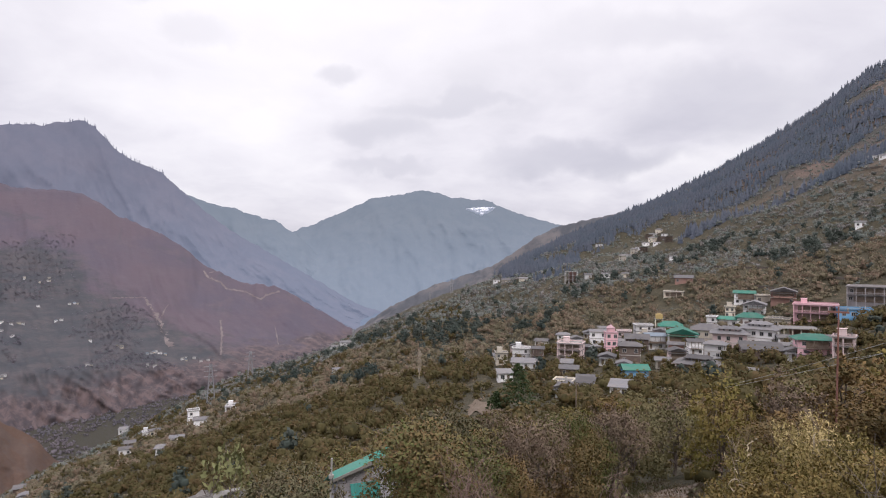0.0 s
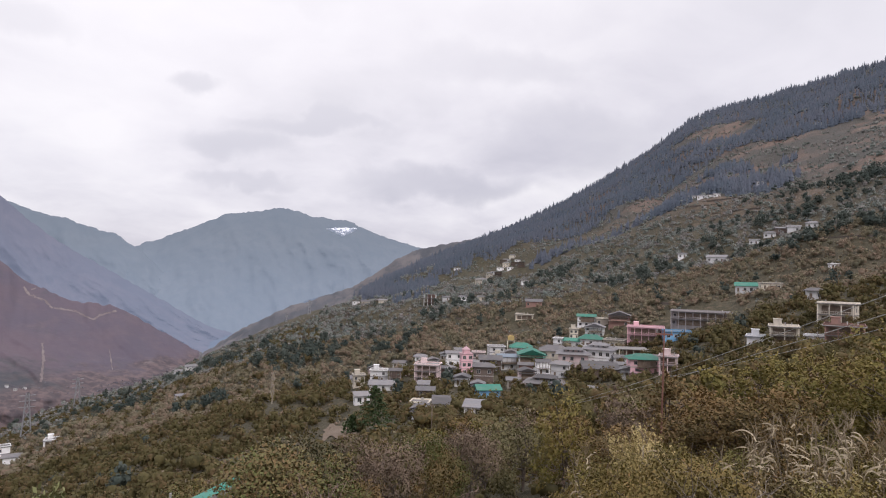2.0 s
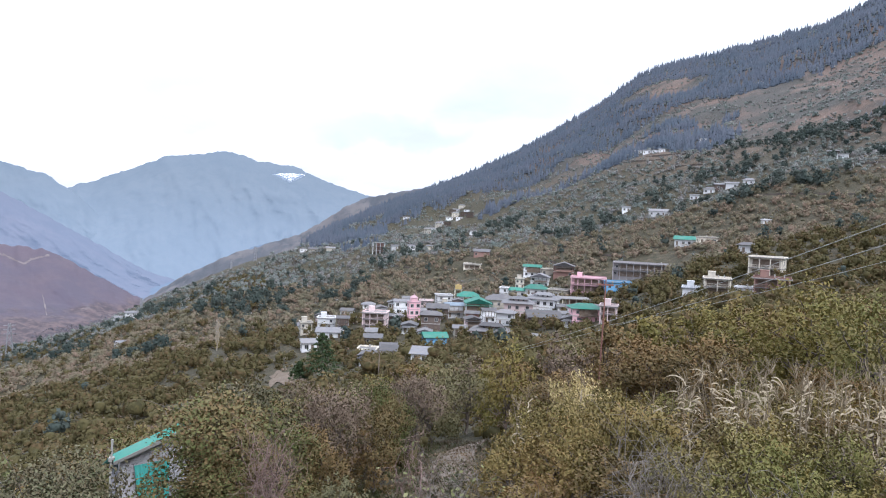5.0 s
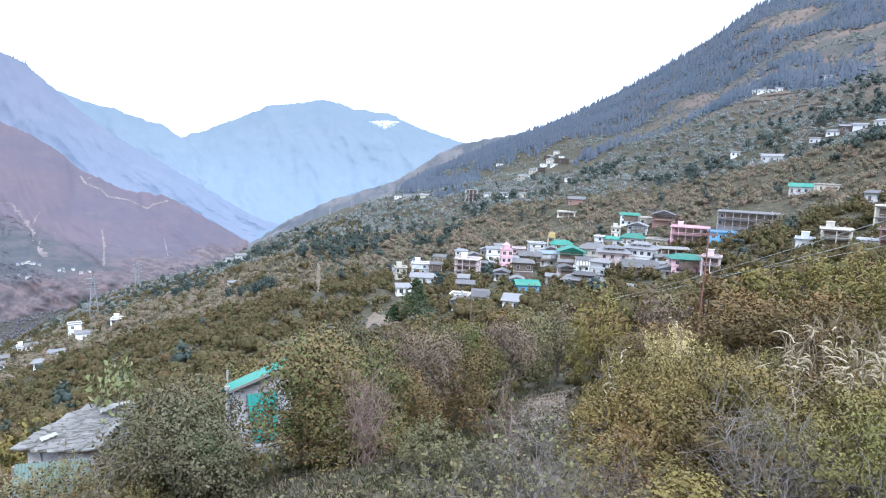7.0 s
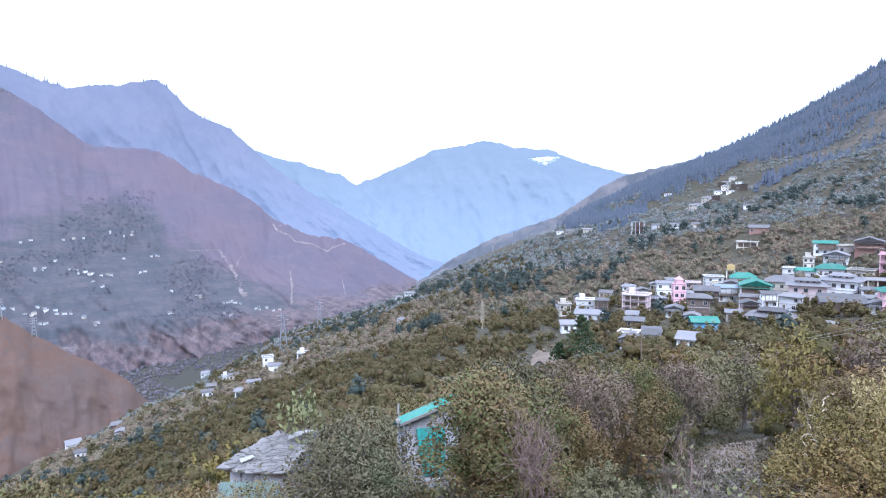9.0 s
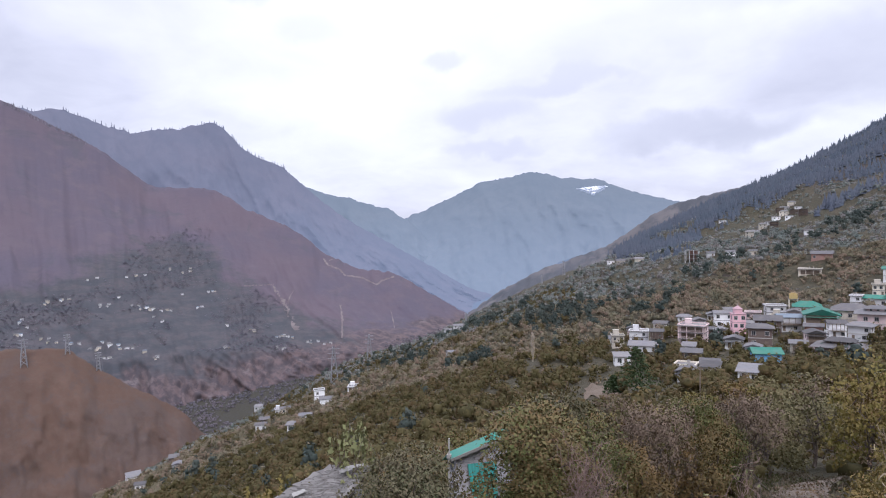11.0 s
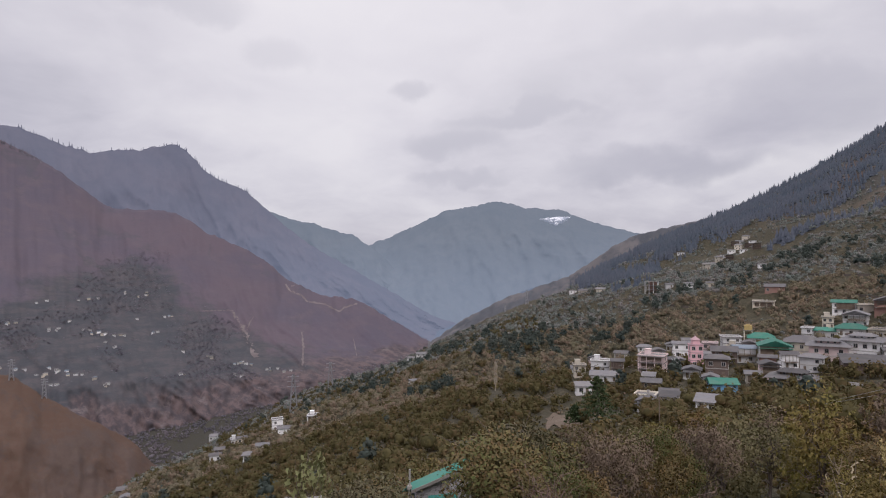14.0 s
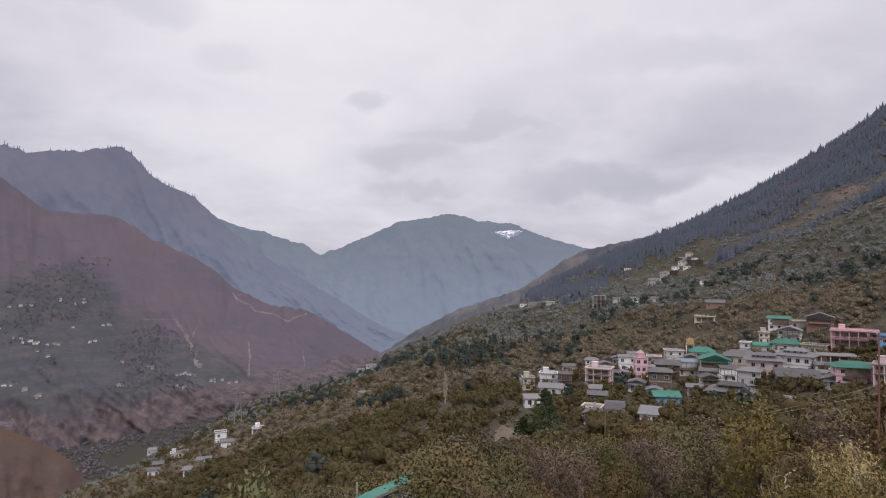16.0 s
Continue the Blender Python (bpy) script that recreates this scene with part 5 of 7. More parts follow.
def valley_house(band, az, el, rng):
    p = band.place(az, el)
    w, d, h = rng.uniform(4.5, 9), rng.uniform(4, 6), rng.uniform(2.4, 3.8)
    t = thing("house", pose(p.x, p.y, p.z, 0, 0, -az + rng.uniform(-25, 25)), "small pale house on a terrace across the valley", "house", "valley houses")
    part("wall", boxes((-w / 2, w / 2, -d / 2, d / 2, -5, h)), WALLS[rng.choice(("white", "white", "cream"))], t)
    part("roof", hip_shape(w, d, h, 1.6, rng.choice((1.0, 0.5)), 0.6, 0.2), ROOFS[rng.choice(("tin", "tin", "slab", "blue_tin"))], t)
    for i in (-1, 1):
        w2 = part("window", WINDOW_FRAME, None, t, place=Matrix.Translation((i * w * 0.25, -d / 2, 1.2)))
        part("pane", WINDOW_PANE, None, w2)


_rng = random.Random(8)
for az, el in VALLEY_A + VALLEY_B:
    valley_house(west, az, el, _rng)
    for _ in range(_rng.choice((0, 1, 1, 2))):
        valley_house(west, az + _rng.uniform(-0.7, 0.7), el + _rng.uniform(-0.18, 0.18), _rng)


# a torn white cloud on the far mountain's shoulder
def make_cloud(az, el, dist, wide, high, seed):
    rng = np.random.default_rng(seed)
    bm = bmesh.new()
    for k in range(150):
        u = rng.uniform(-1, 1)
        m = Matrix.Translation((u * wide / 2, rng.uniform(-30, 30), rng.uniform(-0.6, 0.08) * high * (1 - abs(u - 0.1)) + 0.06 * u * high)) @ Matrix.Diagonal((wide * rng.uniform(0.05, 0.12), 26, high * rng.uniform(0.08, 0.18) * (1.2 - abs(u)), 1))
        bmesh.ops.create_icosphere(bm, subdivisions=2, radius=1, matrix=m)
    me = bpy.data.meshes.new("cloud")
    bm.to_mesh(me)
    bm.free()
    me.materials.append(CLOUD)
    p = way(az, el) * dist
    ob = new("cloud", me)
    ob.matrix_world = pose(p.x, p.y, p.z, 0, 0, -az)
    return tagged(ob, "small white cloud resting on the far mountain", "cloud", kind="structure")


# A pale emission is added to brighten the cloud beyond its white.
CLOUD = distance_glow_material("glowing_cloud_white", (0.7, 0.72, 0.76), (0.75, 0.76, 0.79), (0.68, 0.7, 0.75), 0.01, (0.10, 0.11, 0.13))
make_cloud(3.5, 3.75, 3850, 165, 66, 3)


# lattice towers of the power line
STEEL = principled("galvanised_steel", two_scale((0.34, 0.34, 0.36), (0.42, 0.42, 0.44), (0.28, 0.27, 0.27), 0.5, 4.0), 0.5, None, 0.6)


def strut(a, b, r):
    """A square bar from a to b."""
    a, b = Vector(a), Vector(b)
    q = (b - a).to_track_quat("Z", "Y").to_matrix()
    verts = [tuple(p + q @ Vector((sx * r, sy * r, 0))) for p in (a, b) for sx, sy in ((-1, -1), (1, -1), (1, 1), (-1, 1))]
    return verts, [(0, 1, 5, 4), (1, 2, 6, 5), (2, 3, 7, 6), (3, 0, 4, 7), (3, 2, 1, 0), (4, 5, 6, 7)]


def pylon(p, az, height, r):
    t = thing("power_pylon", pose(p[0], p[1], p[2], 0, 0, -az), "grey steel lattice power pylon", "pylon", "power pylons")
    b = height * 0.11
    for sx, sy in ((-1, -1), (1, -1), (1, 1), (-1, 1)):
        part("leg", strut((sx * b, sy * b, -3), (sx * b * 0.2, sy * b * 0.2, height), r), STEEL, t)
    for k in range(5):
        z0, z1 = height * k / 5, height * (k + 1) / 5
        w0, w1 = b * (1 - 0.8 * k / 5), b * (1 - 0.8 * (k + 1) / 5)
        part("brace", strut((-w0, -w0, z0), (w1, -w1, z1), r * 0.6), STEEL, t)
        part("brace", strut((w0, -w0, z0), (-w1, -w1, z1), r * 0.6), STEEL, t)
    for f in (0.68, 0.82, 0.95):
        part("cross_arm", strut((-height * 0.16, 0, height * f), (height * 0.16, 0, height * f), r * 0.8), STEEL, t)


for az, el, tall in ((-44.9, -9.0, 34), (-42.0, -8.4, 24), (-39.9, -9.8, 24)):
    pylon(spur.place(az, el), az, tall, 0.5)
for az, dist, tall in ((-20.7, 420, 24), (-17.4, 520, 22), (0.8, 700, 16), (-1.2, 690, 9), (-8.3, 600, 8)):
    x, y = dist * math.sin(radians(az)), dist * math.cos(radians(az))
    pylon((x, y, on_ground(x, y)), az, tall, 0.22)


# ---------------------------------------------------------------- the near slope: trees, bushes, stalks and grass
def tubes(lines, sides=5):
    """Tapered round bars along polylines [(x, y, z, radius), ...]."""
    verts, faces = [], []
    for line in lines:
        pts = np.array(line, float)
        along = np.gradient(pts[:, :3], axis=0)
        along /= np.linalg.norm(along, axis=1)[:, None] + 1e-9
        side = np.cross(along, np.array([0.31, 0.87, 0.38]))
        side /= np.linalg.norm(side, axis=1)[:, None] + 1e-9
        other = np.cross(along, side)
        k = len(verts)
        for p, s, o in zip(pts, side, other):
            for i in range(sides):
                a = 2 * math.pi * i / sides
                verts.append(tuple(p[:3] + p[3] * (math.cos(a) * s + math.sin(a) * o)))
        for r in range(len(pts) - 1):
            for i in range(sides):
                j = (i + 1) % sides
                faces.append((k + r * sides + i, k + r * sides + j, k + (r + 1) * sides + j, k + (r + 1) * sides + i))
    return verts, faces


def limb(rng, start, end, r0, r1, steps=5, wobble=0.12):
    start, end = np.array(start, float), np.array(end, float)
    length = np.linalg.norm(end - start)
    line = []
    for k in range(steps + 1):
        f = k / steps
        p = start + (end - start) * f + rng.normal(size=3) * wobble * length * (0.25 if k in (0, steps) else 0.5) * (k > 0)
        line.append((*p, r0 + (r1 - r0) * f))
    return line


def tree_meshes(name, seed, leaves, size, leaf_mat, lumps=9, flat=1.0, twigs=26, aspect=0.6, sides=5):
    """A tree 4.5 m high and 4.5 m across: mesh of trunk and limbs, mesh of leaves."""
    rng = np.random.default_rng(seed)
    lines, centres = [], []
    trunk = limb(rng, (0, 0, -0.6), (rng.normal() * 0.2, rng.normal() * 0.2, 1.5), 0.13, 0.09, 4, 0.08)
    lines.append(trunk)
    fork = np.array(trunk[-1][:3])
    for i in range(lumps):
        a = 2 * math.pi * (i + rng.uniform(0, 0.8)) / lumps
        r = rng.uniform(0.5, 1.6) if i else 0.1
        c = np.array([r * math.cos(a), r * math.sin(a), rng.uniform(0.75, 3.7) * flat if i else 3.6 * flat])
        centres.append(c)
        start = np.array(trunk[2 + i % 3][:3])
        lines.append(limb(rng, start, c, 0.06, 0.02, 5, 0.14))
        for _ in range(twigs // lumps + 1):
            tip = c + rng.normal(size=3) * np.array([0.65, 0.65, 0.6])
            lines.append(limb(rng, c * 0.9 + start * 0.1, tip, 0.014, 0.005, 3, 0.12))
    centres = np.array(centres)
    radii = rng.uniform(0.6, 1.0, lumps)
    per = rng.integers(0, lumps, leaves)
    # leaves sit in sprays along short shoots
    shoots = max(40, leaves // 11)
    sp = rng.integers(0, lumps, shoots)
    v = rng.normal(size=(shoots, 3))
    v /= np.linalg.norm(v, axis=1)[:, None]
    base = centres[sp] + v * (radii[sp] * rng.uniform(0.35, 1.05, shoots) ** 0.6)[:, None] * np.array([1, 1, 0.9])
    grow = v * 0.7 + np.array([0, 0, 0.55]) + rng.normal(size=(shoots, 3)) * 0.45
    grow /= np.linalg.norm(grow, axis=1)[:, None]
    pick = rng.integers(0, shoots, leaves)
    p = base[pick] + grow[pick] * rng.uniform(-0.1, 0.42, leaves)[:, None] + rng.normal(size=(leaves, 3)) * 0.07
    p[:, 2] = np.maximum(p[:, 2], 0.12)
    nv = rng.normal(size=(leaves, 3)) + np.array([0, 0, 0.5]) + v[pick] * 0.5
    nv /= np.linalg.norm(nv, axis=1)[:, None]
    lv, lf = quads_about(p, nv, rng.uniform(0.65, 1.35, leaves) * size, rng, aspect)
    # shading follows the crown as well as the single leaf
    out = p - np.array([0, 0, 1.4])
    out = out / (np.linalg.norm(out, axis=1)[:, None] + 1e-6) * 0.9 + v[pick] * 0.5 + np.array([0, 0, 0.4])
    flip = np.where((nv * out).sum(1) < 0, -1.0, 1.0)[:, None]
    lf = np.where(flip < 0, lf[:, ::-1], lf)
    soft = nv * flip * 1.1 + out * 0.7
    soft /= np.linalg.norm(soft, axis=1)[:, None]
    tv, tf = tubes(lines, sides)
    return mesh_from(name + "_wood", tv, tf, BARK, True), mesh_from(name + "_leaves", lv, lf, leaf_mat, True, np.repeat(soft, 4, 0))


LEAVES = {k: leaf_material(k + "_leaves", c, 0.5, 0.14) for k, c in (
    ("apple", [(0.054, 0.066, 0.020), (0.089, 0.103, 0.033), (0.155, 0.150, 0.057), (0.178, 0.110, 0.052), (0.196, 0.175, 0.078), (0.072, 0.079, 0.029)]),
    ("russet", [(0.057, 0.062, 0.030), (0.090, 0.082, 0.044), (0.135, 0.109, 0.064), (0.167, 0.155, 0.089), (0.069, 0.084, 0.036)]),
    ("grass", [(0.074, 0.090, 0.030), (0.106, 0.118, 0.044), (0.142, 0.138, 0.060)]),
    ("grey", [(0.101, 0.075, 0.052), (0.157, 0.115, 0.083), (0.218, 0.161, 0.118), (0.118, 0.090, 0.055)]),
    ("sage", [(0.104, 0.097, 0.049), (0.167, 0.149, 0.074), (0.248, 0.202, 0.109)]),
    ("green", [(0.092, 0.086, 0.024), (0.149, 0.129, 0.036), (0.224, 0.176, 0.057), (0.176, 0.120, 0.047)]),
    ("dark", [(0.086, 0.068, 0.028), (0.138, 0.100, 0.041), (0.189, 0.119, 0.052), (0.220, 0.146, 0.061)]),
    ("bush", [(0.100, 0.085, 0.028), (0.155, 0.124, 0.041), (0.233, 0.170, 0.062), (0.209, 0.118, 0.052)]),
    ("lime", [(0.111, 0.115, 0.035), (0.167, 0.157, 0.049), (0.226, 0.188, 0.074), (0.142, 0.112, 0.049)]),
    ("pale", [(0.150, 0.160, 0.070), (0.200, 0.205, 0.090), (0.270, 0.260, 0.130)]),
    ("straw", [(0.381, 0.290, 0.128), (0.526, 0.420, 0.208), (0.280, 0.230, 0.084), (0.627, 0.500, 0.280)]),
    ("rust", [(0.162, 0.100, 0.059), (0.126, 0.090, 0.059), (0.189, 0.123, 0.066)]))}
TREE_WORDS = {"apple": "bushy apple tree with browning autumn leaves", "russet": "bushy fruit tree with russet-brown leaves", "grey": "grey-leaved bushy tree, half bare", "sage": "tree with dusty grey-green leaves", "green": "rounded tree with dull green leaves", "dark": "dark leafy shrub tree",
              "bush": "dense bush of small olive-green leaves", "lime": "low bush with yellow-green leaves", "pale": "thin sapling with large pale leaves", "straw": "dry straw-yellow climbing plant over a bush", "rust": "half-bare shrub with rusty leaves"}
KINDS, KINDS_LIGHT, KINDS_FAR = {}, {}, {}
for i, (kind, leaves, size, lumps, aspect) in enumerate((("apple", 24000, 0.092, 13, 0.62), ("apple", 24000, 0.092, 12, 0.62), ("russet", 22000, 0.092, 13, 0.62), ("grey", 13000, 0.095, 10, 0.6), ("sage", 10000, 0.115, 10, 0.6), ("green", 11000, 0.12, 11, 0.6),
                                                         ("dark", 10000, 0.115, 10, 0.6), ("bush", 9000, 0.12, 12, 0.5), ("bush", 9000, 0.115, 12, 0.5), ("lime", 9500, 0.105, 11, 0.45), ("pale", 1100, 0.23, 8, 0.5),
                                                         ("straw", 7000, 0.13, 11, 0.35), ("rust", 900, 0.08, 9, 0.6))):
    low = kind in ("bush", "lime", "straw")
    KINDS.setdefault(kind, []).append(tree_meshes(kind, 900 + i, leaves, size, LEAVES[kind], lumps, 0.8 if low else 1.0, 40 if kind == "rust" else 24, aspect))
    KINDS_LIGHT.setdefault(kind, []).append(tree_meshes(kind, 950 + i, min(leaves, 4400), size * (1.2 if leaves < 14000 else 1.5), LEAVES[kind], lumps + 3, 0.8 if low else 1.0, 10, aspect + 0.1, 3))
    KINDS_FAR.setdefault(kind, []).append(tree_meshes(kind, 980 + i, min(leaves, 2000), size * (1.75 if leaves < 14000 else 2.0), LEAVES[kind], lumps + 3, 0.8 if low else 1.0, 8, aspect + 0.15, 3))


def plant(kind, az, dist, height, spread, rng, group="orchard trees"):
    x, y = dist * math.sin(radians(az)), dist * math.cos(radians(az))
    name = {"pale": "sapling", "bush": "bush", "lime": "bush", "straw": "dry_climber", "rust": "shrub"}.get(kind, "tree")
    m = pose(x, y, on_ground(x, y), 0, 0, rng.uniform(0, 360)) @ Matrix.Diagonal((spread / 4.3, spread / 4.3, height / 4.5, 1))
    t = thing(name, m, TREE_WORDS[kind], name.replace("_", " "), group)
    wood_mesh, leaf_mesh = rng.choice((KINDS if dist < 26 and spread > 2.3 else KINDS_LIGHT if dist < 40 else KINDS_FAR)[kind])
    part("trunk", wood_mesh, None, t)
    part("crown", leaf_mesh, None, t)
    return t


# azimuth, distance, height, spread
NEAR_A = [("russet", -13.6, 15.4, 3.7, 3.7), ("apple", -1.6, 16.8, 4.1, 4.6), ("russet", 0.4, 18.5, 4.3, 3.8), ("apple", 3.4, 17.3, 3.4, 3.3), ("apple", 0.6, 15.6, 2.6, 3.2), ("grey", 7.6, 19.5, 4.0, 3.2), ("apple", 12.6, 25, 4.3, 2.9), ("grey", 15.6, 26, 4.2, 3.2), ("sage", 17.6, 34, 5.0, 4.0), ("green", 24.2, 29, 5.0, 3.8),
          ("sage", 20.8, 36, 4.9, 4.0), ("bush", 29.1, 14, 2.9, 2.6), ("bush", 33.8, 13, 3.0, 2.5), ("grey", 29.3, 40, 5.0, 4.2), ("dark", 33.5, 44, 5.2, 5.6), ("green", 37.3, 40, 5.0, 5.0), ("green", 40.6, 38, 4.9, 4.6), ("green", 44.1, 36, 4.6, 4.6)]
NEAR_B = [("dark", 36.3, 28, 3.6, 4.2), ("dark", 41.1, 26, 3.5, 4.0), ("lime", 43.6, 12.5, 2.7, 2.3), ("lime", -18.4, 14, 1.6, 1.1), ("pale", -20.6, 19.5, 5.2, 3.0), ("apple", -40.1, 32, 7.0, 5.0), ("green", -27.4, 40, 6.4, 5.0), ("apple", -23.6, 45, 5.8, 4.2),
          ("bush", 36.4, 13.5, 3.0, 2.7), ("green", 44.5, 30, 3.8, 4.4), ("green", 49.6, 30, 4.4, 5.0), ("lime", 45.5, 10.5, 2.4, 1.9), ("dark", 37.5, 27, 3.4, 4.4), ("lime", 53.8, 26, 5.6, 4.6), ("green", 48.4, 33, 5.6, 5.2), ("straw", 31.2, 16.5, 3.7, 2.4),
          ("bush", 33.4, 15.5, 3.4, 2.4), ("rust", 3.2, 15.5, 3.0, 1.8), ("bush", 25.6, 15, 2.2, 2.0), ("bush", 31.2, 11.5, 2.2, 2.0), ("rust", 25.6, 21, 2.6, 2.2), ("sage", 10.3, 20.5, 2.6, 1.8), ("lime", 38.6, 11.5, 2.0, 1.8)]
NEAR_C = [("apple", -23.4, 13.6, 2.3, 2.6), ("sage", -26.8, 13.6, 2.4, 2.6), ("apple", -19.4, 15.0, 2.4, 2.6), ("russet", -16.4, 15.5, 2.5, 2.6), ("russet", -12.1, 16.3, 3.3, 2.2), ("dark", -1.2, 16.0, 2.4, 2.6),
          ("dark", 6.2, 17.5, 2.6, 2.6), ("bush", -30.0, 15.0, 2.8, 3.2), ("green", -33.5, 18.0, 3.4, 3.6), ("sage", 9.0, 13.0, 1.4, 1.6), ("green", -37.0, 22.0, 4.0, 4.2), ("apple", 9.6, 22.0, 3.6, 3.0), ("dark", 12.0, 19.5, 2.6, 2.2)]
_rng = random.Random(21)
for row in NEAR_A + NEAR_B + NEAR_C:
    plant(*row, _rng)


def fill_slope():
    """More trees and bushes over the near slope, thinning into the woods."""
    rng = random.Random(33)
    made = [(r[1], r[2]) for r in NEAR_A + NEAR_B + NEAR_C]

    def free(az, d, gap):
        x, y = d * math.sin(radians(az)), d * math.cos(radians(az))
        return all(math.hypot(x - q * math.sin(radians(a)), y - q * math.cos(radians(a))) > gap for a, q in made)
    count = tries = 0
    while count < 165 and tries < 6000:
        tries += 1
        az, d = rng.uniform(-48, 58), math.sqrt(rng.uniform(24 ** 2, 66 ** 2))
        if (-29 < az < -3 and d < 31) or (6 < az < 24.5 and d < 33) or not free(az, d, 2.7):
            continue
        made.append((az, d))
        right = az > 20
        kind = rng.choice(("apple", "apple", "grey", "sage", "dark", "green") if not right else ("green", "green", "dark", "dark", "bush", "sage", "grey"))
        h = rng.uniform(3.0, 4.6) if d > 30 else rng.uniform(2.6, 3.6)
        if right and d < 50:
            h *= 0.85
        plant(kind, az, d, h, rng.uniform(3.4, 4.8), rng)
        count += 1
    count = tries = 0
    while count < 130 and tries < 9000:
        tries += 1
        az, d = rng.uniform(22, 58), rng.uniform(8.0, 24)
        if (az < 25 and d < 24) or (28.5 < az < 35 and 11 < d < 17) or not free(az, d, 0.95):
            continue
        made.append((az, d))
        h = min(rng.uniform(1.2, 2.5), 0.35 + d * 0.13) * (0.62 if az > 38 and d < 13.5 else 1.0)
        plant(rng.choice(("bush", "bush", "lime", "dark", "green", "rust") if az > 34 else ("bush", "bush", "bush", "green", "rust")), az, d, h, rng.uniform(1.6, 2.4), rng, "bushes on the slope")
        count += 1


fill_slope()

STRAW = principled("dry_straw", two_scale((0.24, 0.19, 0.125), (0.31, 0.25, 0.17), (0.16, 0.12, 0.075), 1.5, 30.0), 0.8)
STRAW_PALE = principled("bleached_maize_leaf", two_scale((0.29, 0.235, 0.15), (0.39, 0.325, 0.22), (0.26, 0.20, 0.14), 2.0, 30.0), 0.75)


def maize_meshes(seed):
    """A dry maize plant 2.3 m high: the stalk, and its long drooping leaves."""
    rng = np.random.default_rng(seed)
    stalk = tubes([limb(rng, (0, 0, -0.3), (rng.normal() * 0.12, rng.normal() * 0.12, 2.2), 0.016, 0.006, 7, 0.03)] + [limb(rng, (0, 0, 2.1), (rng.normal() * 0.16, rng.normal() * 0.16, 2.42), 0.006, 0.003, 3, 0.1) for _ in range(5)], 5)
    leaves = []
    for k in range(16):
        z = 0.3 + 1.85 * k / 16
        a = rng.uniform(0, 2 * math.pi)
        length, droop, rise = rng.uniform(0.25, 0.62), rng.uniform(0.5, 2.0), rng.uniform(0.3, 0.9)
        verts, faces = [], []
        twist, curl = rng.uniform(-1.4, 1.4), rng.uniform(-1.2, 1.2)
        for i in range(8):
            f = i / 7
            r = length * (f - 0.3 * f * f * min(droop, 1.6))
            h = z + length * (rise * f - droop * 0.7 * f * f)
            wide = rng.uniform(0.8, 1.2) * 0.014 * (1 - f) ** 0.5 * min(1, 0.5 + 2 * f) + 0.002
            b = a + twist * f
            for s in (-1, 1):
                verts.append((r * math.cos(b) - s * wide * math.sin(b), r * math.sin(b) + s * wide * math.cos(b), h + s * wide * math.sin(3 * curl * f + k)))
        leaves.append((verts, [(2 * i, 2 * i + 1, 2 * i + 3, 2 * i + 2) for i in range(7)]))
    return plain_mesh("stalk", stalk, STRAW), [plain_mesh("leaf", l, STRAW_PALE) for l in leaves]


MAIZE = [maize_meshes(1200 + i) for i in range(7)]


def maize(az, dist, height, rng):
    x, y = dist * math.sin(radians(az)), dist * math.cos(radians(az))
    m = pose(x, y, on_ground(x, y), rng.uniform(-6, 6), rng.uniform(-6, 6), rng.uniform(0, 360)) @ Matrix.Scale(height / 2.3, 4)
    t = thing("maize_plant", m, "dry bleached maize stalk with drooping leaves", "maize", "dry maize stalks")
    stalk, leaves = rng.choice(MAIZE)
    part("stalk", stalk, None, t)
    for leaf in leaves:
        part("leaf", leaf, None, t)


_rng = random.Random(44)
for k in range(60):
    az = _rng.uniform(39, 57)
    maize(az, _rng.uniform(15.5, 18.5), _rng.uniform(2.3, 3.1), _rng)
for az, dist, tall in ((26.2, 15.0, 2.5), (27.0, 16.2, 2.7), (25.4, 14.2, 2.0), (28.0, 14.5, 2.2), (38.0, 14.4, 2.7), (39.2, 14.0, 2.9), (40.3, 13.6, 2.6), (31.5, 15.5, 3.0)):
    maize(az, dist, tall, _rng)


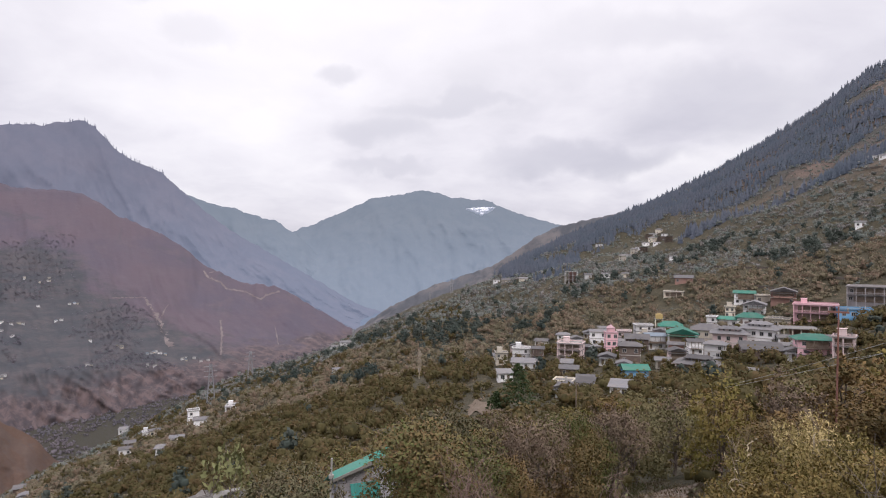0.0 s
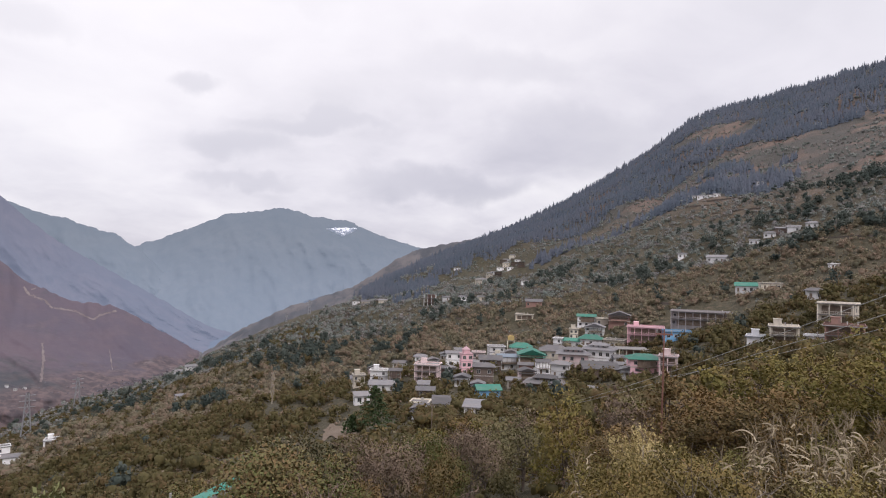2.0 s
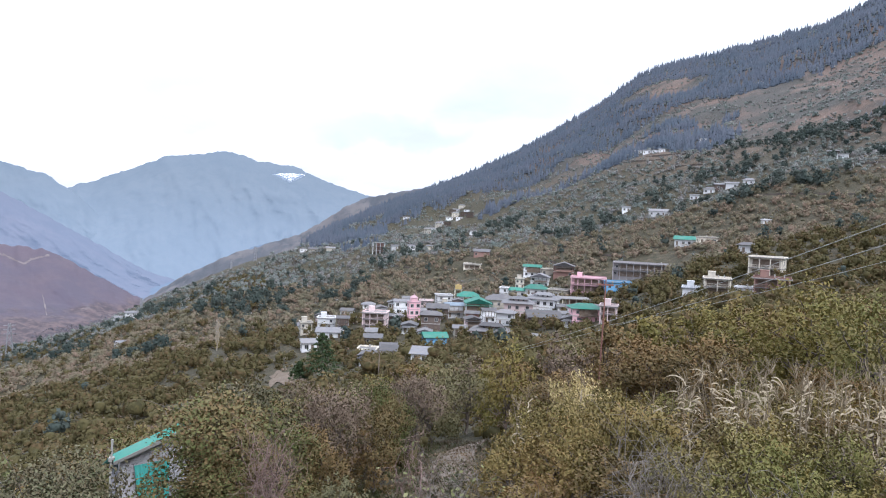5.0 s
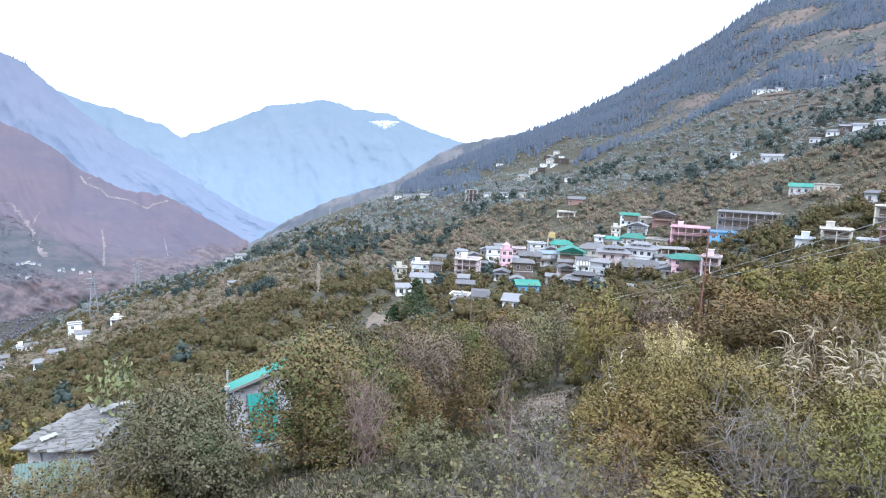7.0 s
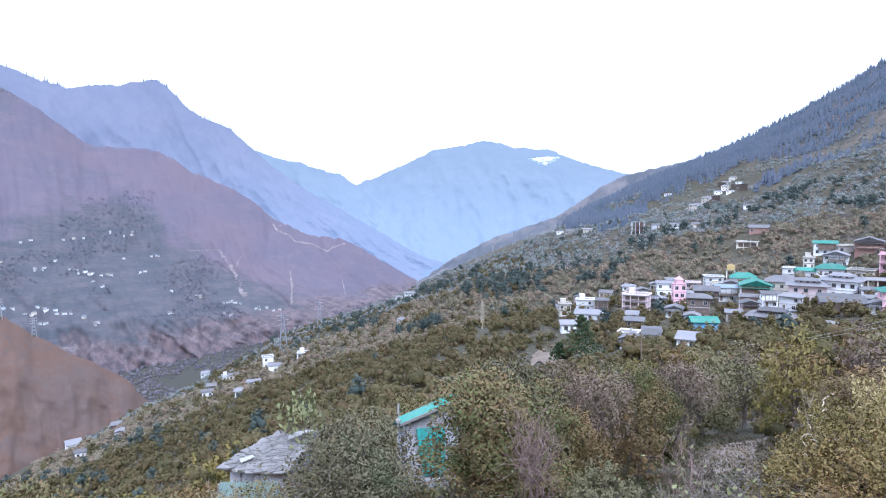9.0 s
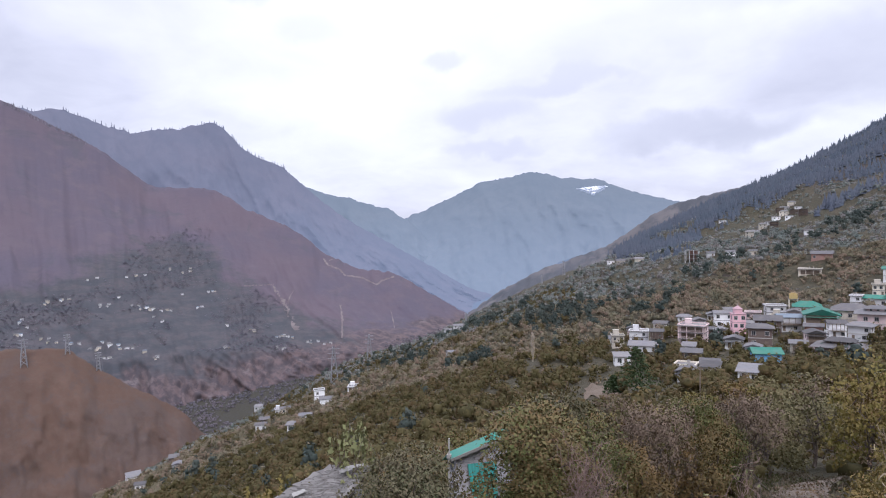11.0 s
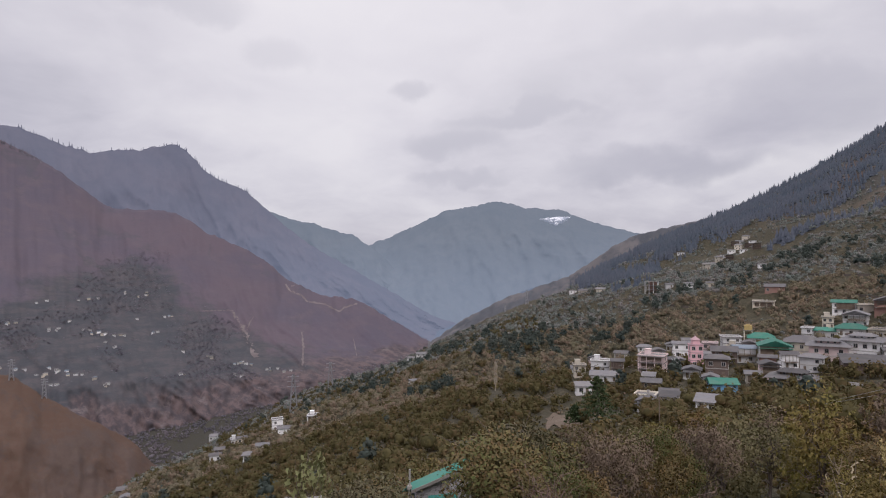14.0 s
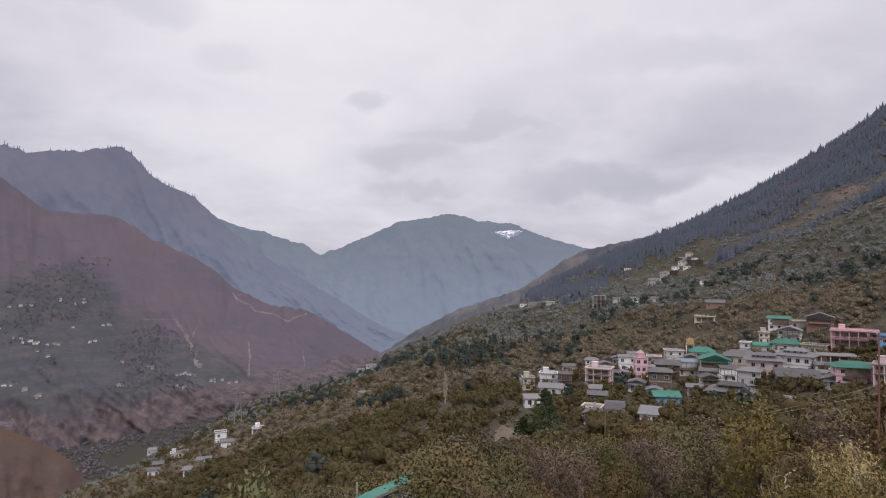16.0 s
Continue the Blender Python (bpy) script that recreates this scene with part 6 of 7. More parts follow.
def bare_shrub(az, dist, height, spread, stems, rng, label, mat, leaves=0, kind="pale"):
    """A leafless tangle of forking twigs."""
    g = np.random.default_rng(abs(int(az * 100)) + stems)
    lines = []
    for _ in range(stems):
        a, out = g.uniform(0, 2 * math.pi), g.uniform(0.2, 1.0) * spread / 2
        tip = np.array([out * math.cos(a), out * math.sin(a), height * g.uniform(0.6, 1.0)])
        stem = limb(g, (g.normal() * 0.1, g.normal() * 0.1, -0.2), tip, 0.014, 0.005, 6, 0.12)
        lines.append(stem)
        for _k in range(6):
            s = np.array(stem[int(g.integers(2, 7))][:3])
            e = s + g.normal(size=3) * 0.22 * spread + np.array([0, 0, 0.12])
            twig = limb(g, s, e, 0.006, 0.003, 3, 0.15)
            lines.append(twig)
            for _j in range(2):
                s2 = np.array(twig[int(g.integers(1, 4))][:3])
                lines.append(limb(g, s2, s2 + g.normal(size=3) * 0.1 * spread, 0.004, 0.002, 2, 0.1))
    x, y = dist * math.sin(radians(az)), dist * math.cos(radians(az))
    t = thing("bare_shrub", pose(x, y, on_ground(x, y)), label, "shrub")
    v, f = tubes(lines, 4)
    twigs = new("twig_tangle", mesh_from("twig_tangle", v, f, mat))
    twigs.parent = t
    if leaves:
        ends = np.array([l[-1][:3] for l in lines])
        p = ends[g.integers(0, len(ends), leaves)] + g.normal(size=(leaves, 3)) * 0.03
        nv = g.normal(size=(leaves, 3))
        lv, lf = quads_about(p, nv / np.linalg.norm(nv, axis=1)[:, None], g.uniform(0.05, 0.12, leaves), g, 0.6)
        ob = new("foliage", mesh_from("foliage", lv, lf, LEAVES[kind]))
        ob.parent = t


TWIG = principled("dead_grey_twigs", two_scale((0.165, 0.140, 0.120), (0.225, 0.195, 0.17), (0.11, 0.09, 0.075), 3.0, 25.0), 0.9)
TWIG_RED = principled("reddish_twigs", two_scale((0.23, 0.155, 0.135), (0.28, 0.20, 0.17), (0.16, 0.10, 0.09), 3.0, 25.0), 0.9)
bare_shrub(38.4, 10.8, 1.9, 2.1, 30, _rng, "bare grey shrub, a tangle of dead twigs", TWIG)
bare_shrub(40.0, 10.0, 1.2, 1.8, 22, _rng, "bare grey shrub of dead twigs", TWIG)
bare_shrub(19.6, 9.6, 1.9, 1.4, 12, _rng, "dying shrub with a few pale leaves", TWIG, 120)
bare_shrub(21.0, 9.0, 1.3, 1.2, 10, _rng, "dying shrub with a few pale leaves", TWIG, 90)
bare_shrub(2.6, 14.5, 2.5, 1.7, 22, _rng, "bare pinkish-brown twiggy shrub", TWIG_RED, 60)
bare_shrub(15.5, 14.5, 1.9, 0.8, 6, _rng, "thin dry weed stems beside the path", TWIG_RED, 40)
bare_shrub(17.2, 13.0, 2.0, 0.7, 5, _rng, "thin dry weed stems beside the path", TWIG_RED, 40)
bare_shrub(51.0, 8.8, 2.0, 1.8, 12, _rng, "dark bare branches of a dead bush", TWIG)
bare_shrub(-23.6, 13.2, 1.7, 2.6, 26, _rng, "half-bare shrub with dusty leaves beside the shed", TWIG, 900, "sage")
bare_shrub(-25.8, 13.6, 1.5, 2.2, 20, _rng, "half-bare shrub with dusty leaves beside the shed", TWIG, 700, "sage")
bare_shrub(-19.8, 15.4, 2.6, 1.8, 10, _rng, "bare grey tree stems in front of the slates", TWIG)
for az, dist in ((16.0, 12.5), (18.6, 14.5), (21.6, 13.0), (20.2, 17.0), (22.8, 18.0), (18.0, 19.0), (14.6, 11.0), (24.2, 14.8)):
    bare_shrub(az, dist, 0.8, 0.9, 8, _rng, "low dusty weed on the path's edge", TWIG, 300, "russet")
for az, dist in ((11.0, 8.6), (13.2, 8.2), (8.6, 9.2), (15.0, 8.8), (17.0, 8.0), (24.0, 8.6), (27.0, 9.0), (22.8, 8.0)):
    bare_shrub(az, dist, 0.9, 0.9, 9, _rng, "leafy roadside weed with dusty green leaves", TWIG, 420, "sage")


def make_grass():
    rng = np.random.default_rng(55)

    def blades(name, label, n, az0, az1, d0, d1, length, mat, thin):
        az, d = rng.uniform(az0, az1, n), np.sqrt(rng.uniform(d0 ** 2, d1 ** 2, n))
        x, y = d * np.sin(np.radians(az)), d * np.cos(np.radians(az))
        keep = fbm(x / 3.0, y / 3.0, 3, 14) > thin
        x, y = x[keep], y[keep]
        z = ground_z(x, y) - 0.05
        m, per = len(x), 7
        a = rng.uniform(0, 2 * np.pi, (m, per))
        tall = length * rng.uniform(0.5, 1.2, (m, per))
        lean = tall * rng.uniform(0.15, 0.8, (m, per))
        base = np.stack([x, y, z], -1)[:, None, :] + np.concatenate([rng.normal(size=(m, per, 2)) * 0.09, np.zeros((m, per, 1))], -1)
        mid = base + np.stack([np.cos(a) * lean * 0.35, np.sin(a) * lean * 0.35, tall * 0.65], -1)
        tip = base + np.stack([np.cos(a) * lean, np.sin(a) * lean, tall * 0.95], -1)
        w = np.stack([-np.sin(a), np.cos(a), np.zeros_like(a)], -1) * 0.008
        v = np.stack([base - w, base + w, mid + w * 0.8, tip, mid - w * 0.8], 2).reshape(-1, 3)
        f = np.arange(len(v)).reshape(-1, 5)
        tagged(new(name, mesh_from(name, v, f, mat)), label, "grass", kind="stuff")

    kinds = [far_crown(800 + i, 5, 1.2, 2.2, 16, 0.36, cuts=1, hearts=2) for i in range(7)]
    n = 3400
    az, d = rng.uniform(-45, 58, n), np.sqrt(rng.uniform(26 ** 2, 130 ** 2, n))
    x, y = d * np.sin(np.radians(az)), d * np.cos(np.radians(az))
    keep = clear_of_houses(az, d, 0.5, 1.0) & ~((np.abs(az - 20) < 4) & (d < 32)) & ~((az > -30) & (az < -6) & (d < 32))
    p = np.stack([x, y, ground_z(x, y) - 0.1], -1)[keep]
    wood("weed_patches", "rough weeds and low shrubs between the trees", kinds, p, rng.uniform(0.5, 1.3, len(p)), ORCHARD, rng)
    blades("dry_grass", "dry straw-coloured grass on the slope", 11000, -35, 58, 6.5, 34, 0.2, STRAW, -0.25)
    blades("tall_dry_grass", "tall bleached grass among the bushes", 1500, 36, 58, 7.0, 12, 0.7, STRAW_PALE, -0.1)
    blades("green_grass", "green grass and weeds on the slope", 12000, -35, 58, 7, 34, 0.19, LEAVES["grass"], -0.05)


make_grass()


# ---------------------------------------------------------------- buildings, poles and wires near by
def spot(az, el, dist):
    """The place at (az, el) at a level distance."""
    return Vector((dist * math.sin(radians(az)), dist * math.cos(radians(az)), dist * math.tan(radians(el))))


STONE = principled("grey_field_stone", two_scale((0.38, 0.36, 0.37), (0.50, 0.48, 0.49), (0.24, 0.22, 0.23), 2.0, 16.0), 0.95, (12.0, 0.02))
SLATE_STONE = principled("roof_slates", lambda n, p: n.mix(n.add("ShaderNodeObjectInfo").outputs["Random"], n.mix(n.noise(p, 7.0), (0.105, 0.098, 0.090), (0.16, 0.148, 0.136)), n.mix(n.noise(p, 5.0), (0.18, 0.166, 0.152), (0.26, 0.242, 0.226))), 0.8, (14.0, 0.01))
TEAL = paint("teal_sheet", (0.045, 0.27, 0.21), 0.6, 0.25)
TEAL_BRIGHT = paint("bright_teal_sheet", (0.075, 0.40, 0.35), 0.6, 0.2)
TEAL_OLD = paint("faded_teal_sheet", (0.10, 0.155, 0.128), 0.85, 0.4)
LIME_WASH = paint("limewash", (0.34, 0.325, 0.30), 0.9, 0.25)


def sheet(corners, thick, ribs=0):
    """A slab over four corners (in order round it); ribs: corrugations across its first edge."""
    a, b, c, d = (Vector(p) for p in corners)
    up = (b - a).cross(d - a).normalized()
    if up.z < 0:
        up = -up
    n = max(1, ribs * 2)
    verts, faces = [], []
    for i in range(n + 1):
        f = i / n
        h = up * (0.02 * (i % 2) if ribs else 0)
        for p in (a.lerp(b, f), d.lerp(c, f)):
            verts += [tuple(p + h), tuple(p + h - up * thick)]
    for i in range(n):
        k, j = 4 * i, 4 * i + 4
        faces += [(k, j, j + 2, k + 2), (k + 1, k + 3, j + 3, j + 1), (k, k + 1, j + 1, j), (k + 2, j + 2, j + 3, k + 3)]
    faces += [(0, 2, 3, 1), (4 * n, 4 * n + 1, 4 * n + 3, 4 * n + 2)]
    return verts, faces


def slate_roof(parent, corners, across, down, rng):
    """Rough slates, one by one, over a roof slope a-b (ridge) to d-c (eave)."""
    a, b, c, d = (Vector(p) for p in corners)
    up = (b - a).cross(d - a).normalized()
    if up.z < 0:
        up = -up
    base = []
    for i in range(4):
        w, h = rng.uniform(0.17, 0.26), rng.uniform(0.19, 0.27)
        pts = [(-w, -h), (w * rng.uniform(0.7, 1), -h * rng.uniform(0.8, 1)), (w, h * rng.uniform(0.6, 1)), (rng.uniform(-0.3, 0.3) * w, h), (-w * rng.uniform(0.8, 1), h * rng.uniform(0.7, 1))]
        verts = [(x, y, 0) for x, y in pts] + [(x, y, 0.035) for x, y in pts]
        k = len(pts)
        base.append(plain_mesh("slate", (verts, [tuple(range(k))[::-1], tuple(range(k, 2 * k))] + [(j, (j + 1) % k, k + (j + 1) % k, k + j) for j in range(k)]), SLATE_STONE))
    x_axis = (b - a).normalized()
    y_axis = up.cross(x_axis)
    turn = Matrix((x_axis, y_axis, up)).transposed().to_4x4()
    for r in range(down):
        for i in range(across):
            f, g = (i + 0.5 + 0.4 * (r % 2) + rng.uniform(-0.15, 0.15)) / (across + 0.4), (r + 0.5) / down
            p = a.lerp(b, f).lerp(d.lerp(c, f), g) + up * (0.03 + 0.012 * (down - r) * 0.3)
            part("slate", rng.choice(base), None, parent, place=Matrix.Translation(p) @ turn @ pose(0, 0, 0, rng.uniform(-9, 9), rng.uniform(-9, 9), rng.uniform(-28, 28)) @ Matrix.Diagonal((rng.uniform(0.7, 1.2), rng.uniform(0.7, 1.15), 1, 1)))


def make_shed():
    rng = random.Random(3)
    A, B, C, D = spot(-26.3, -22.5, 18.2), spot(-21.4, -20.6, 19.8), spot(-17.9, -20.9, 19.3), spot(-21.0, -23.7, 17.0)
    t = thing("stone_shed", Matrix(), "old stone shed under a rough slate roof", "shed")
    part("roof", sheet((A, B, C, D), 0.1), TIMBER, t, "board deck under slates")
    slate_roof(t, (B, C, D, A), 13, 19, rng)
    base = on_ground((A.x + C.x) / 2, (A.y + C.y) / 2) - 1.0
    inset = (A + B + C + D) / 4
    low = [p.lerp(inset, 0.12) for p in (A, B, C, D)]
    for p, q in zip(low, low[1:] + low[:1]):
        side = (q - p).cross(Vector((0, 0, 1))).normalized() * 0.4
        verts = [(p.x, p.y, base), (q.x, q.y, base), (q.x, q.y, q.z - 0.14), (p.x, p.y, p.z - 0.14)]
        verts += [(v[0] + side.x, v[1] + side.y, v[2]) for v in verts]
        part("wall", (verts, [(0, 1, 2, 3), (7, 6, 5, 4), (0, 4, 5, 1), (1, 5, 6, 2), (2, 6, 7, 3), (3, 7, 4, 0)]), STONE, t)
    # pale sheets laid on the roof
    for az, el, d, w in ((-19.9, -21.0, 18.9, 0.2), (-18.9, -20.75, 19.2, 0.3), (-24.2, -22.4, 18.1, 0.2)):
        p = spot(az, el, d)
        s = thing("loose_sheet", pose(p.x, p.y, p.z + 0.12, 4, -3, -az + rng.uniform(-20, 20)), "pale loose sheet lying on the slate roof", "sheet")
        part("panel", sheet(((-w, -0.14, 0), (w, -0.08, 0.04), (w * 0.9, 0.13, 0.02), (-w, 0.1, 0)), 0.02, 3), LIME_WASH, s)
    lean = thing("lean_to", Matrix(), "low lean-to with a teal metal roof", "shed")
    E = (spot(-26.6, -23.6, 17.0), spot(-21.6, -24.2, 16.2), spot(-20.8, -27.2, 14.6), spot(-27.2, -27.0, 14.8))
    part("roof", sheet(E, 0.04, 22), TEAL_OLD, lean)
    for p in E:
        part("post", boxes((p.x - 0.06, p.x + 0.06, p.y - 0.06, p.y + 0.06, on_ground(p.x, p.y) - 0.5, p.z - 0.05)), TIMBER, lean)


def make_teal_house():
    rng = random.Random(4)
    d = 26.0
    left, right = spot(-9.7, -20.0, d), spot(0.8, -19.4, d + 1.0)
    t = thing("stone_house", Matrix(), "small stone house with a teal metal roof", "house")
    along = (right - left)
    along.z = 0
    u = along.normalized()
    back = Vector((-u.y, u.x, 0))
    base = on_ground(left.x, left.y) - 1.5
    length = along.length
    turn = Matrix((u, back, Vector((0, 0, 1)))).transposed().to_4x4()
    m = Matrix.Translation((left.x, left.y, 0)) @ turn
    top = left.z
    put = lambda shape: ([tuple(m @ Vector(v)) for v in shape[0]], shape[1])
    part("wall", put(boxes((0, length, 0, 0.4, base, top), (0, length, 0.4, 3.4, base, top - 1.4))), STONE, t)
    ridge = top + 0.88
    part("gable", put(([(0, 0, top), (length, 0, top), (length / 2, 0, ridge), (0, 0.4, top), (length, 0.4, top), (length / 2, 0.4, ridge)], [(0, 1, 2), (5, 4, 3), (0, 3, 4, 1), (1, 4, 5, 2), (2, 5, 3, 0)])), STONE, t)
    # courses of loose stone showing under the roof
    blocks = [plain_mesh("stone", boxes((-0.5, 0.5, -0.5, 0.5, -0.5, 0.5)), STONE) for _ in range(1)]
    for r in range(9):
        x = 0.0
        while x < 2.4:
            w = rng.uniform(0.16, 0.36)
            z = top + 0.3 - r * 0.11
            if z - top < 0.42 * x + 0.02 and not (0.55 < x < 1.6 and r > 4):
                part("stone", blocks[0], None, t, place=m @ pose(x + w / 2, 0.0, z, 0, 0, rng.uniform(-3, 3)) @ Matrix.Diagonal((w * 0.94, rng.uniform(0.08, 0.16), 0.095, 1)))
            x += w
    a, b = (m @ Vector((-0.25, -0.5, top + 0.02))), (m @ Vector((length / 2, -0.5, ridge + 0.14)))
    c, e = (m @ Vector((length / 2, 0.4, ridge + 0.14))), (m @ Vector((-0.25, 0.4, top + 0.02)))
    part("roof_slope", sheet((a, e, c, b), 0.05, 14), TEAL, t, "teal corrugated sheet")
    f, g = (m @ Vector((length + 0.25, -0.5, top + 0.02))), (m @ Vector((length + 0.25, 0.4, top + 0.02)))
    part("roof_slope", sheet((f, g, c, b), 0.05, 14), TEAL, t, "teal corrugated sheet")
    part("back_slope", sheet([m @ Vector(v) for v in ((-0.25, 0.4, top + 0.0), (length / 2, 0.4, top + 0.0), (length / 2, 3.7, top - 1.5), (-0.25, 3.7, top - 1.5))], 0.05, 10), TEAL, t, "teal corrugated sheet")
    part("back_slope", sheet([m @ Vector(v) for v in ((length / 2, 0.4, top + 0.0), (length + 0.25, 0.4, top + 0.0), (length + 0.25, 3.7, top - 1.5), (length / 2, 3.7, top - 1.5))], 0.05, 10), TEAL, t, "teal corrugated sheet")
    part("bargeboard", put(([(-0.25, -0.53, top - 0.06), (length / 2, -0.53, ridge + 0.02), (length / 2, -0.53, ridge + 0.16), (-0.25, -0.53, top + 0.06), (-0.25, -0.49, top - 0.06), (length / 2, -0.49, ridge + 0.02), (length / 2, -0.49, ridge + 0.16), (-0.25, -0.49, top + 0.06)],
                            [(0, 1, 2, 3), (7, 6, 5, 4), (0, 4, 5, 1), (2, 6, 7, 3), (0, 3, 7, 4), (1, 5, 6, 2)])), LIME_WASH, t)
    p0 = m @ Vector((0.5, -0.14, top - 0.35))
    p1 = m @ Vector((1.75, -0.14, top - 0.3))
    part("wall_sheet", sheet((p0, p1, m @ Vector((1.75, -0.3, top - 2.4)), m @ Vector((0.75, -0.3, top - 2.4))), 0.03, 9), TEAL_BRIGHT, t, "bright teal sheet hung on the wall")
    part("plinth", put(boxes((0.6, length, -0.5, 0, base, top - 2.55))), LIME_WASH, t)
    q = spot(-10.3, -19.9, d - 0.3)
    post = thing("post", pose(q.x, q.y, q.z - 0.3, 1, 2, 0), "short weathered wooden post beside the roof", "post")
    part("shaft", boxes((-0.035, 0.035, -0.035, 0.035, -3.2, 1.0), (-0.09, 0.09, -0.09, 0.09, 0.18, 0.32)), LIME_WASH, post)


def pole(az, dist, tall, r, mat, label, name="utility_pole"):
    x, y = dist * math.sin(radians(az)), dist * math.cos(radians(az))
    z = on_ground(x, y)
    t = thing(name, pose(x, y, z, 0, 1.0, -az), label, "pole")
    part("shaft", tubes([[(0, 0, -1, r), (0, 0, tall * 0.5, r * 0.85), (0, 0, tall, r * 0.7)]], 8), mat, t)
    part("cross_arm", boxes((-0.5, 0.5, -0.04, 0.04, tall - 0.35, tall - 0.25)), mat, t)
    for s in (-0.42, 0.42):
        part("insulator", tubes([[(s, 0, tall - 0.25, 0.04), (s, 0, tall - 0.1, 0.05), (s, 0, tall - 0.05, 0.03)]], 6), LIME_WASH, t)
    return t


RUST = principled("rust_red_steel", two_scale((0.24, 0.115, 0.09), (0.30, 0.15, 0.12), (0.17, 0.09, 0.075), 1.0, 12.0), 0.8)
make_shed()
make_teal_house()
pole(32.6, 40, 7.9, 0.06, RUST, "thin rust-red steel utility pole among bushes")
pole(12.2, 98, 5.6, 0.11, TIMBER, "weathered wooden utility pole above the orchard")


def cable(a, b, sag, r, label):
    pts = []
    for i in range(33):
        f = i / 32
        p = a.lerp(b, f)
        pts.append((p.x, p.y, p.z - sag * 4 * f * (1 - f), r))
    ob = new("power_cable", plain_mesh("power_cable", tubes([pts], 5), CABLE))
    return tagged(ob, label, "cable", "power cables")


CABLE = principled("weathered_cable", lambda n, p: n.mix(n.noise(p, 3.0), (0.34, 0.34, 0.32), (0.44, 0.44, 0.42)), 0.5)
for a, b in (((24.6, -11.6, 70), (62, 3.6, 26)), ((24.8, -11.4, 72), (62, 5.6, 26.5)), ((33.0, -8.6, 75), (62, 1.9, 40))):
    cable(spot(*a), spot(*b), 0.35, 0.017, "power cable slung across the slope")


# single trees that stand out on the hillside
def make_poplar():
    rng = np.random.default_rng(77)
    az, dist = -2.2, 252.0
    x, y = dist * math.sin(radians(az)), dist * math.cos(radians(az))
    t = thing("poplar", pose(x, y, on_ground(x, y)), "tall pale leafless poplar on the terraces", "tree")
    lines = [limb(rng, (0, 0, -1), (0.3, 0, 11.6), 0.32, 0.07, 8, 0.02)]
    for k in range(150):
        z = rng.uniform(1.5, 10)
        a = rng.uniform(0, 6.28)
        r = rng.uniform(0.5, 1.15)
        lines.append(limb(rng, (0, 0, z), (r * math.cos(a), r * math.sin(a), z + rng.uniform(1.2, 2.6)), 0.13, 0.05, 3, 0.1))
    v, f = tubes(lines, 5)
    pale = principled("bleached_wood", two_scale((0.44, 0.38, 0.31), (0.52, 0.46, 0.39), (0.34, 0.28, 0.23), 0.8, 8.0), 0.9)
    ob = new("trunk", mesh_from("poplar_wood", v, f, pale))
    ob.parent = t
    z = rng.uniform(1.0, 11.5, 600)
    p = np.stack([rng.normal(size=600) * 0.5, rng.normal(size=600) * 0.5, z], -1) * np.stack([1.25 - z / 14, 1.25 - z / 14, np.ones(600)], -1)
    nv = rng.normal(size=(600, 3))
    v, f = quads_about(p, nv / np.linalg.norm(nv, axis=1)[:, None], rng.uniform(0.25, 0.5, 600), rng, 0.5)
    part("crown", mesh_from("poplar_leaves", v, f, LEAVES["straw"]), None, t)


def make_cedar(az, dist, tall, wide, seed):
    x, y = dist * math.sin(radians(az)), dist * math.cos(radians(az))
    t = thing("cedar", pose(x, y, on_ground(x, y)), "broad green cedar with layered boughs", "tree")
    rng = np.random.default_rng(seed)
    v, f = tubes([limb(rng, (0, 0, -1), (0, 0, tall), 0.22, 0.03, 6, 0.01)], 6)
    part("trunk", mesh_from("cedar_wood", v, f, BARK), None, t)
    pts, nrm = [], []
    for k in range(60):
        z = tall * (0.12 + 0.86 * k / 60)
        reach = wide / 2 * (1 - k / 62) ** 0.75 * rng.uniform(0.75, 1.15)
        a = k * 2.4 + rng.uniform(-0.3, 0.3)
        for _ in range(26):
            s = rng.uniform(0.15, 1.0)
            pts.append((s * reach * math.cos(a) + rng.normal() * 0.13 * reach * s, s * reach * math.sin(a) + rng.normal() * 0.13 * reach * s, z - 0.12 * reach * s * s + rng.normal() * 0.1))
            nrm.append((rng.normal() * 0.9, rng.normal() * 0.9, 0.7))
    nrm = np.array(nrm)
    v, f = quads_about(np.array(pts), nrm / np.linalg.norm(nrm, axis=1)[:, None], rng.uniform(0.35, 0.75, len(pts)), rng, 0.6)
    part("crown", mesh_from("cedar_boughs", v, f, LEAVES["cedar"]), None, t)


LEAVES["cedar"] = leaf_material("cedar_needles", [(0.040, 0.062, 0.030), (0.058, 0.084, 0.036), (0.076, 0.100, 0.044)], 0.3, 0.15)
make_poplar()
make_cedar(7.0, 132, 10.0, 11.0, 5)
make_cedar(5.0, 140, 4.0, 6.0, 6)


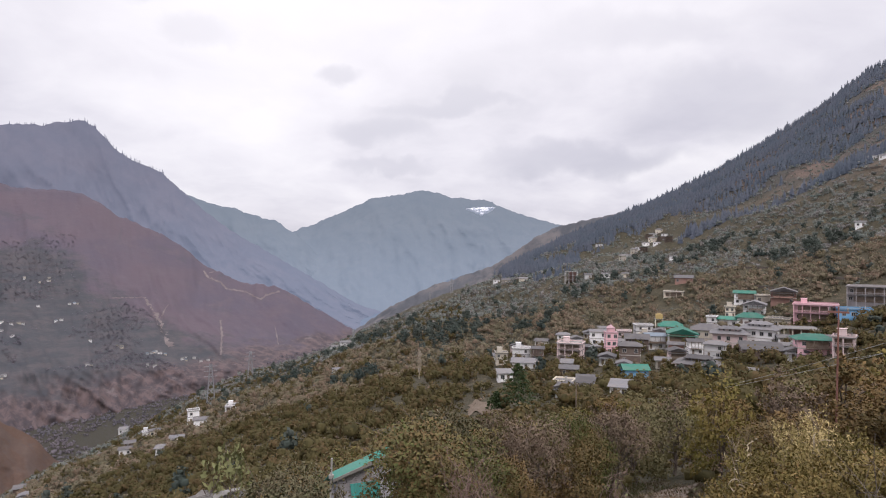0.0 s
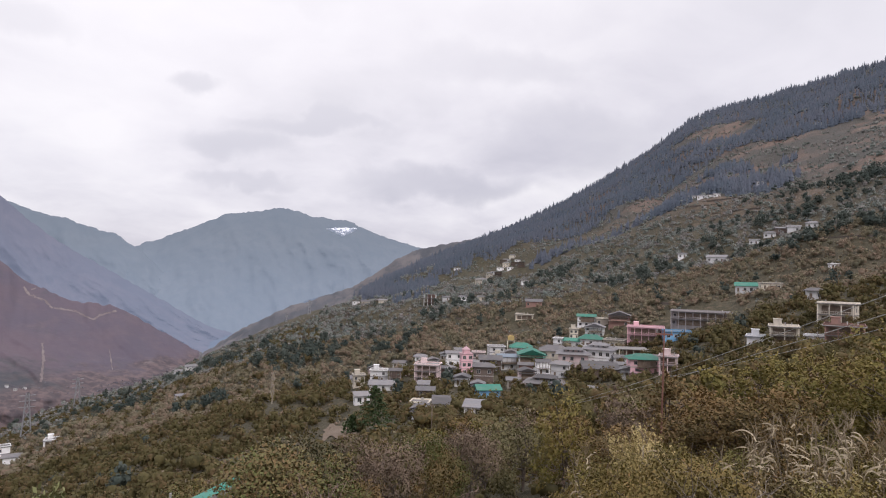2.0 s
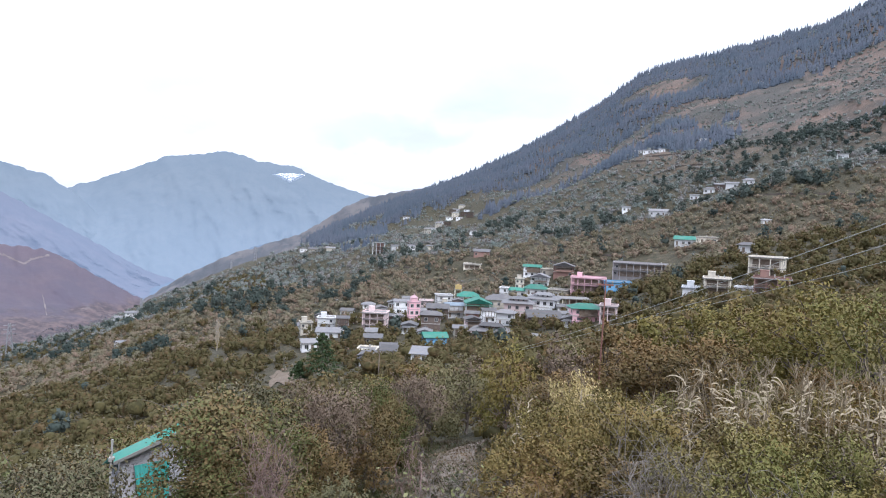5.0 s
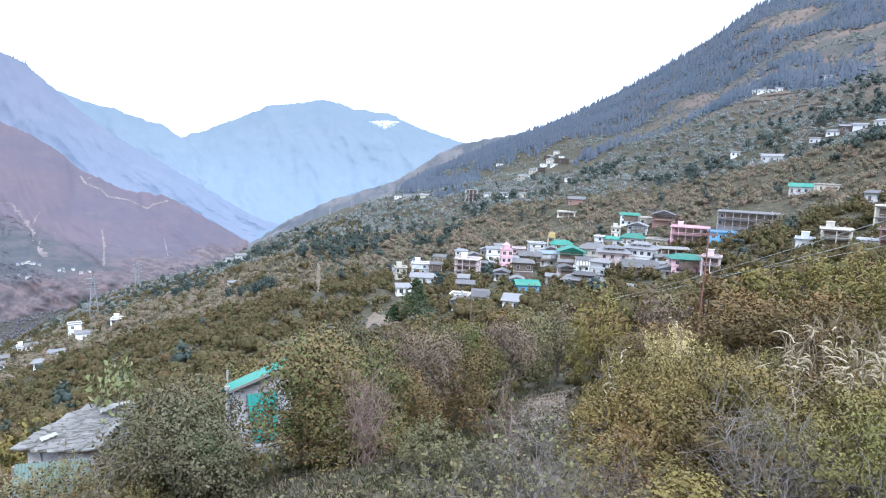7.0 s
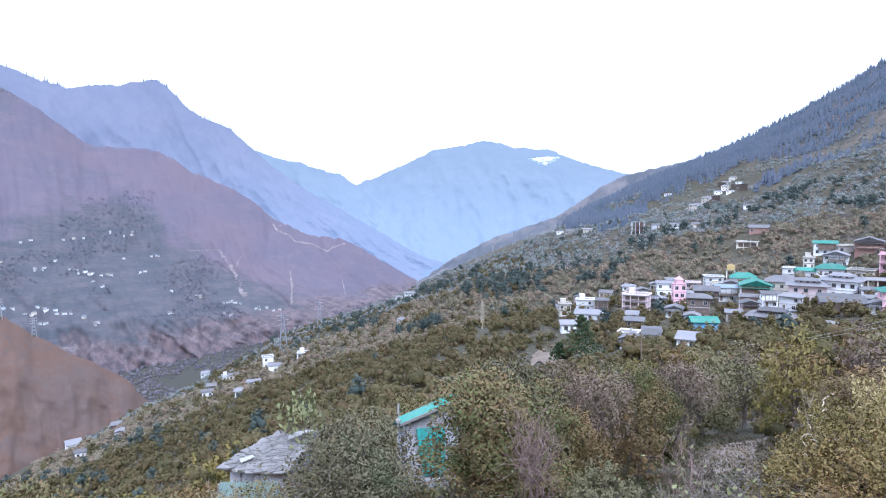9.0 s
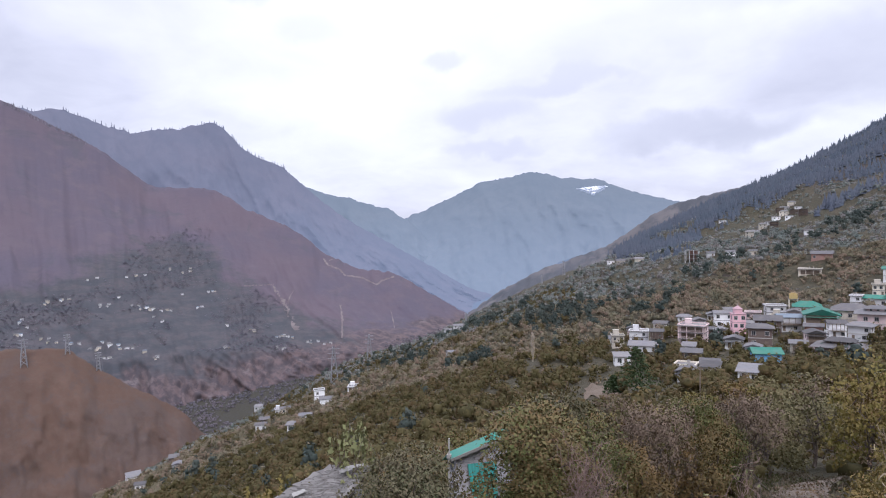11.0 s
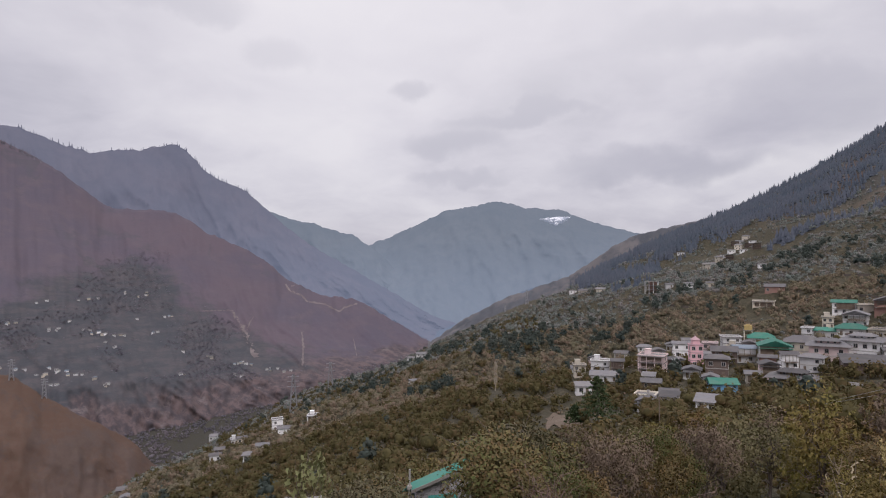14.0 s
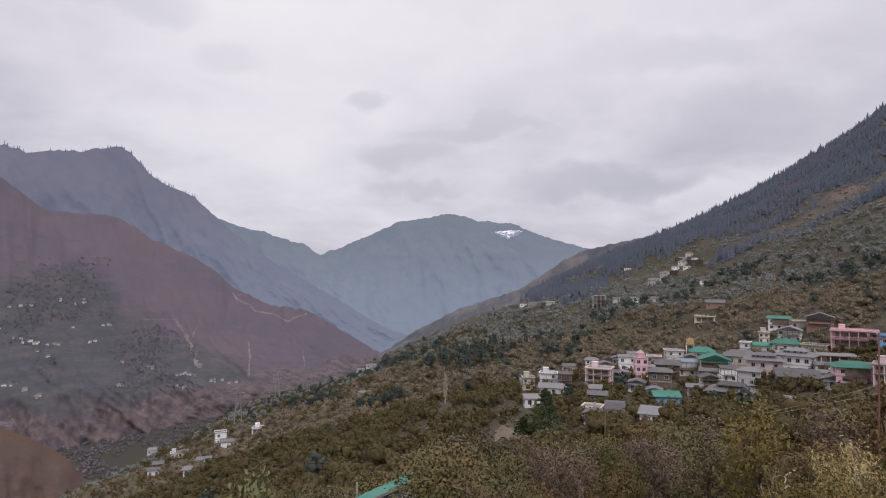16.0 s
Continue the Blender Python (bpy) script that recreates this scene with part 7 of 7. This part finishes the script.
# a fallow field of stubble on one terrace
def make_field():
    azs, ds = np.linspace(2.3, 5.4, 30), np.linspace(134, 166, 16)
    a, d = np.meshgrid(azs, ds)
    a, d = np.radians(a + 0.5 * fbm(d / 6, a * 0 + 2, 3, 6) * np.abs(a - 3.85) / 1.5), d + 9 * fbm(a * 1.3, a * 0, 3, 8)
    x, y = d * np.sin(a), d * np.cos(a)
    z = ground_z(x.ravel(), y.ravel()) + 0.25
    verts = np.stack([x.ravel(), y.ravel(), z], -1)
    stubble = principled("stubble_field", two_scale((0.15, 0.112, 0.08), (0.185, 0.142, 0.105), (0.10, 0.078, 0.055), 0.25, 2.0), 0.95, (4.0, 0.08))
    tagged(new("stubble_field", mesh_from("stubble_field", verts, grid_faces(16, 30), stubble, True)), "pale fallow terrace of dry stubble", "field", kind="structure")


make_field()


def make_path():
    """A worn strip of dusty soil and dead leaves between the bushes."""
    ks, us = np.linspace(0, 1, 60), np.linspace(-1, 1, 13)
    k, u = np.meshgrid(ks, us, indexing="ij")
    cx, cy = 3.6 + 6.4 * k + 0.35 * np.sin(k * 7), 7.5 + 20.5 * k
    half = 1.0 + 0.25 * k + 0.5 * fbm(k * 8, 3 * np.sign(u), 3, 4)
    x, y = cx + u * half, cy + 0.1 * u
    z = ground_z(x.ravel(), y.ravel()) + 0.09
    dust = principled("dusty_path", two_scale((0.165, 0.135, 0.105), (0.215, 0.175, 0.14), (0.10, 0.082, 0.06), 0.9, 9.0), 0.95, (12.0, 0.04))
    tagged(new("footpath", mesh_from("footpath", np.stack([x.ravel(), y.ravel(), z], -1), grid_faces(60, 13), dust, True)), "worn dusty footpath littered with dry leaves", "path", kind="structure")
    g = np.random.default_rng(19)
    f, w = g.uniform(0, 1, 2600), g.normal(size=2600) * 1.1
    px, py = 3.6 + 6.4 * f + w, 7.5 + 20.5 * f
    nv = g.normal(size=(2600, 3)) * 0.5 + np.array([0, 0, 1.0])
    v, fc = quads_about(np.stack([px, py, ground_z(px, py) + 0.12], -1), nv / np.linalg.norm(nv, axis=1)[:, None], g.uniform(0.05, 0.15, 2600), g, 0.55)
    az, d = np.radians(g.uniform(-30, 50, 7000)), g.uniform(7, 28, 7000)
    gx, gy = d * np.sin(az), d * np.cos(az)
    nv = g.normal(size=(7000, 3)) * 0.5 + np.array([0, 0, 1.0])
    v2, fc2 = quads_about(np.stack([gx, gy, ground_z(gx, gy) + 0.06], -1), nv / np.linalg.norm(nv, axis=1)[:, None], g.uniform(0.06, 0.18, 7000), g, 0.6)
    tagged(new("ground_leaves", mesh_from("ground_leaves", v2, fc2, LEAVES["sage"])), "low weeds and fallen leaves on the soil", "leaves", kind="stuff")
    tagged(new("leaf_litter", mesh_from("leaf_litter", v, fc, LEAVES["rust"])), "dry fallen leaves scattered on the path", "leaves", kind="stuff")


make_path()


# stone terrace walls along the contours of the ridge
def make_terraces():
    rng = np.random.default_rng(91)
    wall_stone = principled("terrace_stone", two_scale((0.115, 0.098, 0.085), (0.150, 0.126, 0.110), (0.080, 0.068, 0.058), 0.2, 2.0), 0.95, (2.0, 0.1))
    for _ in range(64):
        a0, d0 = (rng.uniform(-9, 9), rng.uniform(380, 680)) if rng.uniform() < 0.6 else (rng.uniform(10, 56), rng.uniform(320, 640))
        span = math.degrees(rng.uniform(22, 75) / d0)
        az = np.linspace(a0 - span / 2, a0 + span / 2, 14)
        level = on_ground(d0 * math.sin(radians(a0)), d0 * math.cos(radians(a0)))
        ds = np.linspace(d0 * 0.9, d0 * 1.1, 160)
        line = []
        for a in az:
            zs = ground_z(ds * math.sin(radians(a)), ds * math.cos(radians(a)))
            i = int(np.argmin(np.abs(zs - level)))
            if abs(zs[i] - level) < 0.8:
                line.append((ds[i] * math.sin(radians(a)), ds[i] * math.cos(radians(a)), zs[i]))
        if len(line) < 6:
            continue
        verts, faces = [], []
        for k, (x, y, z) in enumerate(line):
            u = Vector((x, y, 0)).normalized()
            up = 0.5 + 0.5 * math.sin(math.pi * (k + 0.5) / len(line)) + rng.uniform(-0.15, 0.15)
            for s, h in ((0, -0.8), (0.1, up), (0.7, up), (0.8, -0.8)):
                verts.append((x + u.x * s, y + u.y * s, z + h))
        for k in range(len(line) - 1):
            b = 4 * k
            faces += [(b, b + 4, b + 5, b + 1), (b + 1, b + 5, b + 6, b + 2), (b + 2, b + 6, b + 7, b + 3)]
        tagged(new("terrace_wall", plain_mesh("terrace_wall", (verts, faces), wall_stone)), "low dry-stone wall holding up a hillside terrace", "wall", "terrace walls")


make_terraces()
